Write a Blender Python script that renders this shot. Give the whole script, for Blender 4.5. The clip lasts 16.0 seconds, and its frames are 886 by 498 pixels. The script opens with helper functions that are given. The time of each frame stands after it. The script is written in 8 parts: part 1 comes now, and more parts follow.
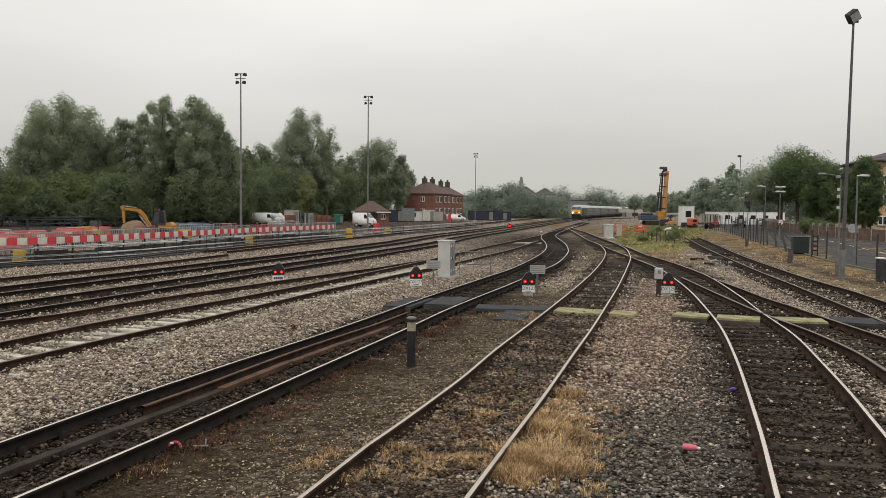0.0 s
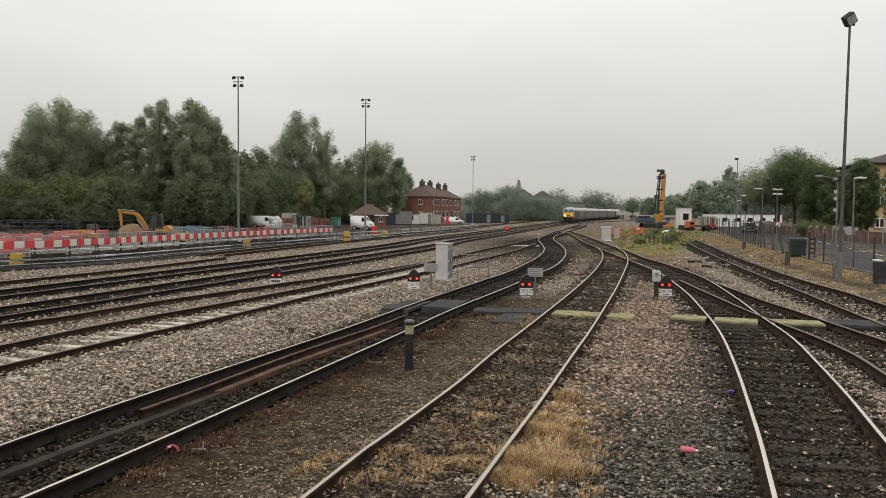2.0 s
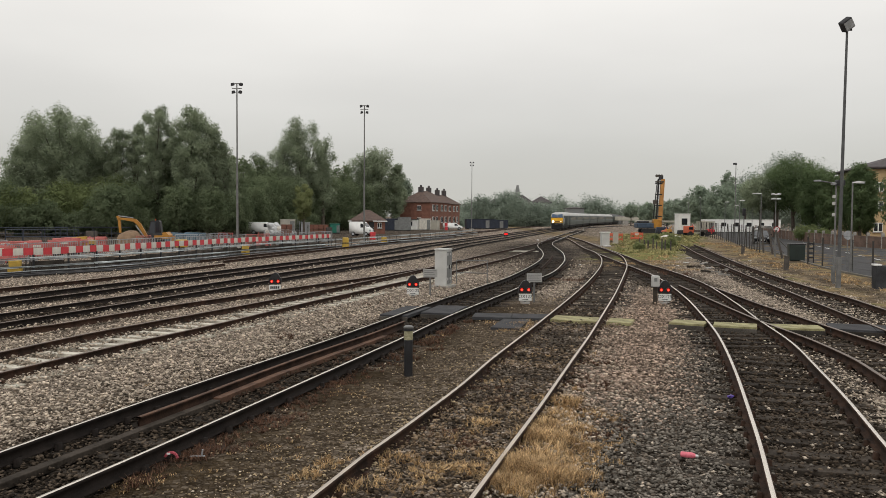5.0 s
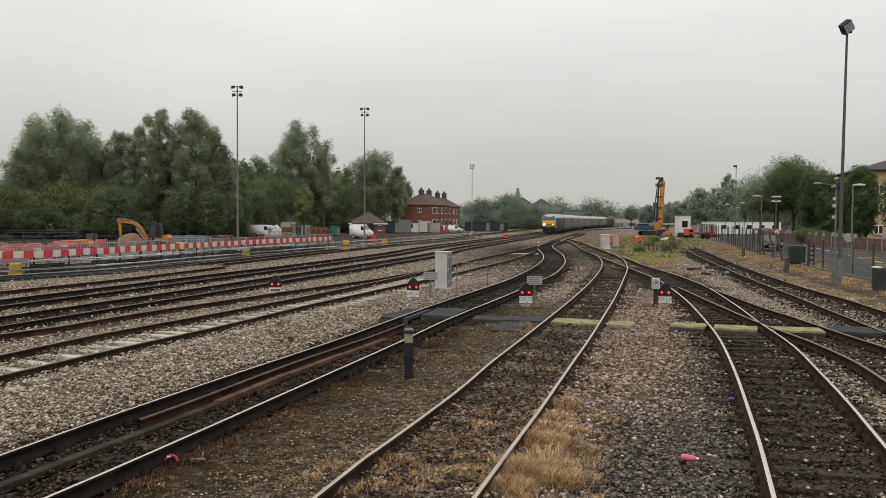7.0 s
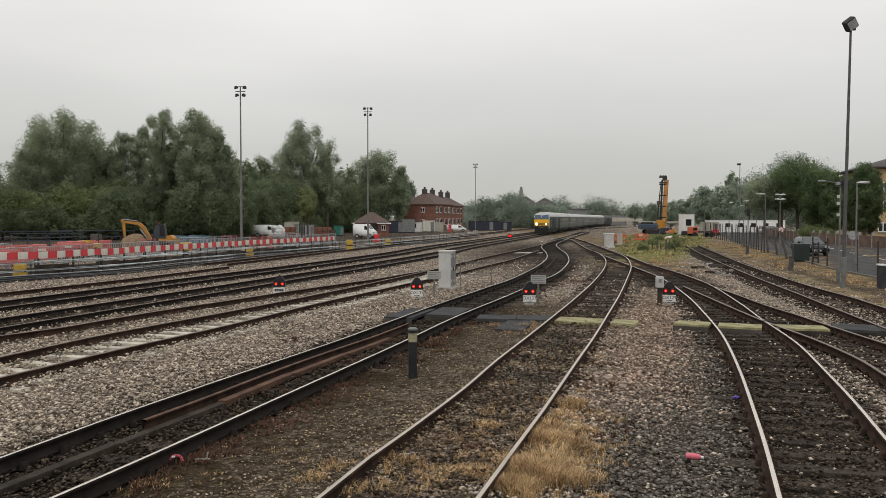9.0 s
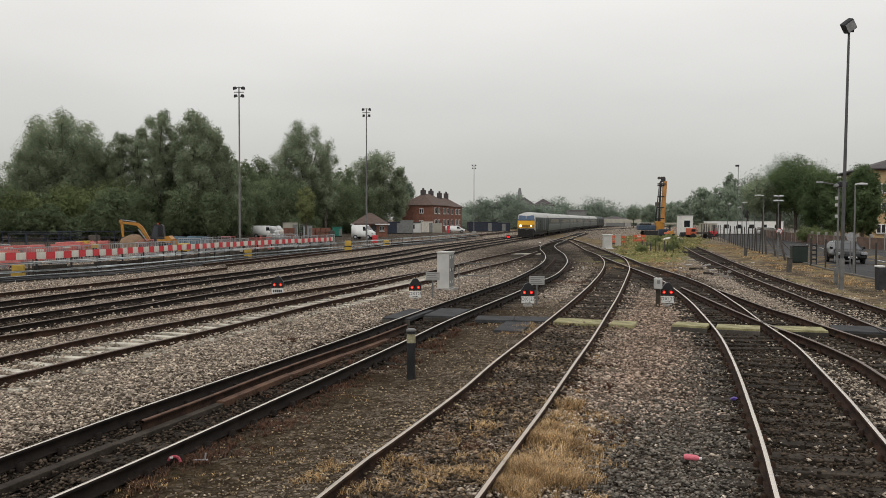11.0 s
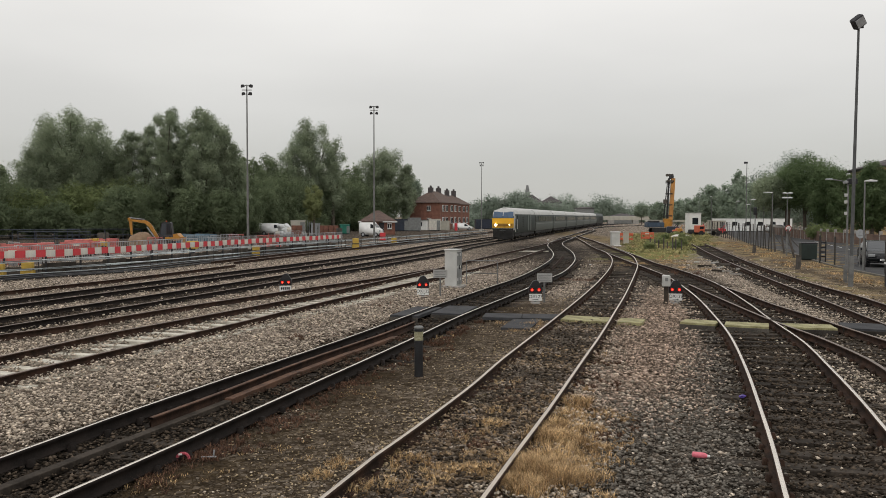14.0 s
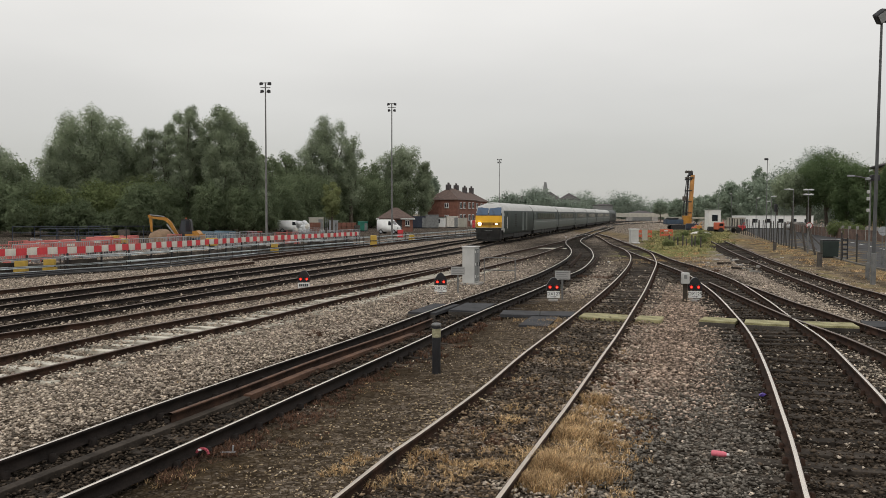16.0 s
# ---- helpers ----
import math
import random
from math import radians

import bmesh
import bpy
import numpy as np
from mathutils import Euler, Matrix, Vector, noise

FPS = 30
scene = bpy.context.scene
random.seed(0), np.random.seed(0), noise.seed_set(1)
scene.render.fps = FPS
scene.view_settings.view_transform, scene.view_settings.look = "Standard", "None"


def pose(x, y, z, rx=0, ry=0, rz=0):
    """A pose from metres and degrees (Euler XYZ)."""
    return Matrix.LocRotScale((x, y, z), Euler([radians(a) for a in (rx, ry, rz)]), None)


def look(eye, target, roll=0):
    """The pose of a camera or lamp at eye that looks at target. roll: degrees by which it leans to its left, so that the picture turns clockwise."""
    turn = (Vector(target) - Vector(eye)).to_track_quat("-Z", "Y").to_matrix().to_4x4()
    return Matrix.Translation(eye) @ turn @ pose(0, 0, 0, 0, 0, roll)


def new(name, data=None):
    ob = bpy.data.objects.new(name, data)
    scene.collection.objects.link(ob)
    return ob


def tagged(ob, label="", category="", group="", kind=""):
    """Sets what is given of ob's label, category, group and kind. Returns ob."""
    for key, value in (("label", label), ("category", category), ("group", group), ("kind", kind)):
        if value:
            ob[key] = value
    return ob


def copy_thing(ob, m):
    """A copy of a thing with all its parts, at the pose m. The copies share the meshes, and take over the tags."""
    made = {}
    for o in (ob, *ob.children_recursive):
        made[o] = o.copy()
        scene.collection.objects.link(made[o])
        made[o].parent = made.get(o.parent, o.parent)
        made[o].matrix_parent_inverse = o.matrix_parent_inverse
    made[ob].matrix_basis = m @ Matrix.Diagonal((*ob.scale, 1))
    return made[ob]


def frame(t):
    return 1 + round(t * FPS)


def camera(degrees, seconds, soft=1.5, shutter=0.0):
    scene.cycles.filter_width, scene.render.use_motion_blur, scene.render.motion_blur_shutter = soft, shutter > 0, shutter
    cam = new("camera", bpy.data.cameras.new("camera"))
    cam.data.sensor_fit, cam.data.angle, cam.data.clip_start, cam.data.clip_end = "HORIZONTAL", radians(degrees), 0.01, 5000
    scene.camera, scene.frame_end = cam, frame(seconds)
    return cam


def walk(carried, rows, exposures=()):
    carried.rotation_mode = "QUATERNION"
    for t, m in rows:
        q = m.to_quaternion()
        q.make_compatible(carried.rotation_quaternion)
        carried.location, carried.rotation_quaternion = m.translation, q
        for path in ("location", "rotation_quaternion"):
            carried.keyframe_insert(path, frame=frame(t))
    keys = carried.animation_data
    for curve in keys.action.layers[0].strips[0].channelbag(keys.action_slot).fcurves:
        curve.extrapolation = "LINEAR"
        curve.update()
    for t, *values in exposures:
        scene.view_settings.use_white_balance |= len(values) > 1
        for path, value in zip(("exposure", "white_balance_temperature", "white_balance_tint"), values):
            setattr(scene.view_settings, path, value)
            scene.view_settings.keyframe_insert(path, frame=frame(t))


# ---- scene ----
cam = camera(56.8, 16.0, soft=0.75)
PATH = [
    (0.0, pose(0, 0, 2.7, 87.108, -0.574, 0.237)),
    (0.5, pose(0, 0, 2.7, 87.211, -0.441, 0.271)),
    (1.0, pose(0, 0, 2.7, 87.268, -0.381, 0.244)),
    (1.5, pose(0, 0, 2.7, 87.310, -0.423, 0.160)),
    (2.0, pose(0, 0, 2.7, 87.312, -0.502, 0.069)),
    (2.5, pose(0, 0, 2.7, 87.359, -0.446, 0.014)),
    (3.0, pose(0, 0, 2.7, 87.418, -0.431, 0.009)),
    (3.5, pose(0, 0, 2.7, 87.491, -0.449, 0.005)),
    (4.0, pose(0, 0, 2.7, 87.551, -0.424, -0.010)),
    (6.5, pose(0, 0, 2.7, 87.893, -0.236, 0.027)),
    (7.0, pose(0, 0, 2.7, 87.895, -0.300, 0.011)),
    (7.5, pose(0, 0, 2.7, 87.900, -0.289, 0.054)),
    (8.0, pose(0, 0, 2.7, 87.914, -0.188, 0.130)),
    (8.5, pose(0, 0, 2.7, 87.897, -0.113, 0.227)),
    (9.0, pose(0, 0, 2.7, 87.846, -0.063, 0.252)),
    (11.5, pose(0, 0, 2.7, 87.935, -0.179, 0.093)),
    (12.0, pose(0, 0, 2.7, 87.943, -0.221, 0.037)),
    (12.5, pose(0, 0, 2.7, 87.941, -0.261, 0.062)),
    (13.0, pose(0, 0, 2.7, 87.902, -0.227, 0.198)),
    (13.5, pose(0, 0, 2.7, 87.844, -0.110, 0.412)),
    (14.0, pose(0, 0, 2.7, 87.739, -0.082, 0.677)),
    (14.5, pose(0, 0, 2.7, 87.650, -0.126, 1.082)),
    (15.0, pose(0, 0, 2.7, 87.634, -0.163, 1.526)),
    (15.5, pose(0, 0, 2.7, 87.603, -0.098, 1.703)),
    (16.0, pose(0, 0, 2.7, 87.533, -0.066, 1.915)),
]
walk(cam, PATH, exposures=((0.0, 0.09, 6620, 10), (4.2, 0.09, 6620, 10), (6.3, 0.0, 6500, 10), (16.0, 0.0, 6500, 10)))

# ---- overcast sky and its soft sun ----
world = bpy.data.worlds.new("overcast")
scene.world = world
world.use_nodes = True
wn, wl = world.node_tree.nodes, world.node_tree.links
wn.clear()
w_out = wn.new("ShaderNodeOutputWorld")
w_bg = wn.new("ShaderNodeBackground")
w_sky = wn.new("ShaderNodeTexSky")
w_sky.sky_type, w_sky.sun_disc = "NISHITA", False
w_sky.sun_elevation, w_sky.sun_rotation = radians(48), radians(200)
w_dim = wn.new("ShaderNodeVectorMath")
w_dim.operation = "SCALE"
w_dim.inputs["Scale"].default_value = 0.1
w_co = wn.new("ShaderNodeTexCoord")
w_sep = wn.new("ShaderNodeSeparateXYZ")
w_ramp = wn.new("ShaderNodeValToRGB")
w_ramp.color_ramp.elements[0].color = (0.53, 0.528, 0.500, 1)
w_ramp.color_ramp.elements[1].color = (1.0, 0.99, 0.98, 1)
for pos, col in ((0.07, (0.585, 0.58, 0.552, 1)), (0.14, (0.69, 0.68, 0.652, 1)), (0.27, (0.95, 0.93, 0.895, 1))):
    w_ramp.color_ramp.elements.new(pos).color = col
w_map = wn.new("ShaderNodeMapping")
w_map.inputs["Scale"].default_value = (1.2, 1.2, 4.0)
w_noise = wn.new("ShaderNodeTexNoise")
w_noise.inputs["Scale"].default_value = 1.6
w_noise.inputs["Detail"].default_value = 4
w_cloud = wn.new("ShaderNodeMapRange")
w_cloud.inputs["To Min"].default_value, w_cloud.inputs["To Max"].default_value = 0.84, 1.16
w_mul = wn.new("ShaderNodeVectorMath")
w_mul.operation = "SCALE"
w_mix = wn.new("ShaderNodeMixRGB")
w_mix.inputs[0].default_value = 0.94
wl.new(w_co.outputs["Generated"], w_sep.inputs[0])
wl.new(w_sep.outputs["Z"], w_ramp.inputs[0])
wl.new(w_co.outputs["Generated"], w_map.inputs[0])
wl.new(w_map.outputs[0], w_noise.inputs["Vector"])
wl.new(w_noise.outputs[0], w_cloud.inputs[0])
wl.new(w_ramp.outputs[0], w_mul.inputs[0])
wl.new(w_cloud.outputs[0], w_mul.inputs["Scale"])
wl.new(w_sky.outputs[0], w_dim.inputs[0])
wl.new(w_dim.outputs[0], w_mix.inputs[1])
wl.new(w_mul.outputs[0], w_mix.inputs[2])
wl.new(w_mix.outputs[0], w_bg.inputs[0])
wl.new(w_bg.outputs[0], w_out.inputs[0])
sun = new("sun", bpy.data.lights.new("sun", "SUN"))
sun.data.energy, sun.data.angle, sun.data.color = 0.5, radians(25), (1.0, 0.97, 0.93)
sun.matrix_world = look((0, 0, 50), (14, 38, 0))

# ---- materials ----
def mat(name, color, rough=0.7, metal=0.0, var=0.25, scale=3.0, bump=0.2, fine=40.0, tint=None, island=0.0, spec=0.4, obj=0.0):
    """Colour with two scales of variation and fine relief; island / obj vary it piece by piece."""
    m = bpy.data.materials.new(name)
    m.use_nodes = True
    n, l = m.node_tree.nodes, m.node_tree.links
    b = n["Principled BSDF"]
    co = n.new("ShaderNodeTexCoord")
    n1, n2 = n.new("ShaderNodeTexNoise"), n.new("ShaderNodeTexNoise")
    n1.inputs["Scale"].default_value, n1.inputs["Detail"].default_value = scale, 6
    n2.inputs["Scale"].default_value, n2.inputs["Detail"].default_value = fine, 3
    l.new(co.outputs["Object"], n1.inputs["Vector"])
    l.new(co.outputs["Object"], n2.inputs["Vector"])
    dark = [c * (1 - var) for c in color]
    light = list(tint) if tint else [min(1, c * (1 + var)) for c in color]
    ramp = n.new("ShaderNodeValToRGB")
    ramp.color_ramp.elements[0].color, ramp.color_ramp.elements[1].color = (*dark, 1), (*light, 1)
    ramp.color_ramp.elements[0].position, ramp.color_ramp.elements[1].position = 0.32, 0.68
    add = n.new("ShaderNodeMath")
    add.operation = "MULTIPLY_ADD"
    l.new(n2.outputs[0], add.inputs[0])
    add.inputs[1].default_value = 0.5
    off = n.new("ShaderNodeMath")
    off.operation = "ADD"
    off.inputs[1].default_value = -0.25
    l.new(n1.outputs[0], off.inputs[0])
    l.new(off.outputs[0], add.inputs[2])
    l.new(add.outputs[0], ramp.inputs[0])
    last = ramp.outputs[0]
    for amount, kind, socket in ((island, "ShaderNodeNewGeometry", "Random Per Island"), (obj, "ShaderNodeObjectInfo", "Random")):
        if amount:
            src = n.new(kind)
            rng = n.new("ShaderNodeMapRange")
            rng.inputs["To Min"].default_value, rng.inputs["To Max"].default_value = max(0.08, 1 - amount), 1 + amount * 1.15
            l.new(src.outputs[socket], rng.inputs[0])
            mul = n.new("ShaderNodeVectorMath")
            mul.operation = "SCALE"
            l.new(last, mul.inputs[0])
            l.new(rng.outputs[0], mul.inputs["Scale"])
            last = mul.outputs[0]
    l.new(last, b.inputs["Base Color"])
    b.inputs["Metallic"].default_value = metal
    b.inputs["Specular IOR Level"].default_value = spec
    rr = n.new("ShaderNodeMapRange")
    rr.inputs["To Min"].default_value, rr.inputs["To Max"].default_value = max(0.02, rough - 0.1), min(1, rough + 0.1)
    l.new(n1.outputs[0], rr.inputs[0])
    l.new(rr.outputs[0], b.inputs["Roughness"])
    if bump:
        bp = n.new("ShaderNodeBump")
        bp.inputs["Strength"].default_value, bp.inputs["Distance"].default_value = bump, 0.01
        l.new(n2.outputs[0], bp.inputs["Height"])
        l.new(bp.outputs[0], b.inputs["Normal"])
    return m


def glow(name, color, strength):
    m = mat(name, color, 0.3, bump=0)
    b = m.node_tree.nodes["Principled BSDF"]
    b.inputs["Emission Color"].default_value, b.inputs["Emission Strength"].default_value = (*color, 1), strength
    return m


def glass_mat(name, color, rough=0.05):
    m = bpy.data.materials.new(name)
    m.use_nodes = True
    b = m.node_tree.nodes["Principled BSDF"]
    b.inputs["Base Color"].default_value = (*color, 1)
    b.inputs["Roughness"].default_value, b.inputs["Specular IOR Level"].default_value = rough, 0.6
    return m


M_RAILTOP = mat("polished_rail_head", (0.74, 0.67, 0.59), 0.25, 1.0, 0.08, 2, 0.05)
M_RAILWORN = mat("worn_rail_head", (0.55, 0.475, 0.40), 0.32, 1.0, 0.12, 2, 0.06)
M_RAILDULL = mat("dull_rail_head", (0.19, 0.15, 0.125), 0.5, 0.6, 0.3, 2, 0.1)
M_RAIL = mat("rusty_rail_web", (0.03, 0.02, 0.015), 0.85, 0.0, 0.4, 4, 0.4, tint=(0.062, 0.035, 0.024), spec=0.12)
M_GUARD = mat("rust_brown_guard_rail", (0.085, 0.046, 0.031), 0.75, 0.0, 0.35, 4, 0.4, tint=(0.15, 0.082, 0.052), spec=0.25)
M_RAILDK = mat("oily_rail_web", (0.018, 0.014, 0.012), 0.8, 0.0, 0.4, 4, 0.3, spec=0.12)
M_TIMBER = mat("oiled_timber_sleeper", (0.046, 0.038, 0.031), 0.85, 0, 0.4, 3, 0.6, 25, obj=0.35, spec=0.08)
M_CONC_SL = mat("pale_concrete_sleeper", (0.50, 0.47, 0.40), 0.85, 0, 0.25, 3, 0.3, obj=0.12, spec=0.08)
M_STONE = mat("ballast_stone", (0.385, 0.325, 0.26), 0.9, 0, 0.3, 8, 0.3, island=0.78, spec=0.08)
M_STONEP = mat("pink_ballast_stone", (0.37, 0.285, 0.225), 0.9, 0, 0.3, 8, 0.3, island=0.75, spec=0.08)
M_STONEG = mat("dark_grey_ballast_stone", (0.165, 0.147, 0.124), 0.85, 0, 0.35, 8, 0.3, island=0.68, spec=0.08)
M_STONEW = mat("dusty_brown_stone", (0.185, 0.136, 0.09), 0.9, 0, 0.3, 8, 0.3, island=0.9, spec=0.08)
M_STONED = mat("oily_ballast_stone", (0.068, 0.052, 0.038), 0.85, 0, 0.3, 8, 0.3, island=0.8, spec=0.08)
M_YELLOW = mat("yellow_plastic", (0.50, 0.33, 0.06), 0.5, 0, 0.15, 4, 0.1)
M_FADEY = mat("faded_yellow_paint", (0.27, 0.24, 0.10), 0.8, 0, 0.4, 3, 0.3, tint=(0.42, 0.39, 0.21))
M_BLACK = mat("black_paint", (0.018, 0.018, 0.02), 0.45, 0, 0.3, 4, 0.1)
M_DKBOARD = mat("dark_board", (0.065, 0.058, 0.05), 0.85, 0, 0.5, 1.5, 0.3, obj=0.4, spec=0.08)
M_RUBBER = mat("black_rubber", (0.025, 0.025, 0.027), 0.75, 0, 0.3, 5, 0.2)
M_DKGREY = mat("dark_grey_panel", (0.055, 0.055, 0.058), 0.75, 0, 0.35, 2, 0.3, spec=0.08)
M_GALV = mat("galvanised_steel", (0.34, 0.35, 0.36), 0.5, 0.3, 0.2, 5, 0.1)
M_POST = mat("weathered_steel_post", (0.17, 0.17, 0.165), 0.6, 0.2, 0.25, 3, 0.1)
M_CABINET = mat("pale_grey_cabinet_paint", (0.50, 0.50, 0.48), 0.5, 0, 0.1, 2, 0.05)
M_CABSIDE = mat("weathered_cabinet_door", (0.20, 0.205, 0.20), 0.55, 0, 0.2, 3, 0.1)
M_WHITE = mat("white_paint", (0.78, 0.78, 0.76), 0.5, 0, 0.06, 2, 0.05)
M_PLATE = mat("white_plate", (0.72, 0.72, 0.70), 0.5, 0, 0.06, 4, 0)
M_RED = mat("red_plastic", (0.56, 0.045, 0.055), 0.5, 0, 0.15, 3, 0.05)
M_PIPE = mat("pale_scaffold_tube", (0.33, 0.365, 0.37), 0.5, 0.0, 0.4, 2, 0.1, obj=0.6)
M_ORANGE = mat("orange_plastic", (0.55, 0.12, 0.06), 0.5, 0, 0.15, 3, 0.05)
M_DIGGER = mat("digger_yellow_paint", (0.44, 0.205, 0.035), 0.45, 0, 0.15, 2, 0.05)
M_BRICK = mat("red_brick", (0.20, 0.09, 0.063), 0.85, 0, 0.25, 1.5, 0.3, 12)
M_BUFF = mat("buff_brick", (0.50, 0.36, 0.20), 0.85, 0, 0.15, 1.5, 0.2, 12)
M_ROOF = mat("brown_roof_tile", (0.11, 0.075, 0.062), 0.85, 0, 0.25, 2, 0.4, 8)
M_SLATE = mat("dark_slate", (0.075, 0.065, 0.065), 0.8, 0, 0.25, 2, 0.3, 8)
M_ASPHALT = mat("asphalt", (0.066, 0.065, 0.066), 0.85, 0, 0.25, 0.6, 0.3, 30, spec=0.08)
M_CONC = mat("concrete", (0.33, 0.315, 0.29), 0.85, 0, 0.2, 1.5, 0.3)
M_RUST = mat("rusted_steel_post", (0.085, 0.074, 0.064), 0.85, 0, 0.3, 4, 0.3)
M_FPOST = mat("dark_weathered_post", (0.05, 0.045, 0.04), 0.85, 0, 0.35, 4, 0.3)
M_MASTDK = mat("dark_lamp_post_paint", (0.085, 0.087, 0.088), 0.55, 0.1, 0.25, 3, 0.1)
M_GREEN = mat("green_paint", (0.02, 0.17, 0.12), 0.5, 0, 0.15, 2, 0.05)
M_NAVY = mat("dark_blue_paint", (0.025, 0.032, 0.05), 0.5, 0, 0.2, 1, 0.05)
M_SAND = mat("piled_sand", (0.24, 0.16, 0.10), 0.95, 0, 0.2, 2, 0.4)
M_GLASS = glass_mat("dark_window_glass", (0.02, 0.024, 0.03))
M_SCREENS = glass_mat("pale_cab_glass", (0.05, 0.06, 0.07), 0.12)
M_BARK = mat("bark", (0.09, 0.075, 0.06), 0.95, 0, 0.3, 3, 0.5)
M_REDLAMP = glow("lit_red_lamp", (1.0, 0.012, 0.012), 1.1)
M_REDCORE = glow("bright_lamp_core", (1.0, 0.16, 0.07), 2.2)
M_HEADLAMP = glow("lit_headlamp", (1.0, 0.93, 0.74), 9.0)
M_REDP = mat("faded_red_plastic", (0.50, 0.14, 0.125), 0.55, 0, 0.25, 2.0, 0.05)
M_CREAM = mat("grubby_white_plastic", (0.62, 0.585, 0.52), 0.55, 0, 0.2, 2.5, 0.05)
M_STONEB = mat("brown_grit", (0.27, 0.21, 0.135), 0.9, 0, 0.3, 8, 0.3, island=0.95, spec=0.08)
M_PINK = mat("faded_pink_plastic", (0.72, 0.17, 0.22), 0.5, 0, 0.15, 5, 0.05)


# ---- mesh helpers ----
def part(name, bm, material, parent, label="", smooth=False):
    me = bpy.data.meshes.new(name)
    bmesh.ops.recalc_face_normals(bm, faces=bm.faces[:])
    bm.to_mesh(me)
    bm.free()
    me.materials.append(material)
    if smooth:
        me.shade_smooth()
    ob = new(name, me)
    ob.parent = parent
    if label:
        tagged(ob, label)
    return ob


def thing(name, m, label, category, group="", kind=""):
    ob = new(name)
    ob.matrix_basis = m
    ob.empty_display_size = 0.1
    return tagged(ob, label, category, group, kind)


def box(bm, lo, hi, bevel=0.0, taper=1.0):
    (x0, y0, z0), (x1, y1, z1) = lo, hi
    cx, cy = (x0 + x1) / 2, (y0 + y1) / 2
    vs = []
    for z, k in ((z0, 1.0), (z1, taper)):
        for x, y in ((x0, y0), (x1, y0), (x1, y1), (x0, y1)):
            vs.append(bm.verts.new((cx + (x - cx) * k, cy + (y - cy) * k, z)))
    fs = [bm.faces.new([vs[i] for i in q]) for q in ((3, 2, 1, 0), (4, 5, 6, 7), (0, 1, 5, 4), (1, 2, 6, 5), (2, 3, 7, 6), (3, 0, 4, 7))]
    if bevel:
        es = {e for f in fs for e in f.edges}
        bmesh.ops.bevel(bm, geom=list(es), offset=bevel, segments=2, affect="EDGES", profile=0.6)
    return bm


def tube(bm, p0, p1, r0, r1=None, n=10):
    p0, p1, r1 = Vector(p0), Vector(p1), r0 if r1 is None else r1
    d = (p1 - p0).normalized()
    a = d.orthogonal().normalized()
    b = d.cross(a)
    rings = []
    for p, r in ((p0, r0), (p1, r1)):
        rings.append([bm.verts.new(p + (a * math.cos(2 * math.pi * i / n) + b * math.sin(2 * math.pi * i / n)) * r) for i in range(n)])
    for i in range(n):
        bm.faces.new((rings[0][i], rings[0][(i + 1) % n], rings[1][(i + 1) % n], rings[1][i]))
    bm.faces.new(rings[0][::-1])
    bm.faces.new(rings[1])
    return bm


def lathe(bm, prof, n=14):
    rings = [[bm.verts.new((r * math.cos(2 * math.pi * i / n), r * math.sin(2 * math.pi * i / n), z)) for i in range(n)] for r, z in prof]
    for a, b in zip(rings, rings[1:]):
        for i in range(n):
            bm.faces.new((a[i], a[(i + 1) % n], b[(i + 1) % n], b[i]))
    bm.faces.new(rings[0][::-1])
    bm.faces.new(rings[-1])
    return bm


def prism(bm, outline, axis, lo, hi):
    """A flat outline pushed along an axis; the outline gives the two other coordinates in order."""
    def place(p, k):
        q = list(p)
        q.insert("xyz".index(axis), k)
        return q
    a = [bm.verts.new(place(p, lo)) for p in outline]
    b = [bm.verts.new(place(p, hi)) for p in outline]
    n = len(outline)
    for i in range(n):
        bm.faces.new((a[i], a[(i + 1) % n], b[(i + 1) % n], b[i]))
    bm.faces.new(a[::-1])
    bm.faces.new(b)
    return bm


def B():
    return bmesh.new()


def raw(name, verts, faces, material, parent=None, label="", mats=None):
    """A mesh from arrays; faces all with the same number of corners."""
    me = bpy.data.meshes.new(name)
    verts, faces = np.asarray(verts, float), np.asarray(faces, int)
    k = faces.shape[1]
    me.vertices.add(len(verts))
    me.vertices.foreach_set("co", verts.ravel())
    me.loops.add(faces.size)
    me.loops.foreach_set("vertex_index", faces.ravel())
    me.polygons.add(len(faces))
    me.polygons.foreach_set("loop_start", np.arange(0, faces.size, k))
    me.update(calc_edges=True)
    for m_ in ([material] if mats is None else mats):
        me.materials.append(m_)
    ob = new(name, me)
    ob.parent = parent
    if label:
        tagged(ob, label)
    return ob


def smooth_line(pts, step=0.6):
    """A Catmull-Rom line through points of the plan, cut at even steps."""
    p = np.array(pts, float)
    p = np.vstack([2 * p[0] - p[1], p, 2 * p[-1] - p[-2]])
    out = []
    for i in range(1, len(p) - 2):
        a, b, c, d = p[i - 1], p[i], p[i + 1], p[i + 2]
        for u in np.linspace(0, 1, 12, endpoint=False):
            out.append(0.5 * (2 * b + (c - a) * u + (2 * a - 5 * b + 4 * c - d) * u * u + (3 * b - a - 3 * c + d) * u ** 3))
    out = np.array(out + [p[-2]])
    s = np.concatenate([[0], np.cumsum(np.linalg.norm(np.diff(out, axis=0), axis=1))])
    t = np.arange(0, s[-1], step)
    return np.stack([np.interp(t, s, out[:, 0]), np.interp(t, s, out[:, 1])], 1)


def normals(p):
    d = np.gradient(p, axis=0)
    d /= np.linalg.norm(d, axis=1)[:, None]
    return np.stack([d[:, 1], -d[:, 0]], 1)


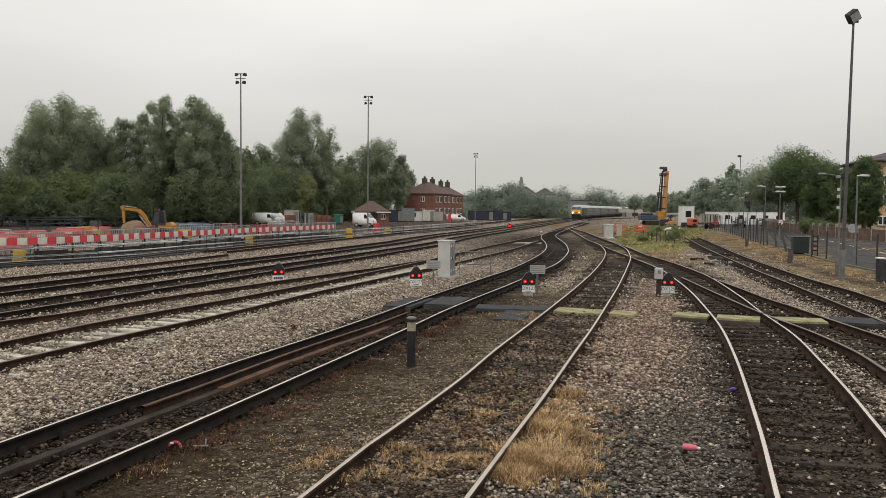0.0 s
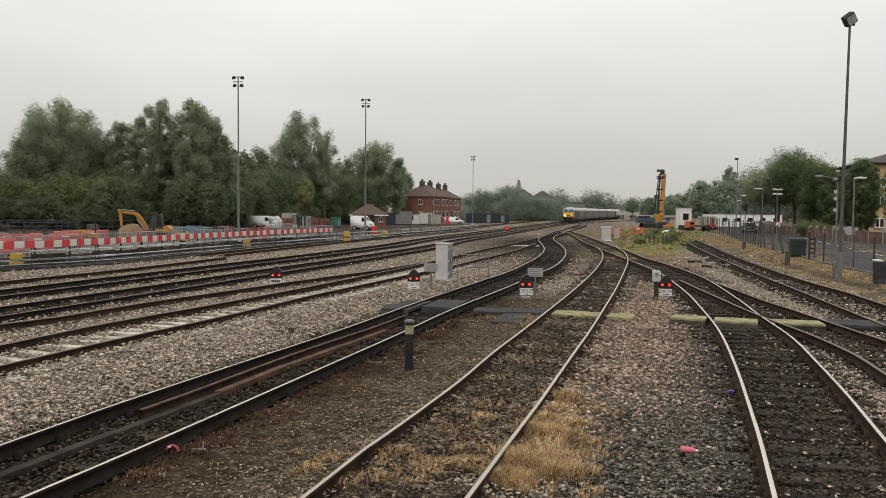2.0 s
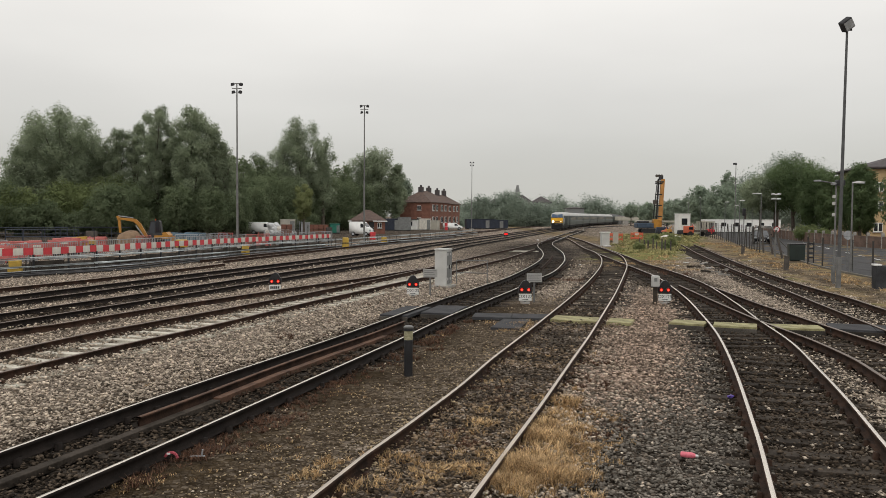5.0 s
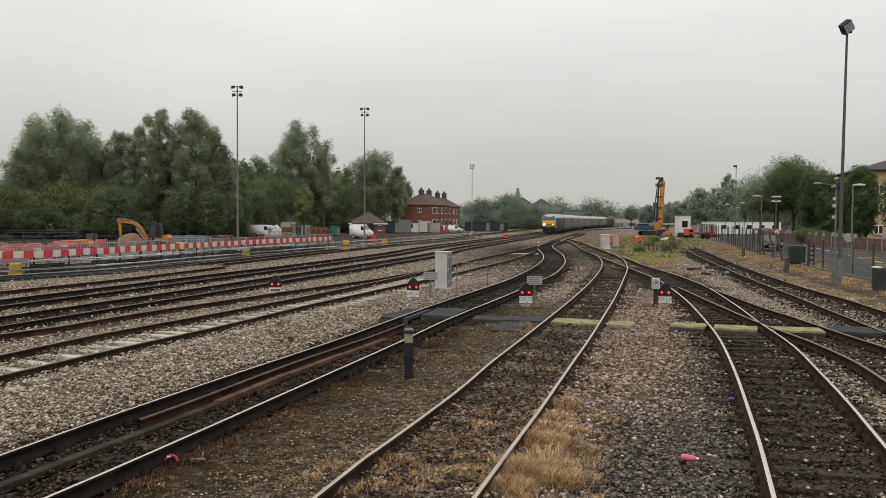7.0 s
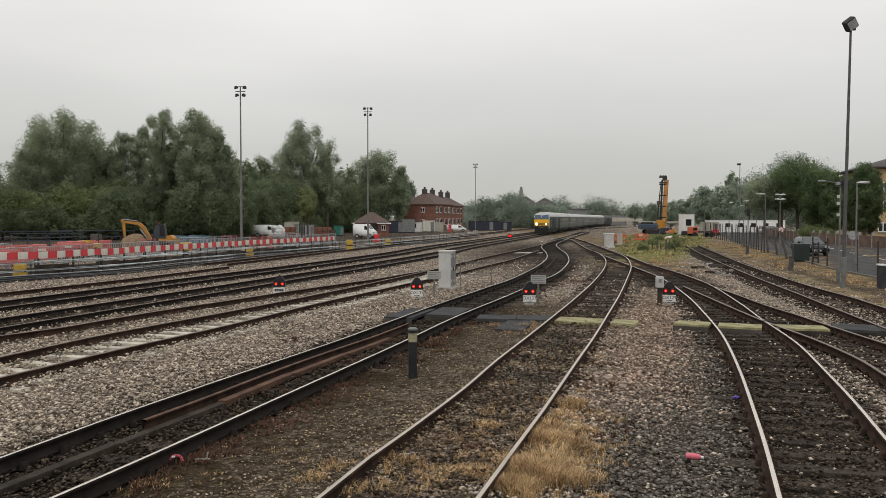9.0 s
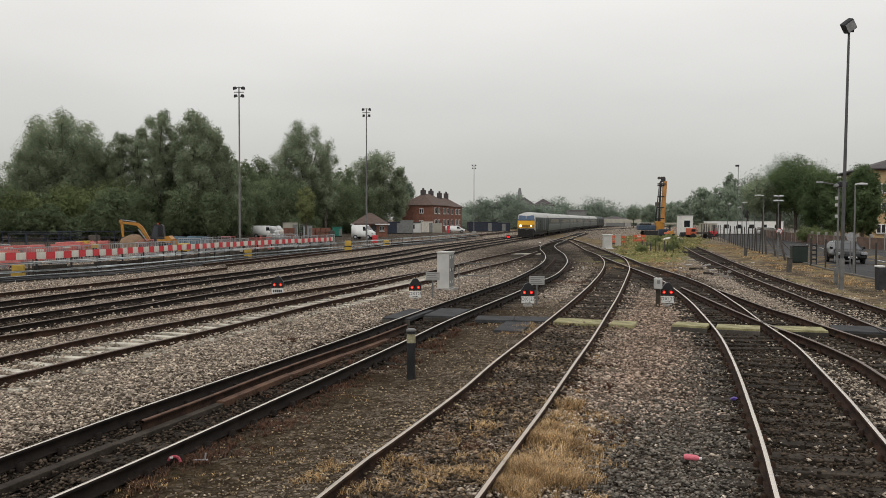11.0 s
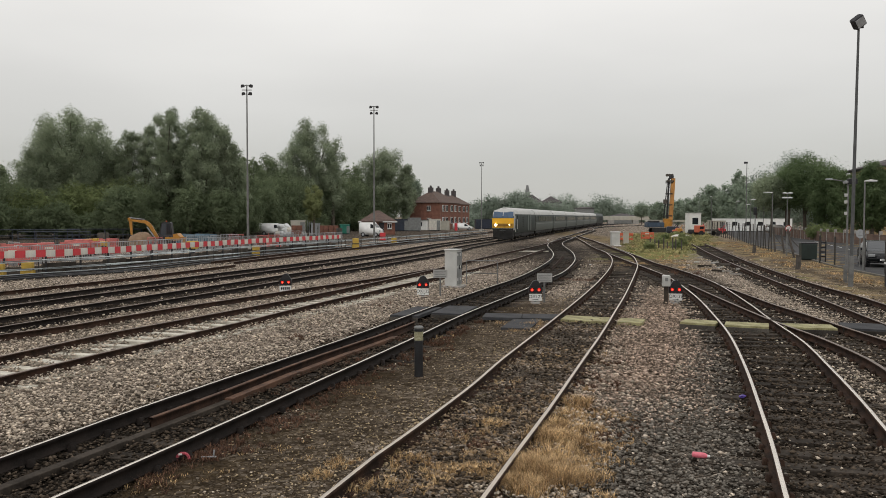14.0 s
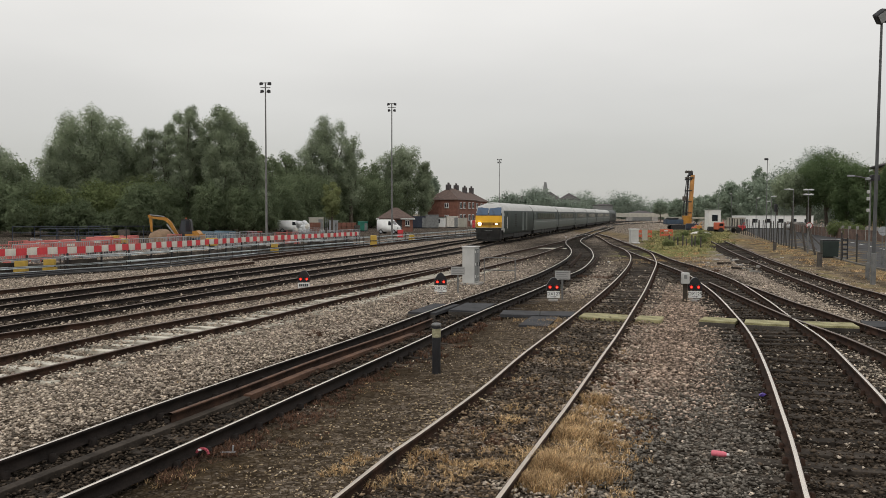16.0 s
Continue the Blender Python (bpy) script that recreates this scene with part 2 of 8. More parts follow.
def offset(p, k):
    return p + normals(p) * k

# ---- the lines of the railway, in plan ----
def run_on(pts, metres):
    """The line carried on before its first point."""
    a, b = np.array(pts[0]), np.array(pts[1])
    d = (a - b) / np.linalg.norm(a - b)
    return [tuple(a + d * metres)] + list(pts)


def train_way(s):
    """The running line of the train: s metres beyond where its nose stands at the end."""
    k = max(0.0, s - 140) / 178
    return np.array((1.64 + 0.2264 * s + 14.6 * k * k, 76.5 + 0.974 * s - 3.4 * k * k))


T3L = smooth_line(run_on([(-5.01, 9.19), (-4.50, 11.14), (-3.68, 13.89), (-2.32, 18.31), (-0.59, 24.64), (1.45, 31.58), (2.93, 36.64), (4.59, 43.80), (6.08, 51.21), (7.17, 58.35), (7.94, 65.59), (9.00, 77.65), (11.00, 90.90), (14.24, 104.54), (16.48, 112.59)], 8))
T3R = smooth_line(run_on([(-3.82, 7.77), (-3.53, 8.72), (-3.08, 10.28), (-2.33, 12.95), (-1.01, 17.66), (0.26, 22.44), (2.35, 29.33), (4.16, 35.73), (5.58, 40.84), (7.25, 49.04), (8.27, 55.45), (9.30, 63.96), (10.12, 73.51), (11.08, 82.81), (12.75, 92.68), (16.13, 108.29)], 7))
T4L = smooth_line(run_on([(-1.24, 7.81), (-0.85, 9.24), (-0.57, 10.10), (0.26, 12.88), (0.94, 15.47), (1.84, 18.63), (3.12, 23.20), (4.69, 28.92), (6.34, 35.24), (8.27, 43.20), (9.81, 50.40), (10.89, 56.60), (11.87, 64.27), (12.51, 72.77), (14.56, 91.51), (16.27, 108.32)], 7))
T4R = smooth_line(run_on([(0.31, 7.84), (0.78, 9.47), (1.32, 11.32), (1.66, 12.53), (2.49, 15.51), (3.38, 18.68), (4.61, 23.26), (6.25, 29.44), (8.56, 38.56), (10.18, 45.17), (11.31, 50.55), (12.50, 57.02), (13.39, 64.46), (14.68, 78.49), (16.30, 95.51), (17.66, 112.84)], 7))
T5L = smooth_line(run_on([(3.24, 7.89), (3.74, 9.48), (4.17, 10.91), (5.28, 14.72), (6.37, 18.81), (7.21, 22.58), (8.19, 27.37), (9.00, 32.07), (9.78, 37.30), (10.26, 43.03), (10.88, 51.68), (11.40, 58.57), (12.51, 72.77)], 7))
T5R = smooth_line(run_on([(5.33, 9.75), (6.06, 12.13), (6.74, 14.51), (7.65, 17.88), (8.46, 21.88), (9.43, 26.39), (10.72, 33.19), (11.39, 38.80), (11.77, 44.06), (12.01, 48.82), (12.87, 57.06), (14.15, 70.69), (16.01, 91.76), (17.26, 108.52), (18.39, 121.82)], 9))
T6L = smooth_line(run_on([(7.54, 13.84), (7.96, 15.71), (8.27, 18.40), (8.41, 21.76), (8.89, 26.97), (9.52, 33.09)], 9))
T6R = smooth_line(run_on([(9.51, 17.49), (9.61, 19.29), (9.74, 21.26), (9.88, 23.17), (9.98, 25.47), (10.37, 29.46), (10.69, 33.16)], 12))
T7L = smooth_line(run_on([(10.80, 19.88), (11.37, 22.84), (12.00, 26.07), (12.79, 30.04), (13.74, 35.11), (15.60, 44.38), (19.38, 62.19), (24.41, 84.03)], 14))
T7R = smooth_line(run_on([(13.24, 24.40), (13.94, 28.04), (14.33, 30.97), (14.90, 34.58), (16.22, 41.46), (18.00, 50.11), (20.91, 62.85), (25.80, 84.25)], 18))
TAL = smooth_line(run_on([(-8.66, 15.94), (-8.08, 18.43), (-7.48, 20.26), (-6.29, 23.69), (-4.66, 28.83), (-3.15, 34.05), (-0.54, 43.90), (2.60, 56.92), (5.38, 67.38), (9.58, 83.61), (11.96, 94.73), (15.80, 111.20)], 10))
TAR = smooth_line(run_on([(-7.54, 13.88), (-6.76, 16.70), (-5.50, 20.72), (-4.16, 25.77), (-2.79, 30.15), (-1.74, 33.58), (0.16, 39.39), (2.12, 46.43), (4.33, 54.20), (7.91, 69.85)], 9))
SPARE = smooth_line(run_on([(-10.30, 18.99), (-9.62, 20.33), (-9.03, 22.32), (-8.24, 24.64), (-7.21, 27.16), (-5.96, 30.39), (-4.34, 34.21), (-3.16, 36.90), (-2.05, 40.2), (-0.86, 43.6)], 10))
SPARE_FAR = smooth_line(run_on([(-16.24, 29.96), (-15.84, 31.23), (-15.12, 33.61), (-14.11, 37.54), (-12.30, 46.40)], 14))
TBC = smooth_line(run_on([(-11.28, 21.9), (-9.05, 30.2), (-6.89, 38.58), (-4.7, 46.6), (-0.75, 63.0)] + [tuple(train_way(s)) for s in (0, 25, 50, 80, 110, 140, 170, 200, 230, 260, 290, 320, 360, 420, 500)], 14), 0.65)
TCC = offset(TBC, -3.55)
# farther running lines beyond and the way on from the crossings
FARC = smooth_line([(13.83, 102.33), (18.98, 125.74), (27.07, 162.98), (41.26, 225.11), (88.0, 330.0), (140.0, 480.0)], 0.65)
TDC = smooth_line(run_on([(-7.77, 78.22), (-1.79, 107.52), (14.77, 184.88), (30.89, 254.81)], 30), 0.65)

FENCE = smooth_line(run_on([(-20.05, 37.02), (-17.28, 42.25), (-15.40, 50.25), (-12.34, 62.94), (-8.83, 73.49), (-5.54, 85.32), (-1.65, 99.14), (5.80, 127.67)], 16), 0.5)

RAIL_PROF = [(-0.07, -0.160), (-0.07, -0.148), (-0.012, -0.132), (-0.010, -0.045), (-0.036, -0.032), (-0.036, -0.007), (-0.024, 0.0),
             (0.024, 0.0), (0.036, -0.007), (0.036, -0.032), (0.010, -0.045), (0.012, -0.132), (0.07, -0.148), (0.07, -0.160)]


def rail(line, parent, top, web, lift=0.0, keep=1.0, worn=(5, 6, 7)):
    nn, k = normals(line), len(RAIL_PROF)
    co = np.empty((len(line), k, 3))
    for j, (u, z) in enumerate(RAIL_PROF):
        co[:, j, :2] = line + nn * u
        co[:, j, 2] = z * keep + lift
    i = np.arange(len(line) - 1)[:, None] * k + np.arange(k - 1)[None, :]
    faces = np.stack([i, i + 1, i + 1 + k, i + k], -1).reshape(-1, 4)
    ob = raw("rail", co.reshape(-1, 3), faces, top, parent, mats=[web, top])
    idx = np.tile(np.array([1 if j in worn else 0 for j in range(k - 1)]), len(line) - 1)
    ob.data.polygons.foreach_set("material_index", idx)
    return ob


def sleeper_mesh(name, length, width, top, material, bow=0.0):
    bm = B()
    box(bm, (-length / 2, -width / 2, -0.16), (length / 2, width / 2, top), 0.012)
    if bow:
        for v in bm.verts:
            if v.co.z > -0.1:
                v.co.z -= bow * max(0.0, 1 - abs(abs(v.co.x) - 0.75) / 0.5)
    me = bpy.data.meshes.new(name)
    bm.to_mesh(me)
    bm.free()
    me.materials.append(material)
    return me


SL_TIMBER = sleeper_mesh("timber_sleeper", 2.6, 0.25, 0.0, M_TIMBER)
SL_CONC = sleeper_mesh("concrete_sleeper", 2.5, 0.24, 0.0, M_CONC_SL)


def chairs(parent, line, centers, dirs, material):
    """The iron chairs that clasp one rail to its sleepers, as one piece of the track."""
    v, f = [], []
    cube = np.array([(x, y, z) for z in (0, 1) for x, y in ((-1, -1), (1, -1), (1, 1), (-1, 1))], float)
    quads = np.array([(4, 5, 6, 7), (0, 1, 5, 4), (1, 2, 6, 5), (2, 3, 7, 6), (3, 0, 4, 7)])
    for c, d in zip(centers, dirs):
        nrm = np.array((d[1], -d[0]))
        for side in (-1, 1):
            q = cube.copy()
            q[:, 0] = side * 0.09 + q[:, 0] * 0.04 * (1 - 0.45 * q[:, 2])
            p = np.empty_like(q)
            p[:, :2] = c + nrm * q[:, :1] + d * q[:, 1:2] * 0.05
            p[:, 2] = -0.205 + q[:, 2] * 0.09
            f.append(quads + len(v) * 8)
            v.append(p)
    if v:
        ob = raw("rail_chairs", np.vstack(v), np.vstack(f), material, parent)
        tagged(ob, kind="stuff")


def track(label, left, right, top, web, sleeper, spacing=0.68, lift=-0.195, gap=0.0, chair=True, y0=3.0, y1=70.0, cap=300, worn=(5, 6, 7)):
    t = thing("railway_track", pose(0, 0, 0), label, "railway track", "tracks of the yard", "structure")
    rail(left, t, top, web, worn=worn)
    rail(right, t, top, web, worn=worn)
    s = smooth_line(left[::4], spacing)
    rng = random.Random(len(left))
    cl, cr, dd, n = [], [], [], 0
    for i, p in enumerate(s):
        j = np.argmin(np.sum((right - p) ** 2, 1))
        q = right[j]
        if not y0 < p[1] < y1 or np.linalg.norm(q - p) > 1.9 or np.linalg.norm(q - p) < 1.1 or n >= cap:
            continue
        n += 1
        c = (p + q) / 2
        ang = math.degrees(math.atan2(q[1] - p[1], q[0] - p[0])) + rng.uniform(-1, 1)
        ob = new("sleeper", sleeper)
        ob.parent = t
        ob.matrix_basis = pose(c[0], c[1], lift + rng.uniform(-0.012, 0.012), 0, 0, ang)
        d = np.array((-(q - p)[1], (q - p)[0])) / np.linalg.norm(q - p)
        cl.append(p), cr.append(q), dd.append(d)
    if chair:
        chairs(t, left, cl[:70], dd[:70], web)
        chairs(t, right, cr[:70], dd[:70], web)
    return t


track_oily = track("oil-blackened track with polished rails and a guard rail", T3L, T3R, M_RAILTOP, M_RAILDK, SL_TIMBER, lift=-0.222, worn=(6,))
# the spare rail lying in the four-foot of the oily track, with its lower timber
inner = smooth_line(run_on([(-4.07, 10.99), (-3.68, 12.26), (-3.22, 13.95), (-2.78, 15.47), (-2.19, 17.28), (-1.62, 18.98), (-0.96, 21.29)], 0.05), 0.6)
rail(inner, track_oily, M_GUARD, M_RAIL, -0.02)
# check rails of the turnout farther along
for pts in ([(5.3, 44.0), (6.3, 49.5), (7.2, 54.5), (8.0, 59.3)], [(5.77, 41.6), (6.7, 45.5), (7.55, 49.7), (8.25, 53.6)]):
    rail(smooth_line(pts), track_oily, M_RAIL, M_RAIL, -0.03)
track("middle siding of worn rails on timber sleepers among dry grass", T4L, T4R, M_RAILWORN, M_RAIL, SL_TIMBER, lift=-0.215, worn=(6,))
track("curving track with bright rails on dark timber sleepers", T5L, T5R, M_RAILTOP, M_RAIL, SL_TIMBER, 0.62, worn=(6,))
track("rusty diverging track joining at the turnout", T6L, T6R, M_RAILDULL, M_RAIL, SL_TIMBER)
track("rusty siding beside the boundary fence", T7L, T7R, M_RAILDULL, M_RAIL, SL_TIMBER, y1=90)
track("running line with brown rails on pale concrete sleepers", TAL, TAR, M_RAILDULL, M_RAIL, SL_CONC, 0.65, -0.175)
track("running line of dark rails used by the passenger train", offset(TBC[::2], -0.75), offset(TBC[::2], 0.75), M_RAILDULL, M_RAILDK, SL_TIMBER, 0.65, -0.21, chair=False)
track("outer running line of dark rails on oily ballast", offset(TCC[::2], -0.75), offset(TCC[::2], 0.75), M_RAILDULL, M_RAILDK, SL_TIMBER, 0.65, -0.21, chair=False)
track("far running line curving into the distance", offset(FARC[::2], -0.75), offset(FARC[::2], 0.75), M_RAILTOP, M_RAILDK, SL_TIMBER, 0.65, -0.21, chair=False, y0=100, y1=180)
track("distant running line beside the works", offset(TDC[::2], -0.75), offset(TDC[::2], 0.75), M_RAILDULL, M_RAIL, SL_TIMBER, 0.65, -0.24, chair=False, y0=50, y1=170)
for line_, lab in ((SPARE, "loose brown rail lying along the ballast"), (SPARE_FAR, "buried brown rail in the ballast shoulder")):
    t_ = thing("spare_rail", pose(0, 0, 0), lab, "rail", kind="structure")
    rail(line_, t_, M_RAILDULL, M_RAIL, -0.03)


# ---- ground: one sheet, its ballast, dirt and verge told apart by place ----
def spread(segs):
    out = [segs[0][0]]
    for a, b, step in segs:
        n = max(1, round((b - a) / step))
        out += list(np.linspace(a, b, n + 1)[1:])
    return np.array(out)


def near(px, py, line, every=3):
    """Distance of many points from a line of the plan."""
    best = np.full(px.shape, 1e9)
    for a in line[::every]:
        best = np.minimum(best, (px - a[0]) ** 2 + (py - a[1]) ** 2)
    return np.sqrt(best)


def middle(a, b):
    return np.array([(p + b[np.argmin(np.sum((b - p) ** 2, 1))]) / 2 for p in a])


MID3, MID4, MID5, MID6, MID7, MIDA = middle(T3L, T3R), middle(T4L, T4R), middle(T5L, T5R), middle(T6L, T6R), middle(T7L, T7R), middle(TAL, TAR)


def soft(d, a, b):
    return np.clip((b - d) / (b - a), 0, 1)


def wobble(x, y, s, seed):
    r = np.random.RandomState(seed)
    out = 0
    for k in range(5):
        a, b, c = r.uniform(-1, 1, 3)
        out = out + np.sin((x * a + y * b) * s * (1 + 0.6 * k) * 2 + c * 9) / (1 + 0.5 * k)
    return out / 2.4


def zones(x, y):
    """Weights of oily bed and other darkened ground, trodden dirt, pinkish ballast and dry verge at points of the plan.
    """
    w = wobble(x, y, 1.3, 3)
    d3, d4, d5, d6, d7, da = (near(x, y, m) for m in (MID3, MID4, MID5, MID6, MID7, MIDA))
    db, dc = near(x, y, TBC), near(x, y, TCC)
    oil = np.maximum.reduce([soft(d3 + 0.2 * w, 1.0, 1.8), 0.8 * soft(d5 + 0.15 * w, 0.85, 1.3), np.interp(y, [11, 15, 24, 26], [0.4, 0.72, 0.78, 0.88]) * soft(d4 + 0.35 * w, 0.5, 1.1), 0.75 * soft(d6, 0.7, 1.3),
                             0.8 * soft(db, 0.75, 1.25), 0.8 * soft(dc, 0.75, 1.25), 0.35 * soft(d7, 0.8, 1.4)])
    oil = np.maximum(oil, soft(np.hypot(x - 6.5 - 0.07 * (y - 45), (y - 72) * 0.22) + 1.2 * w, 2.0, 8.5) * 0.95)
    oil = np.maximum(oil, 0.8 * soft(np.abs(x - np.interp(y, T5R[:, 1], T5R[:, 0]) + 0.9) + 0.3 * w, 1.4, 2.3) * (y > 34) * soft(y, 75, 90))
    # darker ground under the scaffold-pipe fence
    oil = np.maximum(oil, 0.82 * soft(np.abs(x - np.interp(y, FENCE[:, 1], FENCE[:, 0]) + 1.3) + 0.25 * w, 1.3, 1.9) * soft(y, 120, 140))
    oil = np.maximum(oil, 0.3 * (y > 60) * soft(np.abs(x / np.maximum(y, 1.0) - 0.165) + 0.012 * w, 0.035, 0.06) * soft(y, 200, 260))
    # dark trampled soil of the works under the trees
    oil = np.maximum(oil, 0.72 * (y > 70) * soft(x - np.interp(y, TDC[:, 1], TDC[:, 0]) + 0.8 * w, -7, -3) * soft(y, 170, 200))
    # the walkway between the oily track and the middle siding
    dirt = soft(np.abs(d3 - 2.2) + 0.35 * w, 0.8, 1.5) * soft(d3, 0.0, 9) * (x > np.interp(y, T3R[:, 1], T3R[:, 0])) * (x < np.interp(y, T4L[:, 1], T4L[:, 0]) + 0.3) * soft(y, 27, 31)
    path = np.abs(x - np.interp(y, T7R[:, 1], T7R[:, 0]) - 2.3) + 0.35 * w
    dirt = np.maximum(dirt, 0.75 * soft(path, 0.35, 0.9) * soft(y, 52, 60) * (x > 0))
    verge = (x > np.interp(y, T7R[:, 1], T7R[:, 0]) + 0.8 + 0.5 * w) * soft(y, 90, 130) * (1 - 0.8 * soft(path, 0.35, 0.9) * soft(y, 52, 60))
    verge = np.maximum(verge, soft(np.abs(x - np.interp(y, T7L[:, 1], T7L[:, 0]) + 4.6) + 1.2 * w, 1.5, 4.0) * soft(-y, -52, -42))
    pink = soft(np.abs(x - (np.interp(y, T4R[:, 1], T4R[:, 0]) + 1.25)) + 0.4 * w, 0.5, 1.5) * soft(y, 28, 36) * soft(-y, -15, -10.5)
    weedy = soft(np.abs(x - np.interp(y, [55, 64, 80, 100, 140, 170], [13.0, 15.6, 21.0, 27.0, 38.5, 47])) / (0.9 + 0.03 * y) + 0.5 * w, 0.7, 1.5) * (y > 56) * soft(y, 150, 180)
    return oil, dirt, pink, verge, weedy


def greyness(x, y):
    """Where the ballast is the darker grey stone: between the middle siding and the curve."""
    right = x - np.interp(y, T4R[:, 1], T4R[:, 0])
    left = np.interp(y, T5L[:, 1], T5L[:, 0]) - x
    w = 0.3 * wobble(x, y, 1.1, 9)
    near_by = soft(-right + w, -1.0, -0.45) * soft(-left, 0.0, 0.2) * soft(y, 11.5, 14.5)
    return np.maximum(near_by, 0.9 * soft(np.abs(left - 0.55) + w, 0.5, 1.1) * (y < 21))


gx = spread([(-2500, -300, 220), (-300, -60, 12), (-60, -14, 0.6), (-14, 16, 0.22), (16, 45, 0.6), (45, 300, 12), (300, 2500, 220)])
gy = spread([(-300, -4, 30), (-4, 5, 1.0), (5, 30, 0.22), (30, 75, 0.6), (75, 300, 3.0), (300, 4000, 220)])
GX, GY = np.meshgrid(gx, gy)
Z_OIL, Z_DIRT, Z_PINK, Z_VERGE, Z_WEEDY = zones(GX, GY)
Z_OIL = np.maximum(Z_OIL, 0.6 * greyness(GX, GY))
inplay = (np.abs(GX) < 60) & (GY < 300)
GZ = -0.235 + inplay * (0.015 * wobble(GX, GY, 2.6, 5) + 0.02 * wobble(GX, GY, 0.9, 6)) + 0.035 * Z_DIRT + 0.04 * Z_VERGE
# ballast shoulders heaped between the oily track and the pale-sleepered line
heap = soft(np.abs(GX - np.interp(GY, TAR[:, 1], TAR[:, 0]) - 1.5), 0.3, 1.6) * (GY < 45)
GZ = GZ + 0.06 * heap


def bed4(x, y):
    """Height by which ballast buries the middle siding near by and the running lines."""
    lines = np.minimum(near(x, y, TBC), near(x, y, TCC))
    return np.maximum(0.075 * soft(near(x, y, MID4), 0.95, 1.7) * soft(y, 20, 27), 0.05 * soft(lines, 1.2, 1.9) * soft(y, 75, 90))


GZ = GZ + bed4(GX, GY)
ny, nx = GX.shape
ii = (np.arange(ny - 1)[:, None] * nx + np.arange(nx - 1)[None, :]).ravel()
ground = raw("ground", np.stack([GX.ravel(), GY.ravel(), GZ.ravel()], 1), np.stack([ii, ii + 1, ii + 1 + nx, ii + nx], 1), None, mats=[])
tagged(ground, "railway yard ground of grey ballast, trodden dirt and dry verge", "ground", kind="structure")
for nm, arr in (("oil", Z_OIL), ("dirt", Z_DIRT), ("pink", Z_PINK), ("verge", Z_VERGE), ("weedy", Z_WEEDY)):
    at_ = ground.data.attributes.new(nm, "FLOAT", "POINT")
    at_.data.foreach_set("value", arr.astype(float).ravel())


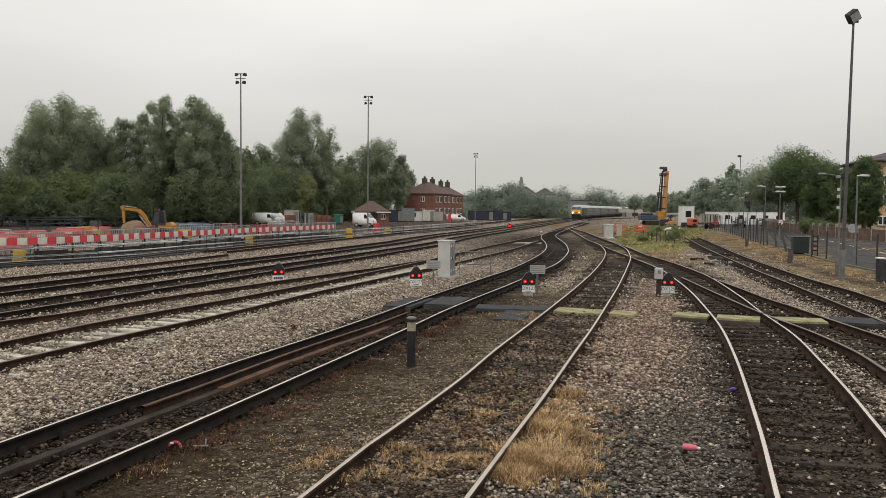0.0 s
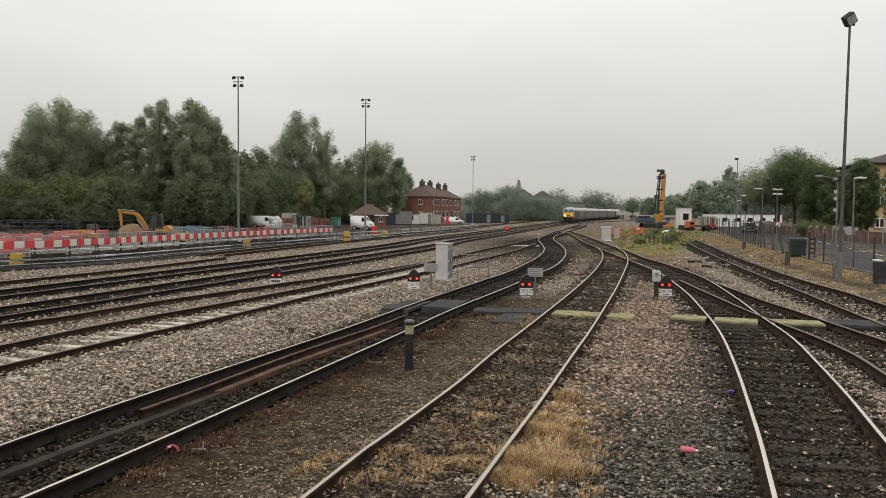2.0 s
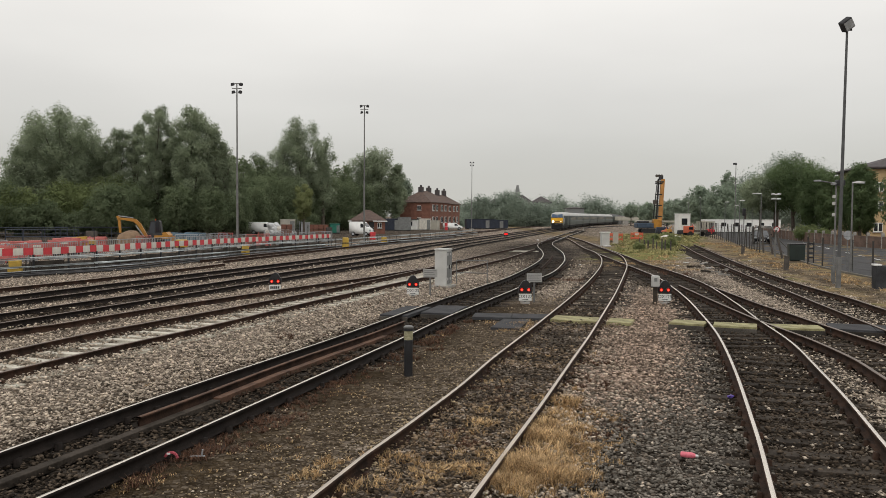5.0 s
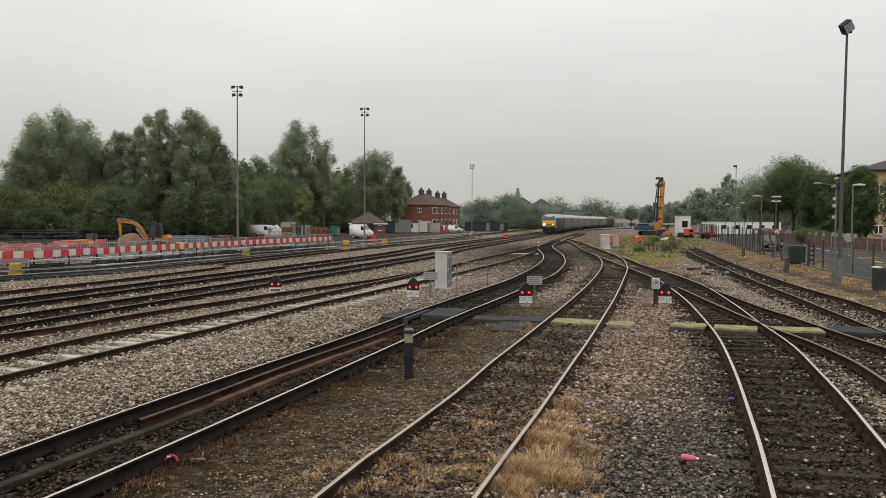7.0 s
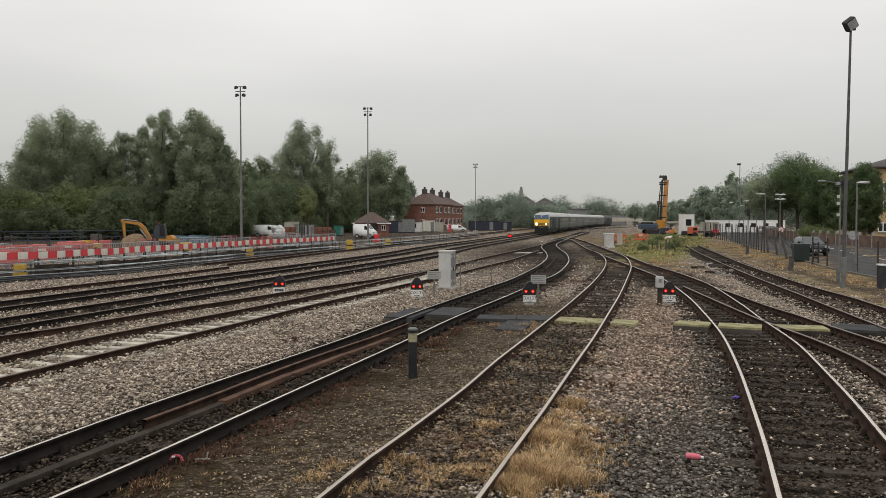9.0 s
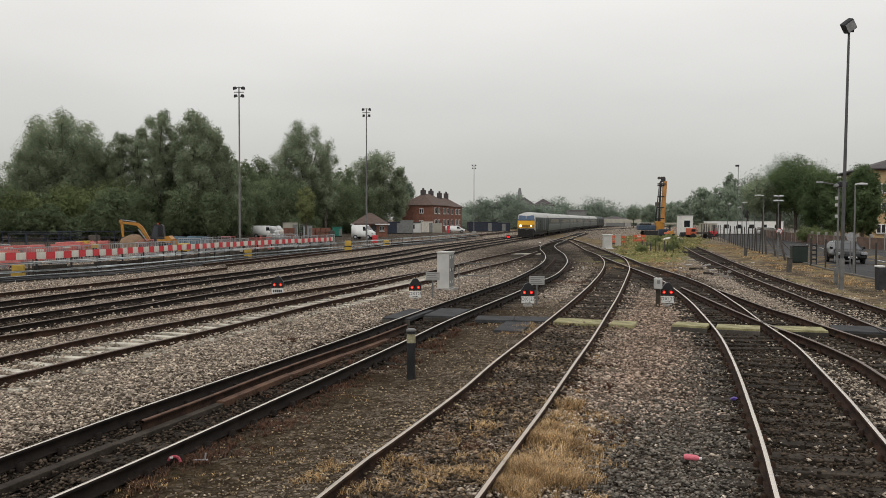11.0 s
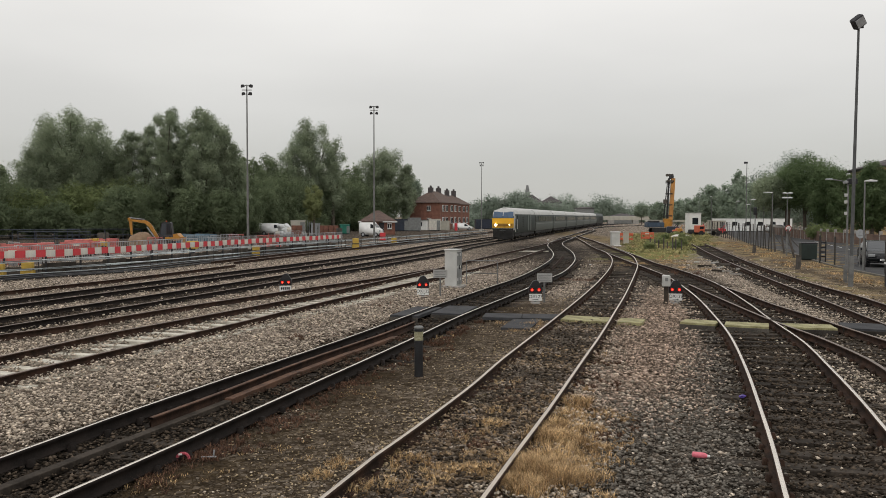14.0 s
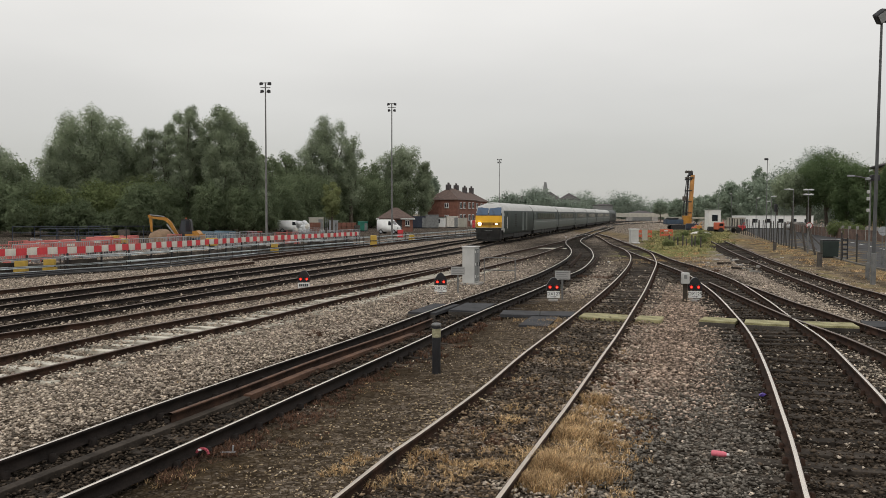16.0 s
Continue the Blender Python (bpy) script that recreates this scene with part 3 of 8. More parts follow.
def ground_material():
    m = bpy.data.materials.new("yard_ground")
    m.use_nodes = True
    n, l = m.node_tree.nodes, m.node_tree.links
    b = n["Principled BSDF"]
    co = n.new("ShaderNodeTexCoord")
    vor = n.new("ShaderNodeTexVoronoi")
    vor.inputs["Scale"].default_value = 15
    vor2 = n.new("ShaderNodeTexVoronoi")
    vor2.inputs["Scale"].default_value = 15
    vor2.feature = "DISTANCE_TO_EDGE"
    big = n.new("ShaderNodeTexNoise")
    big.inputs["Scale"].default_value, big.inputs["Detail"].default_value = 0.7, 8
    fine = n.new("ShaderNodeTexNoise")
    fine.inputs["Scale"].default_value, fine.inputs["Detail"].default_value = 30, 6
    for t in (vor, vor2, big, fine):
        l.new(co.outputs["Object"], t.inputs["Vector"])
    bw = n.new("ShaderNodeSeparateColor")
    l.new(vor.outputs["Color"], bw.inputs[0])

    def ramp(src, stops):
        r = n.new("ShaderNodeValToRGB")
        e = r.color_ramp.elements
        e[0].position, e[0].color = stops[0][0], (*stops[0][1], 1)
        e[1].position, e[1].color = stops[-1][0], (*stops[-1][1], 1)
        for p, c in stops[1:-1]:
            k = e.new(p)
            k.color = (*c, 1)
        l.new(src, r.inputs[0])
        return r.outputs[0]

    def mix(a, c, fac):
        x = n.new("ShaderNodeMixRGB")
        l.new(a, x.inputs[1])
        l.new(c, x.inputs[2])
        l.new(fac, x.inputs[0])
        return x.outputs[0]

    def attr(name):
        a = n.new("ShaderNodeAttribute")
        a.attribute_name = name
        return a.outputs["Fac"]

    stone = ramp(bw.outputs[0], [(0.0, (0.085, 0.068, 0.053)), (0.5, (0.325, 0.272, 0.222)), (1.0, (0.63, 0.55, 0.47))])
    pink = ramp(bw.outputs[1], [(0.0, (0.08, 0.06, 0.046)), (0.5, (0.27, 0.207, 0.16)), (1.0, (0.55, 0.44, 0.36))])
    oily = ramp(bw.outputs[2], [(0.0, (0.016, 0.014, 0.012)), (0.6, (0.034, 0.029, 0.024)), (1.0, (0.088, 0.076, 0.064))])
    dirt = ramp(fine.outputs[0], [(0.3, (0.02, 0.0145, 0.008)), (0.7, (0.060, 0.043, 0.024))])
    verge = ramp(big.outputs[0], [(0.33, (0.085, 0.068, 0.05)), (0.48, (0.15, 0.118, 0.08)), (0.58, (0.24, 0.185, 0.105)), (0.7, (0.105, 0.112, 0.055))])
    # shade in the creases between stones, painted near-black along the cell edges
    gap_shade = ramp(vor2.outputs["Distance"], [(0.0, (0.04, 0.04, 0.04)), (0.14, (1, 1, 1))])
    c = mix(stone, pink, attr("pink"))
    c = mix(c, oily, attr("oil"))
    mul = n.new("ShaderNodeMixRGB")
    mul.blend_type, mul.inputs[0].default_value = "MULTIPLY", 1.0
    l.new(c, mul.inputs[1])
    l.new(gap_shade, mul.inputs[2])
    c = mix(mul.outputs[0], dirt, attr("dirt"))
    c = mix(c, verge, attr("verge"))
    c = mix(c, ramp(fine.outputs[0], [(0.3, (0.10, 0.12, 0.045)), (0.5, (0.18, 0.19, 0.075)), (0.7, (0.27, 0.22, 0.10))]), attr("weedy"))
    wash = n.new("ShaderNodeMixRGB")
    wash.blend_type, wash.inputs[0].default_value = "MULTIPLY", 0.7
    l.new(c, wash.inputs[1])
    l.new(ramp(big.outputs[0], [(0.3, (0.72, 0.70, 0.68)), (0.7, (1.2, 1.18, 1.15))]), wash.inputs[2])
    lump = n.new("ShaderNodeTexNoise")
    lump.inputs["Scale"].default_value, lump.inputs["Detail"].default_value = 4.5, 5
    l.new(co.outputs["Object"], lump.inputs["Vector"])
    mott = n.new("ShaderNodeMixRGB")
    mott.blend_type, mott.inputs[0].default_value = "MULTIPLY", 1.0
    l.new(wash.outputs[0], mott.inputs[1])
    l.new(ramp(lump.outputs[0], [(0.36, (0.68, 0.66, 0.64)), (0.5, (1.0, 0.98, 0.96)), (0.64, (1.34, 1.32, 1.30))]), mott.inputs[2])
    l.new(mott.outputs[0], b.inputs["Base Color"])
    b.inputs["Roughness"].default_value, b.inputs["Specular IOR Level"].default_value = 0.95, 0.02
    bp = n.new("ShaderNodeBump")
    bp.inputs["Strength"].default_value, bp.inputs["Distance"].default_value = 0.9, 0.04
    l.new(vor2.outputs["Distance"], bp.inputs["Height"])
    l.new(bp.outputs[0], b.inputs["Normal"])
    return m


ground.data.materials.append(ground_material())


# ---- loose ballast stones ----
def stones(name, label, pts, sizes, base, material, seed):
    """Broken stones as one heap: each a warped octahedron."""
    r = np.random.RandomState(seed)
    n = len(pts)
    shape = np.array([(1, 0, 0), (0, 1, 0), (-1, 0, 0), (0, -1, 0), (0, 0, 1), (0, 0, -1)], float)
    v = shape[None] * r.uniform(0.6, 1.3, (n, 6, 1)) + r.uniform(-0.3, 0.3, (n, 6, 3))
    v *= np.array((1.15, 0.95, 0.58)) * sizes[:, None, None]
    a = r.uniform(0, 6.28, n)
    ca, sa = np.cos(a)[:, None], np.sin(a)[:, None]
    tilt = r.uniform(-0.45, 0.45, n)[:, None]
    y, z = v[:, :, 1] * np.cos(tilt) - v[:, :, 2] * np.sin(tilt), v[:, :, 1] * np.sin(tilt) + v[:, :, 2] * np.cos(tilt)
    x = v[:, :, 0]
    v = np.stack([x * ca - y * sa + pts[:, :1], x * sa + y * ca + pts[:, 1:2], z + base[:, None]], -1)
    f = np.array([(0, 1, 4), (1, 2, 4), (2, 3, 4), (3, 0, 4), (1, 0, 5), (2, 1, 5), (3, 2, 5), (0, 3, 5)])
    faces = (f[None] + (np.arange(n) * 6)[:, None, None]).reshape(-1, 3)
    ob = raw(name, v.reshape(-1, 3), faces, material)
    return tagged(ob, label, "ballast", kind="stuff")


rs = np.random.RandomState(4)
sx, sy = [], []
for y0, y1, dens in ((5.5, 9, 560), (9, 13, 440), (13, 18, 260), (18, 26, 125), (26, 36, 36), (36, 56, 13)):
    half = min(y1 * 0.62 + 1, 30)
    n = int((y1 - y0) * 2 * half * dens)
    sx.append(rs.uniform(-half, half, n))
    sy.append(rs.uniform(y0, y1, n))
sx, sy = np.concatenate(sx), np.concatenate(sy)
s_oil, s_dirt, s_pink, s_verge, s_weedy = zones(sx, sy)
chance = 1.0 - 0.62 * s_dirt - 0.9 * s_weedy - 0.55 * s_verge - 0.35 * s_oil
da_ = near(sx, sy, MIDA)
chance = chance * np.where((da_ < 0.72) & (sx > np.interp(sy, MIDA[:, 1], MIDA[:, 0]) - 0.25), 0.25, 1.0)
chance = chance * (sx < np.interp(sy, T7R[:, 1], T7R[:, 0]) + 3.4)
keep = (rs.uniform(0, 1, len(sx)) < chance) & (sx > -0.6 * sy - 0.6) & (sx < 0.57 * sy + 0.6)
sx, sy, s_oil, s_dirt, s_pink = sx[keep], sy[keep], s_oil[keep], s_dirt[keep], s_pink[keep]
size = (0.011 + 0.026 * rs.uniform(0, 1, len(sx)) ** 1.6) * (1 + 0.02 * np.minimum(sy - 6, 36)) * (1 - 0.58 * s_dirt)
lift = -0.205 + rs.uniform(-0.015, 0.045, len(sx)) + 0.06 * soft(np.abs(sx - np.interp(sy, TAR[:, 1], TAR[:, 0]) - 1.5), 0.3, 1.6) - 0.012 * s_dirt
d_a = near(sx, sy, MIDA)
lift = lift + bed4(sx, sy)
lift = lift + 0.05 * ((d_a > 0.8) & (d_a < 1.6)) + 0.02 * ((d_a < 0.75) & (sx < np.interp(sy, MIDA[:, 1], MIDA[:, 0]) - 0.15)) - 0.04 * ((d_a < 0.75) & (sx >= np.interp(sy, MIDA[:, 1], MIDA[:, 0]) - 0.15))
pick = rs.uniform(0, 1, len(sx))
is_oil = pick < s_oil * 1.2
is_pink = (~is_oil) & (rs.uniform(0, 1, len(sx)) < s_pink)
is_dirt = (~is_oil) & (~is_pink) & (s_dirt > 0.25) & (rs.uniform(0, 1, len(sx)) < 0.9)
is_grey = (~(is_oil | is_pink | is_dirt)) & (rs.uniform(0, 1, len(sx)) < 0.96 * greyness(sx, sy))
is_worn = (~(is_grey | is_oil | is_pink | is_dirt)) & (near(sx, sy, MID4) < 1.0 + 0.25 * wobble(sx, sy, 1.3, 3)) & (sy < 26)
for nm, lab, sel, mt in (("ballast_stones", "dusty brown ballast stones within the middle siding", is_worn, M_STONEW),
                         ("ballast_stones", "loose grey broken ballast stones between the tracks", ~(is_oil | is_pink | is_dirt | is_worn | is_grey), M_STONE),
                         ("ballast_stones", "dark grey ballast stones beside the curved track", is_grey, M_STONEG),
                         ("loose_grit", "scattered brown grit on the trodden walkway", is_dirt, M_STONEB),
                         ("ballast_stones", "pinkish clean ballast stones heaped between the tracks", is_pink, M_STONEP),
                         ("ballast_stones", "oil-darkened ballast stones within the tracks", is_oil, M_STONED)):
    stones(nm, lab, np.stack([sx, sy], 1)[sel], size[sel], lift[sel], mt, 7)


# ---- signals, cabinet, posts and boards of the yard ----
def words(name, text, size, m, material, parent, depth=0.002):
    cu = bpy.data.curves.new(name, "FONT")
    cu.body, cu.size, cu.align_x, cu.align_y, cu.extrude = text, size, "CENTER", "CENTER", depth
    tmp = bpy.data.objects.new(name, cu)
    me = bpy.data.meshes.new_from_object(tmp)
    bpy.data.objects.remove(tmp)
    me.materials.append(material)
    ob = new(name, me)
    ob.parent = parent
    ob.matrix_basis = m
    return ob


def ground_signal(x, y, rz, text, label, board=False):
    """A shunting signal: hooded black box with two lit red lamps over its number plate."""
    s = thing("ground_signal", pose(x, y, -0.2, 0, 0, rz) @ Matrix.Scale(0.77, 4), label, "railway signal", "ground signals")
    part("post", tube(B(), (0, 0.1, 0), (0, 0.1, 0.30), 0.05), M_POST, s)
    part("foot", box(B(), (-0.2, -0.1, -0.05), (0.2, 0.3, 0.04), 0.01), M_CONC, s)
    bm = B()
    prism(bm, [(-0.29, 0.43), (0.29, 0.43), (0.29, 0.70), (0.13, 0.95), (0.02, 1.0), (-0.11, 0.95), (-0.29, 0.68)], "y", 0.0, 0.24)
    part("housing", bm, M_BLACK, s, "black hooded signal housing")
    edge = B()
    tube(edge, (0.30, 0.02, 0.66), (0.05, 0.02, 1.01), 0.016, n=6)
    part("edge_strip", edge, M_POST, s)
    for k in (-0.15, 0.15):
        lamp = part("lamp", tube(B(), (k, 0.0, 0.58), (k, -0.025, 0.58), 0.062, n=18), M_REDLAMP, s, "lit red lamp")
        part("lamp_core", tube(B(), (k, -0.026, 0.575), (k, -0.032, 0.575), 0.027, n=14), M_REDCORE, lamp)
        hood = B()
        for i in range(8):
            a0, a1 = math.pi * i / 8, math.pi * (i + 1) / 8
            p = [(k + 0.1 * math.cos(a), yy, 0.58 + 0.1 * math.sin(a)) for a in (a0, a1) for yy in (0.0, -0.12)]
            q = [(k + 0.112 * math.cos(a), yy, 0.58 + 0.112 * math.sin(a)) for a in (a0, a1) for yy in (0.0, -0.12)]
            v = [hood.verts.new(c) for c in p + q]
            for f in ((0, 1, 3, 2), (4, 6, 7, 5), (1, 5, 7, 3)):
                hood.faces.new([v[j] for j in f])
        part("hood", hood, M_BLACK, lamp)
    plate = part("number_plate", box(B(), (-0.28, -0.02, 0.10), (0.28, 0.01, 0.40), 0.006), M_PLATE, s, "white plate with black letters")
    if text:
        words("plate_letters", text, 0.2, pose(0, -0.024, 0.28, 90), M_BLACK, plate)
    else:
        for i in range(5):
            part("plate_bar", box(B(), (-0.22 + i * 0.09, -0.026, 0.22), (-0.15 + i * 0.09, -0.02, 0.34)), M_DKGREY, plate)
    part("arrow", prism(B(), [(-0.13, 0.145), (0.05, 0.145), (0.05, 0.125), (0.14, 0.155), (0.05, 0.185), (0.05, 0.165), (-0.13, 0.165)], "y", -0.026, -0.02), M_BLACK, plate)
    if board:
        n = thing("notice_board", pose(x + board, y + 0.55, -0.2, 0, 0, rz), "pale notice board with lines of faded writing on a post", "sign", "notice boards")
        part("post", box(B(), (-0.03, 0, -0.05), (0.03, 0.05, 0.7), 0.005), M_POST, n)
        bd = part("board", box(B(), (-0.26, -0.03, 0.66), (0.26, -0.004, 0.96), 0.006), mat("faded_notice", (0.36, 0.355, 0.34), 0.6, 0, 0.12, 4, 0), n)
        for i in range(4):
            part("writing_bar", box(B(), (-0.22, -0.035, 0.70 + i * 0.065), (0.22 - 0.05 * (i % 3), -0.03, 0.72 + i * 0.065)), M_POST, bd)
    return s


ground_signal(*(-6.24, 30.44), 8, "", "black ground signal, two red lights lit, standing between running lines")
ground_signal(*(-1.07, 29.43), 4, "OX125", "black ground signal, two red lights lit, beside the relay cabinet", board=0.62)
ground_signal(*(2.79, 27.50), -2, "OX127", "black ground signal with lit red lights above a white plate", board=0.36)
ground_signal(*(7.55, 27.73), -8, "OX129", "black ground signal, red lights lit, beside a small grey box")
far_sig = thing("distant_signal", pose(8.9, 115.4, 0.25, 0, 0, 0) @ Matrix.Scale(0.75, 4), "distant red signal lamp glowing on a black box", "railway signal")
part("housing", box(B(), (-0.35, 0, -0.45), (0.35, 0.3, 0.35), 0.04), M_BLACK, far_sig)
part("post", tube(B(), (0, 0.15, -0.45), (0, 0.15, -1.2), 0.06), M_POST, far_sig)
for k in (-0.14, 0.14):
    part("lamp", tube(B(), (k, 0, 0), (k, -0.05, 0), 0.17), M_REDLAMP, far_sig, "lit red lamp")

junction = thing("junction_box", pose(*(7.22, 27.72), -0.2, 0, 0, -8), "small grey junction box on a dark wooden post", "junction box")
part("post", box(B(), (-0.07, -0.07, -0.05), (0.07, 0.07, 0.62), 0.01), M_TIMBER, junction)
part("box", box(B(), (-0.13, -0.13, 0.56), (0.13, 0.13, 0.93), 0.03), M_CABINET, junction)
part("cover", box(B(), (-0.05, -0.145, 0.74), (0.05, -0.128, 0.86), 0.006), M_CABSIDE, junction)

cabinet = thing("relay_cabinet", pose(*(0.06, 33.50), -0.2, 0, 0, -16), "tall pale grey steel relay cabinet beside the line", "equipment cabinet")
part("plinth", box(B(), (-0.45, -0.35, -0.05), (0.35, 0.65, 0.08), 0.01), M_CONC, cabinet)
part("body", box(B(), (-0.33, -0.25, 0.08), (0.18, 0.50, 1.52), 0.02), M_CABINET, cabinet)
part("roof", box(B(), (-0.36, -0.28, 1.52), (0.21, 0.53, 1.57), 0.015), M_CABINET, cabinet)
for y0, y1 in ((-0.23, 0.11), (0.13, 0.48)):
    d_ = part("door", box(B(), (0.182, y0, 0.14), (0.205, y1, 1.46), 0.008), M_CABSIDE, cabinet, "weathered grey cabinet door")
    part("handle", box(B(), (0.205, y1 - 0.08, 0.75), (0.235, y1 - 0.05, 0.92), 0.005), M_BLACK, d_)
    for z in (0.3, 0.8, 1.3):
        part("hinge", box(B(), (0.205, y0 + 0.01, z), (0.23, y0 + 0.05, z + 0.1), 0.004), M_PLATE, d_)
rail_guard = thing("cabinet_handrail", pose(*(0.39, 34.63), -0.2, 0, 0, -16), "low tubular handrail of galvanised pipe by the cabinet", "handrail")
for x in (0.1, 1.45):
    part("post", tube(B(), (x, 0.4, -0.05), (x, 0.4, 1.0), 0.022), M_POST, rail_guard)
for z in (1.03, 0.5):
    part("pipe", tube(B(), (0.1, 0.4, z), (1.45, 0.4, z), 0.02), M_POST, rail_guard)

bollard = thing("bollard", pose(*(-0.61, 14.74), -0.2), "black plastic bollard with a faded yellow band, on trodden dirt", "bollard")
part("shaft", lathe(B(), [(0.078, -0.05), (0.078, 0.66), (0.074, 0.67), (0.074, 0.68)], 20), M_BLACK, bollard, smooth=False)
part("band", lathe(B(), [(0.08, 0.67), (0.08, 0.83)], 20), mat("faded_reflective_band", (0.33, 0.30, 0.17), 0.7, 0, 0.25, 20, 0.2, tint=(0.40, 0.38, 0.25)), bollard, "faded yellow reflective band")
part("collar", lathe(B(), [(0.088, 0.83), (0.088, 0.865), (0.07, 0.87)], 20), M_BLACK, bollard)
part("cap", lathe(B(), [(0.07, 0.865), (0.09, 0.885), (0.09, 0.905), (0.06, 0.925)], 20), M_POST, bollard)


def crossing_board(p, q, depth, material, label, z=-0.03, dark=True):
    """A crossing plank laid from p to q, its near edge on that line."""
    p, q = Vector(p), Vector(q)
    d = q - p
    t = thing("crossing_board", pose(p.x, p.y, z, 0, 0, math.degrees(math.atan2(d.y, d.x))), label, "crossing board", "boards of the foot crossing", "structure")
    n = max(1, round(d.length / 0.9))
    w = d.length / n
    for i in range(n):
        part("plank", box(B(), (i * w + 0.006, 0, -0.09), ((i + 1) * w - 0.006, depth, 0.0), 0.01), material, t)
    if dark:
        # dark strip set below the near edge of the planks
        part("kerb", box(B(), (0, -0.04, -0.2), (d.length, -0.004, -0.05), 0.01), M_DKBOARD, t)
    return t


crossing_board((2.95, 22.38), (3.66, 22.16), 0.95, M_FADEY, "faded yellow crossing board between worn rails", -0.10, False)
crossing_board((3.15, 22.27), (4.16, 21.94), 0.95, M_FADEY, "faded yellow crossing board between worn rails", -0.104, False)
crossing_board((4.40, 21.95), (5.04, 21.73), 0.9, M_FADEY, "faded yellow crossing board outside the rail", -0.11, False)
crossing_board((5.91, 21.30), (6.71, 20.89), 0.75, M_FADEY, "faded yellow crossing board beside the curved rail")
crossing_board((6.89, 20.78), (7.88, 20.40), 0.75, M_FADEY, "faded yellow crossing board in the four-foot")
crossing_board((8.27, 20.41), (9.47, 20.15), 0.75, M_FADEY, "faded yellow crossing board by the turnout")
crossing_board((9.64, 20.26), (11.60, 19.54), 1.2, M_DKGREY, "dark rubber crossing panel by the siding")
crossing_board((-1.76, 22.83), (-0.96, 22.60), 2.3, M_DKGREY, "dark rubber crossing panel outside the oily track", -0.05)
crossing_board((-0.62, 23.28), (0.27, 23.05), 2.0, M_DKGREY, "dark rubber crossing panel inside the oily track", -0.04)
crossing_board((0.82, 22.81), (2.99, 22.51), 1.0, M_DKGREY, "dark rubber crossing panel on the walkway", -0.10, False)
crossing_board((1.23, 20.89), (1.97, 20.70), 2.6, M_DKGREY, "dark rubber mat on the trodden walkway", -0.13, False)

# timber under the guard rail of the oily track
guard = thing("guard_timber", pose(0, 0, 0), "rust-brown timber baulk under the loose inner rail", "timber", kind="structure")
co_in = offset(smooth_line(run_on([tuple(p) for p in inner[::3]], 5.5), 0.6), 0.13)
for i in range(0, len(co_in) - 4, 4):
    a, b_ = co_in[i], co_in[i + 4]
    ang = math.degrees(math.atan2(b_[1] - a[1], b_[0] - a[0]))
    pc = part("baulk", box(B(), (0.01, -0.07, -0.19), (2.39, 0.07, -0.085 - 0.012 * (i % 3)), 0.012), M_GUARD if i > 8 else M_TIMBER, guard)
    pc.matrix_basis = pose(a[0], a[1], -0.03, 0, 0, ang)

# litter
bottle = thing("plastic_bottle", pose(*(2.87, 9.73), -0.135, 0, 90, -25), "faded pink plastic bottle lying on the ballast", "bottle")
part("body", lathe(B(), [(0.022, 0.0), (0.034, 0.008), (0.035, 0.14), (0.02, 0.175)], 16), M_PINK, bottle)
part("cap", lathe(B(), [(0.017, 0.175), (0.017, 0.205)], 12), M_PLATE, bottle, "pale bottle cap")
M_RAG = mat("crumpled_red_cloth", (0.42, 0.075, 0.10), 0.7, 0, 0.3, 12, 0.2)
rag = thing("pink_rag", pose(*(-3.18, 9.53), -0.19, 0, 0, 20), "crumpled red looped litter with a pale tag beside the rail", "litter")
for i in range(7):
    a = i * 0.45
    part("strap", tube(B(), (0.07 * math.cos(a), 0.02 * i / 7, 0.02 + 0.075 * math.sin(a)), (0.07 * math.cos(a + 0.45), 0.02, 0.02 + 0.075 * math.sin(a + 0.45)), 0.018, 0.016, 6), M_RAG, rag)
part("tag", box(B(), (-0.05, -0.012, 0.075), (-0.01, 0.012, 0.095), 0.004), M_PLATE, rag)
scrap = thing("metal_scrap", pose(*(-2.91, 9.67), -0.185, 0, 0, 5), "small pale metal offcut on the dirt", "scrap metal")
part("bar", box(B(), (-0.09, -0.012, 0), (0.09, 0.012, 0.015), 0.003), M_GALV, scrap)
part("stub", tube(B(), (0.05, 0, 0), (0.06, 0, 0.09), 0.01), M_GALV, scrap)
for x, y, col, lab in ((4.62, 13.0, mat("purple_foil", (0.10, 0.06, 0.30), 0.4, 0, 0.3, 20, 0.1), "crumpled purple wrapper beside the curved rail"), (0.2, 11.8, mat("blue_scrap", (0.10, 0.16, 0.26), 0.6, 0, 0.3, 20, 0.1), "scrap of blue plastic between the worn rails")):
    w_ = thing("litter_scrap", pose(x, y, -0.15, 0, 0, 30), lab, "litter")
    bm = B()
    bmesh.ops.create_icosphere(bm, subdivisions=2, radius=0.06)
    for v in bm.verts:
        v.co = Vector((v.co.x * 1.1, v.co.y * 0.7, v.co.z * 0.5)) * (1 + 0.6 * noise.noise(v.co * 40))
    part("crumple", bm, col, w_)
rl = random.Random(3)
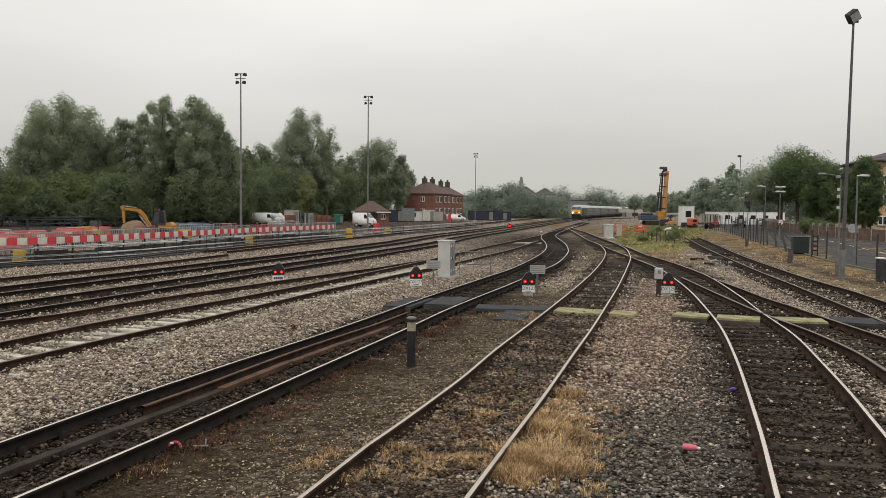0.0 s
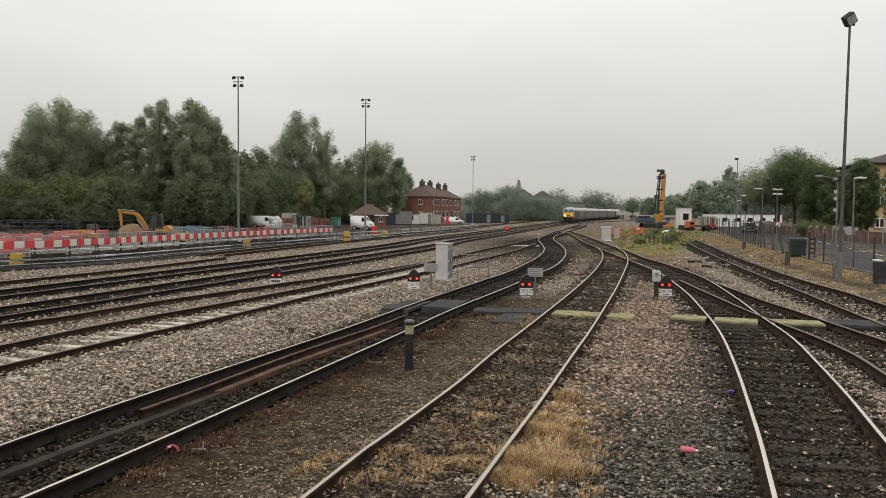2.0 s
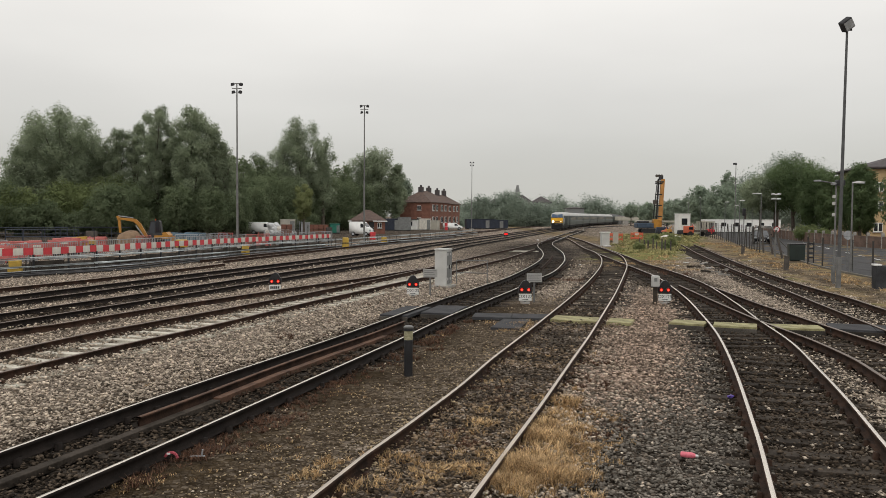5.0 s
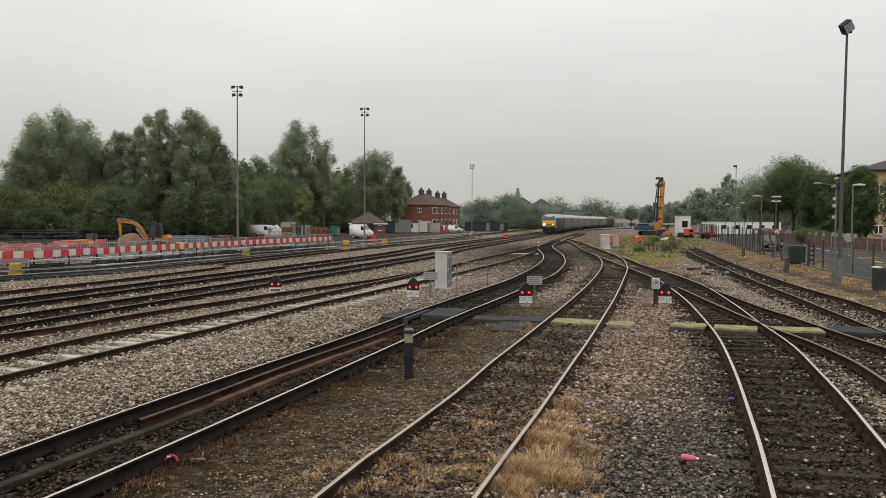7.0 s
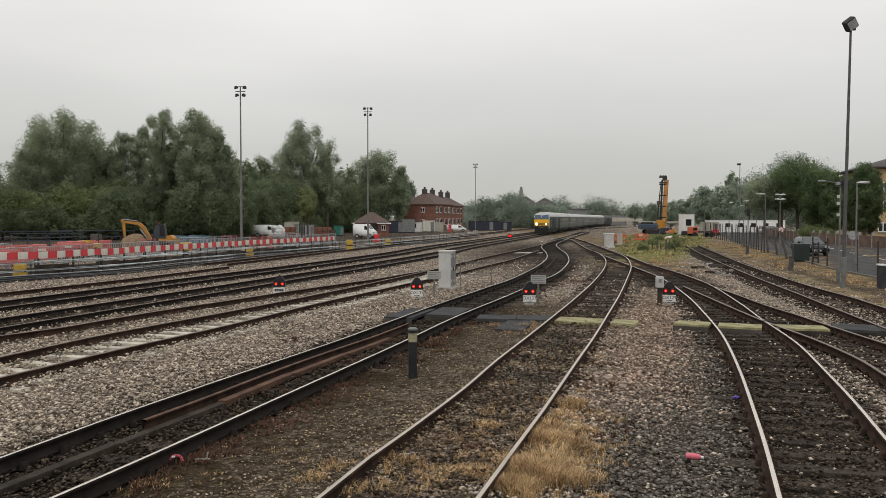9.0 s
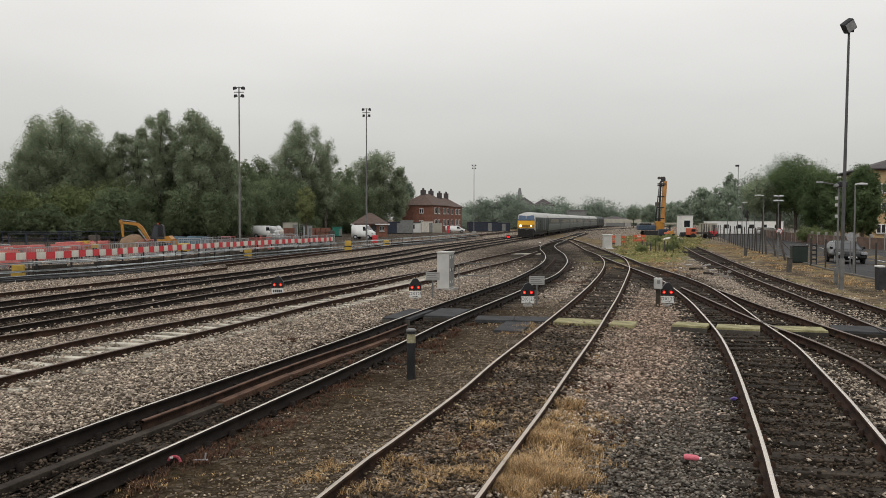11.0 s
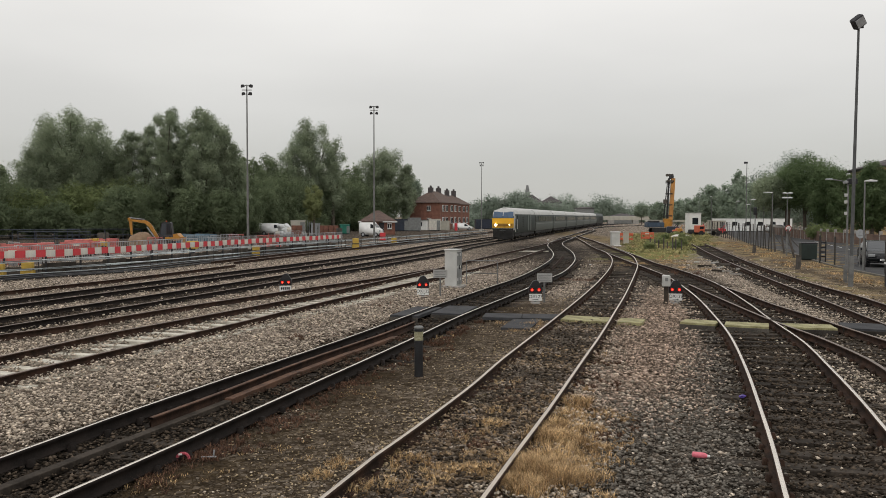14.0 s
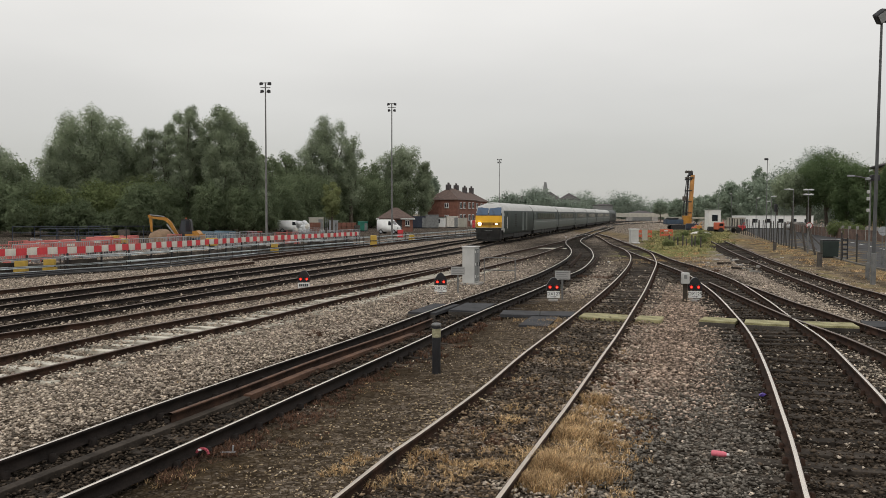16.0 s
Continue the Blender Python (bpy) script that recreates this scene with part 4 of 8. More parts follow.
for (x, y), sx, col in (((8.30, 49.41), 0.5, M_WHITE), ((14.19, 49.36), 0.45, M_PLATE), ((16.80, 53.92), 0.7, M_CONC), ((14.52, 43.41), 0.8, M_CONC), ((19.49, 61.90), 0.6, M_PLATE),
                        ((15.22, 46.77), 0.7, M_CONC), ((20.65, 54.97), 0.55, M_PLATE), ((17.57, 58.36), 0.7, M_CONC), ((10.00, 20.88), 0.16, M_PLATE), ((14.11, 43.82), 0.9, M_TIMBER),
                        ((17.88, 52.71), 1.3, M_TIMBER), ((15.69, 44.86), 1.1, M_CONC), ((16.17, 48.97), 1.5, M_RUST), ((16.38, 51.32), 0.9, M_CONC), ((14.65, 47.76), 1.2, M_TIMBER), ((14.22, 41.30), 0.9, M_CONC), ((15.63, 52.50), 0.6, M_PLATE), ((21.28, 67.89), 0.9, M_TIMBER), ((17.10, 47.96), 0.7, M_RUST), ((10.47, 88.72), 0.8, M_PLATE), ((11.77, 101.55), 0.9, M_WHITE), ((16.31, 81.22), 1.2, M_PLATE), ((-1.66, 15.31), 0.09, M_PLATE), ((-0.99, 10.01), 0.07, M_PLATE)):
    sx *= 0.6
    o = thing("rubble_piece", pose(x, y, -0.2, rl.uniform(-8, 8), rl.uniform(-8, 8), rl.uniform(0, 180)), "pale broken slab lying on the ballast", "rubble", "scattered rubble")
    bm = box(B(), (-sx / 2, -sx * 0.2, 0), (sx / 2, sx * 0.2, sx * 0.16), sx * 0.03)
    for v in bm.verts:
        v.co += Vector((rl.uniform(-1, 1), rl.uniform(-1, 1), rl.uniform(-0.3, 0.3))) * sx * 0.05
    part("slab", bm, col, o)


# ---- dry grass tufts and weeds ----
M_DRY = mat("dry_grass", (0.36, 0.215, 0.095), 0.9, 0, 0.35, 2.5, 0, island=0.75, tint=(0.62, 0.44, 0.235))
M_WEED = mat("green_weeds", (0.20, 0.215, 0.078), 0.9, 0, 0.35, 0.4, 0, island=0.5, tint=(0.42, 0.37, 0.17))
M_REDWEED = mat("brown_dead_weeds", (0.105, 0.054, 0.032), 0.9, 0, 0.3, 2, 0, island=0.6)


def tufts(name, label, patches, material, seed, blade=0.0032):
    """Patches (x, y, radius, blades, height): grass blades as bent slips joined into one mat."""
    r = np.random.RandomState(seed)
    V, F, k = [], [], 0
    for x, y, rad, n, h in patches:
        n = int(n * (1.9 if y > 9 else 1.6))
        cl = r.normal(0, rad * 0.5, (max(3, n // 22), 2))
        c = cl[r.randint(0, len(cl), n)] + r.normal(0, rad * 0.08, (n, 2)) + (x, y)
        a = r.uniform(0, 6.28, n)
        g0 = -0.215 + bed4(c[:, 0], c[:, 1])
        hh = h * r.uniform(0.25, 1.0, n)
        lean = r.uniform(0.2, 1.5, n) * hh
        w = blade * (0.85 + 0.03 * y) * r.uniform(0.7, 1.4, n)
        dx, dy = np.cos(a), np.sin(a)
        b0 = np.stack([c[:, 0] - dy * w, c[:, 1] + dx * w, g0], 1)
        b1 = np.stack([c[:, 0] + dy * w, c[:, 1] - dx * w, g0], 1)
        m0 = np.stack([c[:, 0] + dx * lean * 0.35 - dy * w * 0.8, c[:, 1] + dy * lean * 0.35 + dx * w * 0.8, g0 + hh * 0.6], 1)
        m1 = np.stack([c[:, 0] + dx * lean * 0.35 + dy * w * 0.8, c[:, 1] + dy * lean * 0.35 - dx * w * 0.8, g0 + hh * 0.6], 1)
        t0 = np.stack([c[:, 0] + dx * lean, c[:, 1] + dy * lean, g0 + hh * 0.95], 1)
        V.append(np.stack([b0, b1, m0, m1, t0], 1).reshape(-1, 3))
        base = k + np.arange(n)[:, None] * 5
        F.append(np.concatenate([base + (0, 1, 3), base + (0, 3, 2), base + (2, 3, 4)]))
        k += n * 5
    ob = raw(name, np.vstack(V), np.vstack(F), material)
    return tagged(ob, label, "grass", kind="stuff")


rg = np.random.RandomState(12)
dry = [(*p, r_, n_, h_) for p, r_, n_, h_ in (
    ((1.69, 11.71), 0.3, 520, 0.10), ((1.29, 10.38), 0.3, 1400, 0.17), ((0.93, 9.02), 0.3, 1800, 0.20), ((1.61, 10.14), 0.26, 700, 0.12), ((1.25, 8.83), 0.3, 1600, 0.18),
    ((1.96, 10.95), 0.24, 260, 0.08), ((1.96, 10.14), 0.18, 300, 0.09), ((0.30, 9.01), 0.22, 500, 0.10), ((0.05, 9.00), 0.2, 350, 0.09), ((0.52, 11.06), 0.22, 350, 0.09), ((0.64, 11.86), 0.2, 150, 0.08), ((-0.13, 8.81), 0.2, 200, 0.08),
    ((-1.32, 9.35), 0.25, 260, 0.06), ((-3.37, 8.75), 0.3, 160, 0.07), ((-1.48, 8.98), 0.2, 200, 0.08), ((2.15, 21.87), 0.7, 500, 0.12), ((1.75, 20.77), 0.5, 300, 0.1), ((3.13, 16.88), 0.25, 120, 0.07), ((2.39, 11.73), 0.25, 180, 0.07), ((1.69, 12.60), 0.3, 420, 0.09), ((1.68, 11.09), 0.35, 700, 0.10), ((1.67, 9.66), 0.3, 500, 0.10), ((1.17, 9.43), 0.35, 900, 0.13), ((1.44, 9.02), 0.35, 700, 0.12), ((2.17, 11.89), 0.3, 350, 0.08), ((0.80, 8.64), 0.3, 700, 0.15), ((2.16, 10.40), 0.25, 200, 0.07), ((2.21, 13.43), 0.2, 140, 0.07), ((-0.41, 9.41), 0.3, 200, 0.08), ((0.59, 9.64), 0.25, 220, 0.08), ((2.04, 16.64), 0.3, 90, 0.06), ((0.94, 13.85), 0.3, 90, 0.06), ((-2.82, 8.96), 0.35, 90, 0.06), ((-2.12, 10.07), 0.35, 130, 0.06), ((-1.51, 13.34), 0.4, 130, 0.06), ((-0.32, 19.72), 0.4, 120, 0.07),
    ((-5.04, 14.17), 0.5, 150, 0.06), ((-6.08, 12.81), 0.5, 150, 0.06), ((-0.68, 9.62), 0.2, 120, 0.08), ((-0.78, 8.43), 0.3, 250, 0.1), ((0.70, 8.46), 0.25, 800, 0.18))]
for i in range(34):
    yy = rg.uniform(8.2, 12.6)
    dry.append((np.interp(yy, T4R[:, 1], T4R[:, 0]) + 0.12 + abs(rg.normal(0, 0.38)) * soft(yy, 9, 15), yy, 0.16, 115, rg.uniform(0.07, 0.2)))
for i in range(15):
    yy = rg.uniform(8.3, 12)
    dry.append((np.interp(yy, T4L[:, 1], T4L[:, 0]) + rg.uniform(0.15, 1.25), yy, 0.16, 60, rg.uniform(0.05, 0.11)))
for i in range(46):
    yy = rg.uniform(30, 95)
    xx = np.interp(yy, T7R[:, 1], T7R[:, 0]) + rg.uniform(2.2, 3.4 + 0.02 * yy)
    dry.append((xx, yy, 0.7, 110, 0.16))
for i in range(60):
    yy = rg.uniform(45, 84)
    xx = np.interp(yy, T7L[:, 1], T7L[:, 0]) - rg.uniform(1.8, 6.0)
    dry.append((xx, yy, 0.6, 60, 0.14))
tufts("dry_grass", "straw-coloured dry grass tufts on the ballast and verge", dry, M_DRY, 21, 0.0025)
weeds = []
for i in range(260):
    u = rg.uniform(0, 1)
    yy = 64 + 76 * u
    xx = np.interp(yy, [64, 80, 100, 140], [15.2, 20.5, 25.5, 37]) + rg.uniform(-1.6 - 5.0 * u, 2.2 + 5 * u)
    weeds.append((xx, yy, 1.5, 80, rg.uniform(0.08, 0.34)))
tufts("weeds", "green and yellow weeds overgrowing the disused ground", weeds, M_WEED, 22, 0.007)
brown = [(*p, r_, n_, h_) for p, r_, n_, h_ in (((-3.05, 9.69), 0.3, 260, 0.08), ((-1.87, 16.53), 0.4, 220, 0.08), ((-2.43, 13.32), 0.4, 260, 0.07), ((-1.13, 19.69), 0.5, 220, 0.08), ((0.34, 10.11), 0.25, 240, 0.07), ((0.85, 12.58), 0.25, 200, 0.06), ((-2.89, 10.44), 0.5, 260, 0.09), ((-2.66, 11.15), 0.4, 160, 0.08), ((-3.76, 19.14), 0.3, 60, 0.25), ((-2.27, 26.55), 0.8, 120, 0.15), ((-3.35, 21.66), 0.6, 80, 0.12),
                                              ((-3.26, 9.15), 0.35, 180, 0.1), ((-2.52, 11.96), 0.5, 200, 0.07), ((-1.91, 14.25), 0.5, 180, 0.07), ((-2.68, 10.06), 0.4, 200, 0.07), ((2.06, 10.67), 0.3, 200, 0.08), ((2.41, 11.25), 0.3, 120, 0.07), ((2.19, 13.88), 0.25, 160, 0.07), ((0.13, 10.63), 0.35, 160, 0.06), ((0.53, 13.39), 0.35, 120, 0.06), ((-3.03, 19.62), 0.5, 70, 0.1), ((-5.16, 16.43), 0.6, 70, 0.1), ((-3.01, 16.49), 0.3, 40, 0.22), ((1.09, 13.40), 0.35, 80, 0.06), ((-2.06, 13.33), 0.4, 90, 0.07), ((5.65, 37.77), 0.8, 200, 0.15), ((11.47, 41.91), 1.0, 200, 0.2), ((2.87, 13.45), 0.3, 60, 0.05), ((-1.40, 24.27), 0.7, 100, 0.12))]
for i in range(60):
    yy = 8.6 + 14 * rg.uniform(0, 1) ** 1.4
    brown.append((np.interp(yy, T3R[:, 1], T3R[:, 0]) + 0.12 + abs(rg.normal(0, 0.3)), yy, 0.22, 90, rg.uniform(0.05, 0.12)))
for i in range(24):
    yy = rg.uniform(9.5, 17)
    brown.append((np.interp(yy, T4R[:, 1], T4R[:, 0]) + rg.uniform(0.1, 0.9), yy, 0.18, 70, rg.uniform(0.04, 0.09)))
tufts("dead_weeds", "low brown dead weeds at the track edge", brown, M_REDWEED, 23)


# ---- the passenger train ----
M_SILVER = mat("silver_grey_coach_paint", (0.115, 0.135, 0.128), 0.45, 0.1, 0.12, 0.8, 0.02, spec=0.25)
M_BAND = mat("dark_grey_coach_band", (0.022, 0.033, 0.030), 0.5, 0.0, 0.2, 0.8, 0.02, spec=0.2)
M_ROOFT = mat("pale_grey_train_roof", (0.46, 0.46, 0.44), 0.6, 0, 0.12, 0.7, 0.05)
M_TRAINY = mat("yellow_cab_end_paint", (0.80, 0.42, 0.02), 0.4, 0, 0.06, 1.0, 0.02)
M_MUSTARD = mat("mustard_paint", (0.26, 0.14, 0.022), 0.5, 0, 0.25, 2, 0.05)
M_YSHADE = mat("grimy_shaded_yellow_paint", (0.50, 0.27, 0.025), 0.5, 0, 0.25, 2, 0.05)
M_STRIPE = mat("pale_waist_stripe", (0.24, 0.26, 0.25), 0.5, 0, 0.15, 1, 0.02)
M_UNDER = mat("sooty_underframe", (0.022, 0.021, 0.020), 0.8, 0, 0.3, 2, 0.2)
M_WIND = glass_mat("train_window_glass", (0.012, 0.016, 0.018), 0.15)
M_SCREEN = glass_mat("windscreen_glass", (0.045, 0.085, 0.15), 0.05)
SIDE = [(1.28, 0.80), (1.35, 1.05), (1.37, 1.60), (1.37, 2.00), (1.35, 2.45), (1.30, 2.90)]
TOP = [(1.28, 3.00), (1.18, 3.25), (0.98, 3.50), (0.65, 3.68), (0.30, 3.77), (0.0, 3.79)]


def loft(rings):
    bm = B()
    vs = [[bm.verts.new(p) for p in r] for r in rings]
    for a, b in zip(vs, vs[1:]):
        for i in range(len(a) - 1):
            bm.faces.new((a[i], a[i + 1], b[i + 1], b[i]))
    return bm


def bogie(t, y):
    b = part("bogie", box(B(), (-1.05, y - 1.7, 0.42), (1.05, y + 1.7, 0.78), 0.05), M_UNDER, t)
    for yy in (y - 1.3, y + 1.3):
        for s in (-1, 1):
            w = part("wheel", tube(B(), (s * 0.70, 0, 0), (s * 0.83, 0, 0), 0.457, n=20), M_RAILDK, b)
            w.matrix_basis = pose(0, yy, 0.457)
            part("axlebox", box(B(), (s * 0.95 - 0.12, yy - 0.18, 0.30), (s * 0.95 + 0.12, yy + 0.18, 0.62), 0.03), M_UNDER, b)


def carriage(name, label, half, nose=False, engine=False):
    t = thing(name, pose(0, 0, 0), label, "train carriage" if not engine else "locomotive", "carriages of the train")
    ys = [-half, half] if not nose else [-half, half - 2.2, half - 1.5, half - 0.9]
    front_k = {half - 1.5: 0.985, half - 0.9: 0.95}
    lower, upper = [p for p in SIDE if p[1] <= 2.01], [p for p in SIDE if p[1] >= 1.99]
    wall = M_BAND if (nose or engine) else M_SILVER
    for s in (-1, 1):
        part("side_wall", loft([[(s * x * front_k.get(y, 1), y, z) for x, z in lower] for y in ys]), wall, t, smooth=True)
        part("window_band", loft([[(s * x * front_k.get(y, 1), y, z) for x, z in upper + TOP[:1]] for y in ys]), M_BAND, t, "dark grey band along the windows", smooth=True)
    sink = {half - 1.5: 0.06, half - 0.9: 0.22}
    full = [(x, z) for x, z in TOP] + [(-x, z) for x, z in TOP[-2::-1]]
    part("roof", loft([[(x * front_k.get(y, 1), y, z - sink.get(y, 0) * max(0, (z - 3.0) / 0.8)) for x, z in full] for y in ys]), M_ROOFT if not engine else M_BAND, t, smooth=True)
    ends = [-half] if nose else [-half, half]
    for y in ends:
        bm = B()
        bm.faces.new([bm.verts.new((x, y, z)) for x, z in [(-1.28, 0.8)] + [(-x, z) for x, z in SIDE[1:]] + [(-x, z) for x, z in TOP] + [(x, z) for x, z in TOP[-2::-1]] + [(x, z) for x, z in SIDE[::-1]]])
        part("end_wall", bm, M_UNDER, t)
        sg = 1 if y > 0 else -1
        part("gangway", box(B(), (-0.55, min(y, y + sg * 0.42), 1.0), (0.55, max(y, y + sg * 0.42), 3.1), 0.05), M_UNDER, t)
    part("underframe", box(B(), (-1.2, -half + 0.3, 0.42), (1.2, half - 1.3, 0.82), 0.06), M_UNDER, t)
    for k in range(4):
        y = -half + 6 + k * (2 * half - 12.5) / 4
        part("equipment_box", box(B(), (-1.24, y, 0.30), (1.24, y + 1.5, 0.80), 0.05), M_UNDER, t)
    bogie(t, -half + 2.9)
    bogie(t, half - 3.3)
    if not nose and not engine:
        n = 8
        for s in (-1, 1):
            for i in range(n):
                y = -half + 3.2 + i * (2 * half - 6.4 - 1.9) / (n - 1)
                part("window", box(B(), (min(s * 1.345, s * 1.372), y, 2.05), (max(s * 1.345, s * 1.372), y + 1.9, 2.78), 0.01), M_WIND, t)
            for y in (-half + 0.5, half - 1.4):
                d = part("door", box(B(), (min(s * 1.34, s * 1.385), y, 0.95), (max(s * 1.34, s * 1.385), y + 0.9, 2.88), 0.02), M_SILVER, t, "silver-grey passenger door")
                part("door_window", box(B(), (min(s * 1.38, s * 1.392), y + 0.2, 1.95), (max(s * 1.38, s * 1.392), y + 0.7, 2.7), 0.005), M_WIND, d)
            part("waist_stripe", box(B(), (min(s * 1.372, s * 1.376), -half + 1.6, 1.72), (max(s * 1.372, s * 1.376), half - 1.6, 1.80)), M_STRIPE, t)
    if nose:
        for s in (-1, 1):
            for y, w in ((-half + 4.4, 1.1), (-half + 6.6, 1.1)):
                part("luggage_door", box(B(), (min(s * 1.35, s * 1.385), y, 0.95), (max(s * 1.35, s * 1.385), y + w, 2.88), 0.02), M_SILVER, t, "silver-grey roller door")
            for i in range(6):
                part("louvre", box(B(), (min(s * 1.36, s * 1.40), half - 7.6, 1.45 + i * 0.22), (max(s * 1.36, s * 1.40), half - 6.6, 1.56 + i * 0.22), 0.01), M_UNDER, t)
            part("cab_door", box(B(), (min(s * 1.30, s * 1.372), half - 3.1, 0.95), (max(s * 1.30, s * 1.372), half - 2.45, 2.85), 0.02), M_BAND, t)
            part("grab_rail", tube(B(), (s * 1.39, half - 2.3, 1.3), (s * 1.39, half - 2.3, 2.4), 0.03), M_PLATE, t)
            part("pale_corner", loft([[(s * 1.33, half - 1.3, 0.95), (s * 1.31, half - 1.3, 2.6), (s * 1.22, half - 1.45, 3.2)], [(s * 1.30, half - 0.86, 0.95), (s * 1.27, half - 0.86, 2.6), (s * 1.17, half - 0.98, 3.15)]]), M_ROOFT, t)
        # raked cab front, from skirt to brow
        prof = [(1.18, half - 0.05, 1.15), (1.24, half - 0.03, 1.40), (1.26, half - 0.05, 1.95), (1.25, half - 0.12, 2.50), (1.22, half - 0.45, 3.05), (1.13, half - 0.68, 3.40), (0.78, half - 0.85, 3.54)]
        def cross(a, b, out=0.0):
            rows = []
            for (x, y, z) in (a, b):
                rows.append([(x * u, y + out - 0.22 * abs(u) ** 3, z + (0.10 * (1 - u * u) if z > 3.3 else 0)) for u in np.linspace(-1, 1, 13)])
            return rows
        bm = loft([r for a in prof for r in cross(a, a)[:1]])
        part("cab_front", bm, M_ROOFT, t, "pale grey raked cab front", smooth=True)
        for s in (-1, 1):
            part("cheek", loft([[(s * p[0], p[1] - 0.22, p[2]) for p in prof], [(s * min(1.32, p[0] * 1.06), half - 1.0, p[2]) for p in prof]]), M_ROOFT, t, smooth=True)
        part("brow", loft([[(x * 0.6, half - 0.86 - 0.1 * abs(x), 3.62 - 0.1 * x * x) for x in np.linspace(-1.3, 1.3, 9)], [(x * 0.94, half - 0.95, (3.57 if abs(x) < 1 else 3.2) - 0.15 * x * x) for x in np.linspace(-1.3, 1.3, 9)]]), M_ROOFT, t, smooth=True)
        yb = [(1.265, half - 0.05, 1.93), (1.262, half - 0.075, 2.2), (1.255, half - 0.11, 2.52)]
        # lower panel's yellow is darkened in colour for grime and its downward-facing shade
        part("lower_panel", loft([cross(a, a, 0.018)[0] for a in ((1.235, half - 0.05, 1.38), (1.255, half - 0.035, 1.6), (1.265, half - 0.05, 1.928))]), M_YSHADE, t, "yellow lower cab panel, darkened to ochre for grime and downward shade", smooth=True)
        part("valance", loft([cross(a, a, 0.014)[0] for a in ((1.19, half - 0.07, 1.10), (1.24, half - 0.04, 1.378))]), M_UNDER, t, smooth=True)
        part("screen_surround", loft([cross(a, a, 0.012)[0] for a in ((1.25, half - 0.125, 2.535), (1.185, half - 0.66, 3.29))]), M_BLACK, t, "black windscreen surround", smooth=True)
        part("yellow_panel", loft([cross(a, a, 0.02)[0] for a in yb]), M_TRAINY, t, "bright yellow warning panel", smooth=True)
        for x0, x1 in ((-0.96, -0.03), (0.03, 0.96)):
            rows = []
            for x, y, z in ((1.23, half - 0.16, 2.60), (1.19, half - 0.62, 3.30)):
                rows.append([(x * u, y + 0.03 - 0.22 * abs(u) ** 3, z) for u in np.linspace(x0, x1, 7)])
            w_ = part("windscreen", loft(rows), M_SCREEN, t, "dark windscreen pane", smooth=True)
            part("wiper", tube(B(), ((x0 + x1) / 2 * 1.2, half - 0.11, 2.62), ((x0 + x1) / 2 * 1.2 + 0.25, half - 0.36, 3.05), 0.015, n=5), M_BLACK, w_)
        # band around the lamps, a darker mustard than the panel
        part("lamp_recess", loft([[(x, half + 0.005 - 0.22 * abs(x / 1.26) ** 3, z) for x in np.linspace(-1.12, 1.12, 11)] for z in (1.62, 1.86)]), M_MUSTARD, t, "darker mustard-brown lamp band")
        for s, m_, r_ in ((1, M_HEADLAMP, 0.15), (-1, M_HEADLAMP, 0.07)):
            part("headlamp", tube(B(), (s * 0.80, half - 0.06, 1.75), (s * 0.80, half + 0.02, 1.75), r_, n=20), m_, t, "lit headlamp")
        for s in (-1, 1):
            part("tail_lamp", tube(B(), (s * 0.52, half - 0.02, 1.75), (s * 0.52, half + 0.016, 1.75), 0.07), mat("unlit_red_lens", (0.18, 0.01, 0.01), 0.2, bump=0), t)
            bf = part("buffer", tube(B(), (s * 0.87, half - 0.4, 1.05), (s * 0.87, half + 0.18, 1.05), 0.11), M_UNDER, t)
            part("buffer_head", tube(B(), (s * 0.87, half + 0.18, 1.05), (s * 0.87, half + 0.23, 1.05), 0.23, n=16), M_UNDER, bf)
        part("skirt", box(B(), (-1.16, half - 1.2, 0.30), (1.16, half - 0.12, 1.16), 0.06), M_UNDER, t)
        part("snow_plough", prism(B(), [(-1.1, half - 0.35), (0, half - 0.02), (1.1, half - 0.35), (1.1, half - 0.55), (-1.1, half - 0.55)], "z", 0.14, 0.5), M_UNDER, t)
        part("coupling", box(B(), (-0.12, half - 0.2, 0.85), (0.12, half + 0.2, 1.05), 0.03), M_UNDER, t)
        part("horn_pod", box(B(), (-0.25, half - 1.4, 3.6), (0.25, half - 1.1, 3.72), 0.03), M_ROOFT, t)
    if engine:
        for s in (-1, 1):
            for i in range(3):
                part("grille", box(B(), (min(s * 1.36, s * 1.40), -6 + i * 4.2, 1.6), (max(s * 1.36, s * 1.40), -3.4 + i * 4.2, 2.7), 0.02), M_UNDER, t)
    return t


TRAIN = []
dvt = carriage("driving_trailer", "driving trailer with yellow cab end and lit headlamp", 9.4, nose=True)
TRAIN.append((dvt, 9.4))
coach = carriage("coach", "silver and dark grey passenger coach coupled in the train", 11.4)
back = 18.8 + 0.25
for i in range(6):
    c_ = coach if i == 0 else copy_thing(coach, pose(0, 0, 0))
    TRAIN.append((c_, back + 11.4))
    back += 22.8 + 0.45
TRAIN.append((carriage("locomotive", "dark locomotive pushing at the rear of the train", 10.6, engine=True), back + 10.6))


